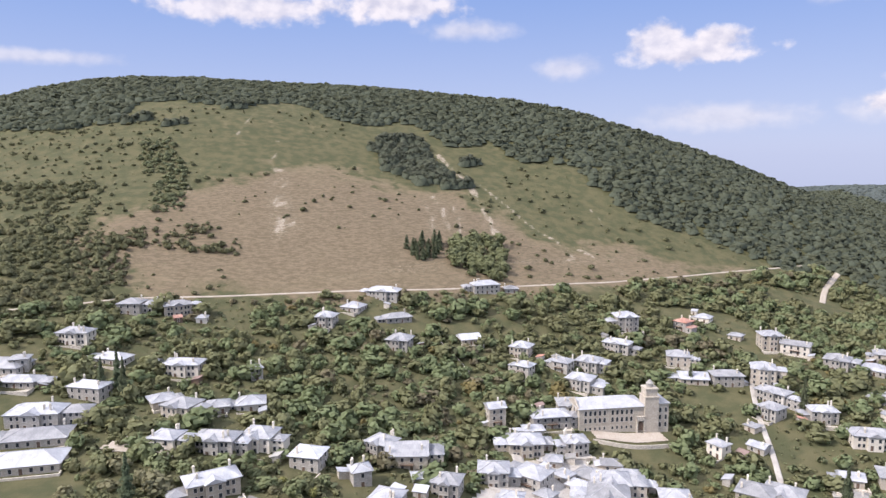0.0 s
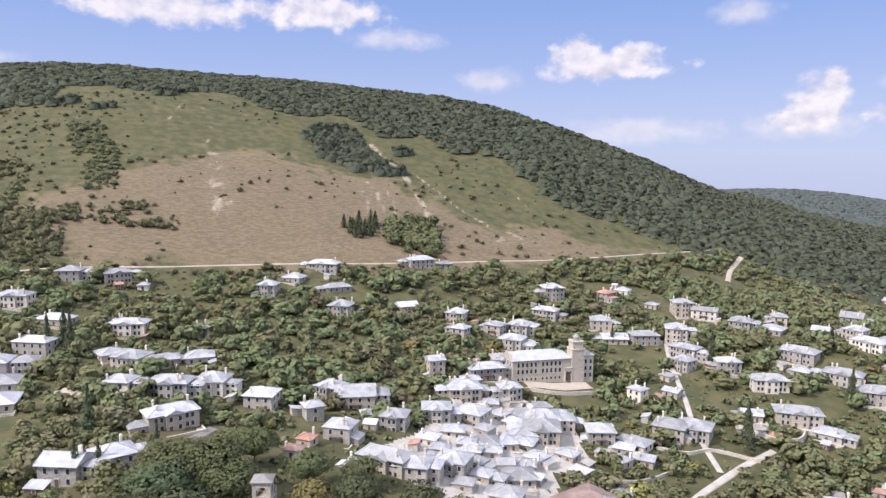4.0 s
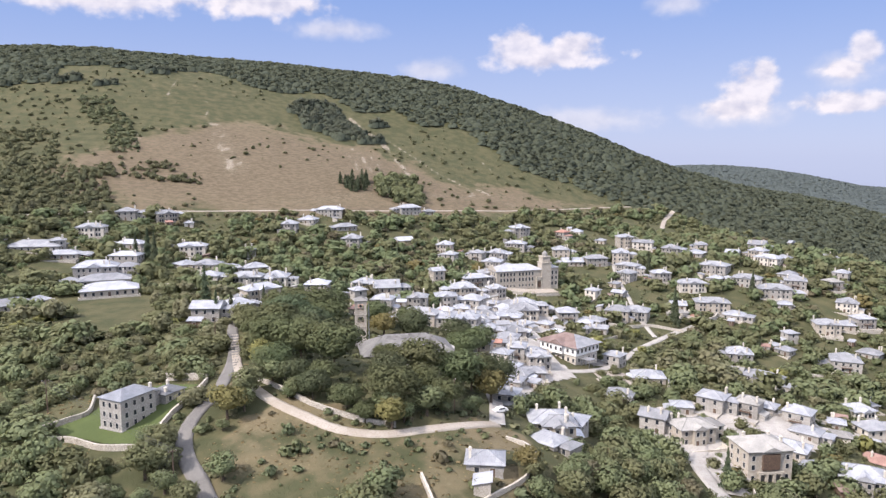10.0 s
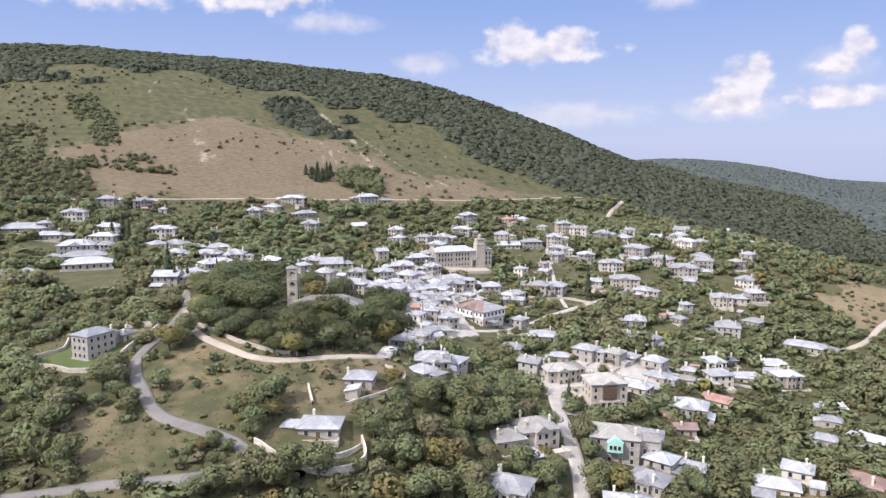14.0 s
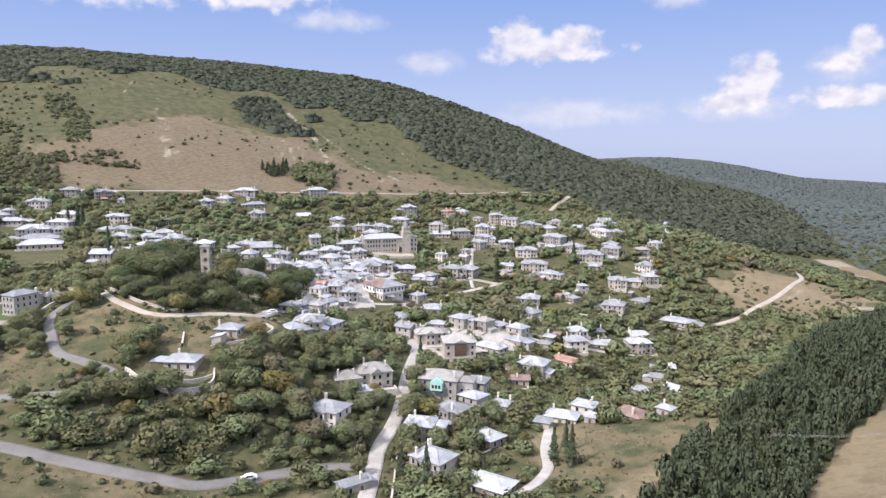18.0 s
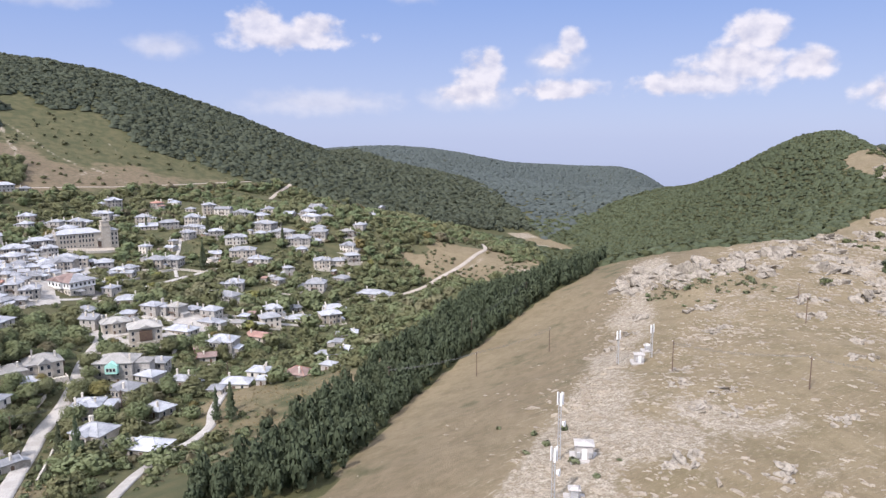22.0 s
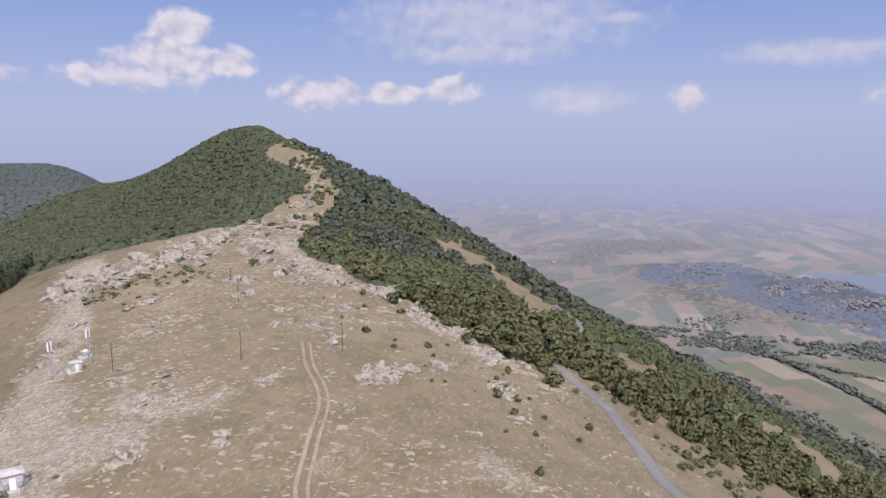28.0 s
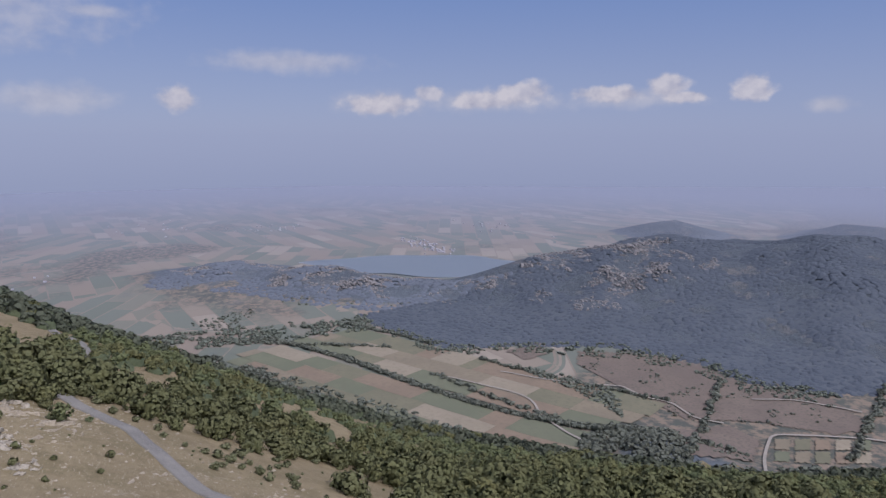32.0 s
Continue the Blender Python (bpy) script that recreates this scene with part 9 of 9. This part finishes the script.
for pts_ in ([(802, -870), (758, -876), (727, -891), (678, -887), (649, -905)], [(691, -996), (664, -1040), (628, -1070), (600, -1086)], [(500, -810), (551, -864), (586, -909), (599, -934), (587, -962), (549, -1023), (500, -1060)],
             [(940, -664), (831, -726), (760, -714), (697, -709), (655, -712)], [(802, -870), (860, -800), (930, -745)]):
    q_ = resampled(pts_, 6.0)
    z_ = ground(q_[:, 0], q_[:, 1]) + 2.2
    d_ = np.gradient(q_, axis=0)
    d_ /= np.hypot(d_[:, 0], d_[:, 1])[:, None]
    s_ = np.stack([-d_[:, 1], d_[:, 0]], 1) * 1.7
    V_ = np.stack([np.column_stack([q_ + s_, z_]), np.column_stack([q_ - s_, z_])], 1).reshape(-1, 3)
    a_ = np.arange(len(q_) - 1) * 2
    tagged(new("track", mesh_from("track", V_, np.stack([a_, a_ + 1, a_ + 3, a_ + 2], 1), [FAR_TRACK])), "pale farm track on the valley floor", "track", kind="structure")


MOUNTAIN = [(1480, -1180), (1330, -1000), (1330, -640), (1250, -655), (1075, -715), (1014, -859), (936, -957), (830, -1028), (730, -1038), (653, -1102), (600, -1200), (600, -1500), (800, -1800), (1100, -1800), (1400, -1500)]


LAKE_HILL = [(1240, -640), (1330, -560), (1440, -500), (1600, -380), (1760, -260), (1900, -330), (1900, -560), (1760, -640), (1600, -700), (1480, -820), (1330, -1000), (1330, -640)]

MOUNTAIN_EDGE = [(1330, -655), (1250, -672), (1080, -735), (1030, -870), (950, -972), (835, -1045), (735, -1055), (650, -1120), (625, -1070), (715, -1005), (815, -995), (905, -925), (985, -840), (1050, -690), (1240, -620), (1320, -605)]


def crag(x, y):
    """Where bare rock breaks through on the mountain's lakeward shoulder and on the low hill."""
    n = lattice_noise(x, y, 90, 361) * 0.4 + lattice_noise(x, y, 30, 362) * 0.35 + lattice_noise(x, y, 11, 368) * 0.25
    z = ground(x, y)
    where = smooth(-236, -205, z) * smooth(960, 1140, x) * (1 - 0.6 * smooth(-1250, -1420, y)) + 0.62 * smooth(-240, -228, z) * (x > 1330) * (y > -840)
    return n * (0.25 + 0.75 * np.clip(where, 0, 1)) + 0.2 * mound(x, y, 1200, -955, 34, 34)


def valley_trees():
    x, y = scatter(MOUNTAIN, 8.4, 360)
    x2, y2 = scatter(LAKE_HILL, 10.0, 366, lambda x, y: ground(x, y) > -242)
    k = crag(x, y) < 0.5
    x, y = x[k], y[k]
    rad = sized(x, 5.2, 8.2, 363)
    domes("mountain_wood", x, y, rad, rad * sized(x, 0.1, 0.24, 364), CANOPY_HAZE, "dark wood covering the mountain across the valley, tinted for haze", 1.0)
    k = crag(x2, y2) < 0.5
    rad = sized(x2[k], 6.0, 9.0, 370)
    domes("lake_hill_wood", x2[k], y2[k], rad, rad * sized(x2[k], 0.08, 0.2, 371), CANOPY_LAKE_HAZE, "pale wood on the low hill beside the lake, tinted for haze", 1.0)
    r = np.random.RandomState(367)
    x, y = r.uniform(900, 1950, 60000), r.uniform(-1560, -300, 60000)
    k = (crag(x, y) > 0.475) & (inside(x, y, MOUNTAIN) | inside(x, y, LAKE_HILL)) & (ground(x, y) > -240)
    x, y = x[k][:6000], y[k][:6000]
    V, F = slabs(x, y, ground(x, y), r.gamma(2.0, 0.6, len(x)) + 0.6, 0.0, r)
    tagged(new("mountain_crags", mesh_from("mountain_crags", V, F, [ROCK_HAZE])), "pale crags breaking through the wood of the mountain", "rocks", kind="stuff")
    for k, (poly, step, gap, lo, hi) in enumerate((([(678, -723), (693, -774), (647, -826), (595, -800), (560, -758), (560, -700), (613, -690), (647, -690)], 6.0, 0.25, 3.0, 5.0), ([(932, -788), (876, -825), (781, -845), (700, -800), (761, -806), (847, -798), (913, -778)], 6.5, 0.35, 2.6, 4.6),
                                                   ([(526, -854), (525, -900), (490, -972), (470, -958), (500, -870)], 6.0, 0.3, 3.0, 5.0), ([(1320, -261), (1354, -343), (1313, -513), (1312, -590), (1317, -656), (1227, -643), (1215, -483), (1230, -348), (1240, -272)], 8.0, 0.45, 3.0, 5.5),
                                                   ([(908, -868), (960, -900), (832, -1023), (648, -1096), (572, -1026), (632, -947), (677, -873), (541, -841), (620, -780), (690, -830), (800, -875)], 8.0, 0.6, 1.2, 3.2), (SLOPE_FOOT, 9.0, 0.35, 3.0, 5.2), (MOUNTAIN_EDGE, 7.0, 0.42, 1.8, 4.2))):
        x, y = scatter(poly, step, 300 + k)
        m = lattice_noise(x, y, 34, 310 + k) * 0.55 + lattice_noise(x, y, 11, 320 + k) * 0.45
        x, y = x[m > gap], y[m > gap]
        rad = sized(x, lo, hi, 330 + k)
        woods("valley_thicket", x, y, rad, rad * sized(x, 0.6, 0.95, 340 + k), ROUND_MIN, BEECH_FAR_HAZE, "dark thickets between the valley pastures", "shrubs", 350 + k, 0.3)


SLOPE_FOOT = [(700, -640), (860, -560), (1000, -470), (1120, -380), (1190, -330), (1150, -300), (1000, -400), (800, -520), (640, -620), (480, -760), (420, -860), (470, -900), (560, -770), (620, -700)]
valley_trees()


# wall tone dimmed and blued, haze put into the colour
FAR_WALL = mottled("hazed_far_wall", (0.3, 0.3, 0.34), (0.35, 0.35, 0.39), (0.26, 0.26, 0.31), 0.02, 0.1, relief=0)


def far_villages():
    """Pale houses of the lakeside and plain villages, a few metres each."""
    r = random.Random(21)
    bm = bmesh.new()
    for cx, cy, sx, sy, n in ((2120, -1110, 110, 22, 60), (2700, -700, 90, 60, 22), (2900, -300, 120, 90, 14), (2500, -1500, 120, 60, 16), (1900, 60, 90, 60, 6)):
        for _ in range(n):
            x, y = cx + r.gauss(0, sx), cy + r.gauss(0, sy)
            z = height(x, y)
            w = r.uniform(2.5, 5)
            box(bm, x - w, x + w, y - w * 0.7, y + w * 0.7, z - 2, z + r.uniform(3, 5))
    me = bpy.data.meshes.new("distant_villages")
    bm.to_mesh(me), bm.free()
    me.materials.append(FAR_WALL)
    tagged(new("distant_villages", me), "tiny pale houses of villages on the far plain", "village", kind="stuff")


far_villages()
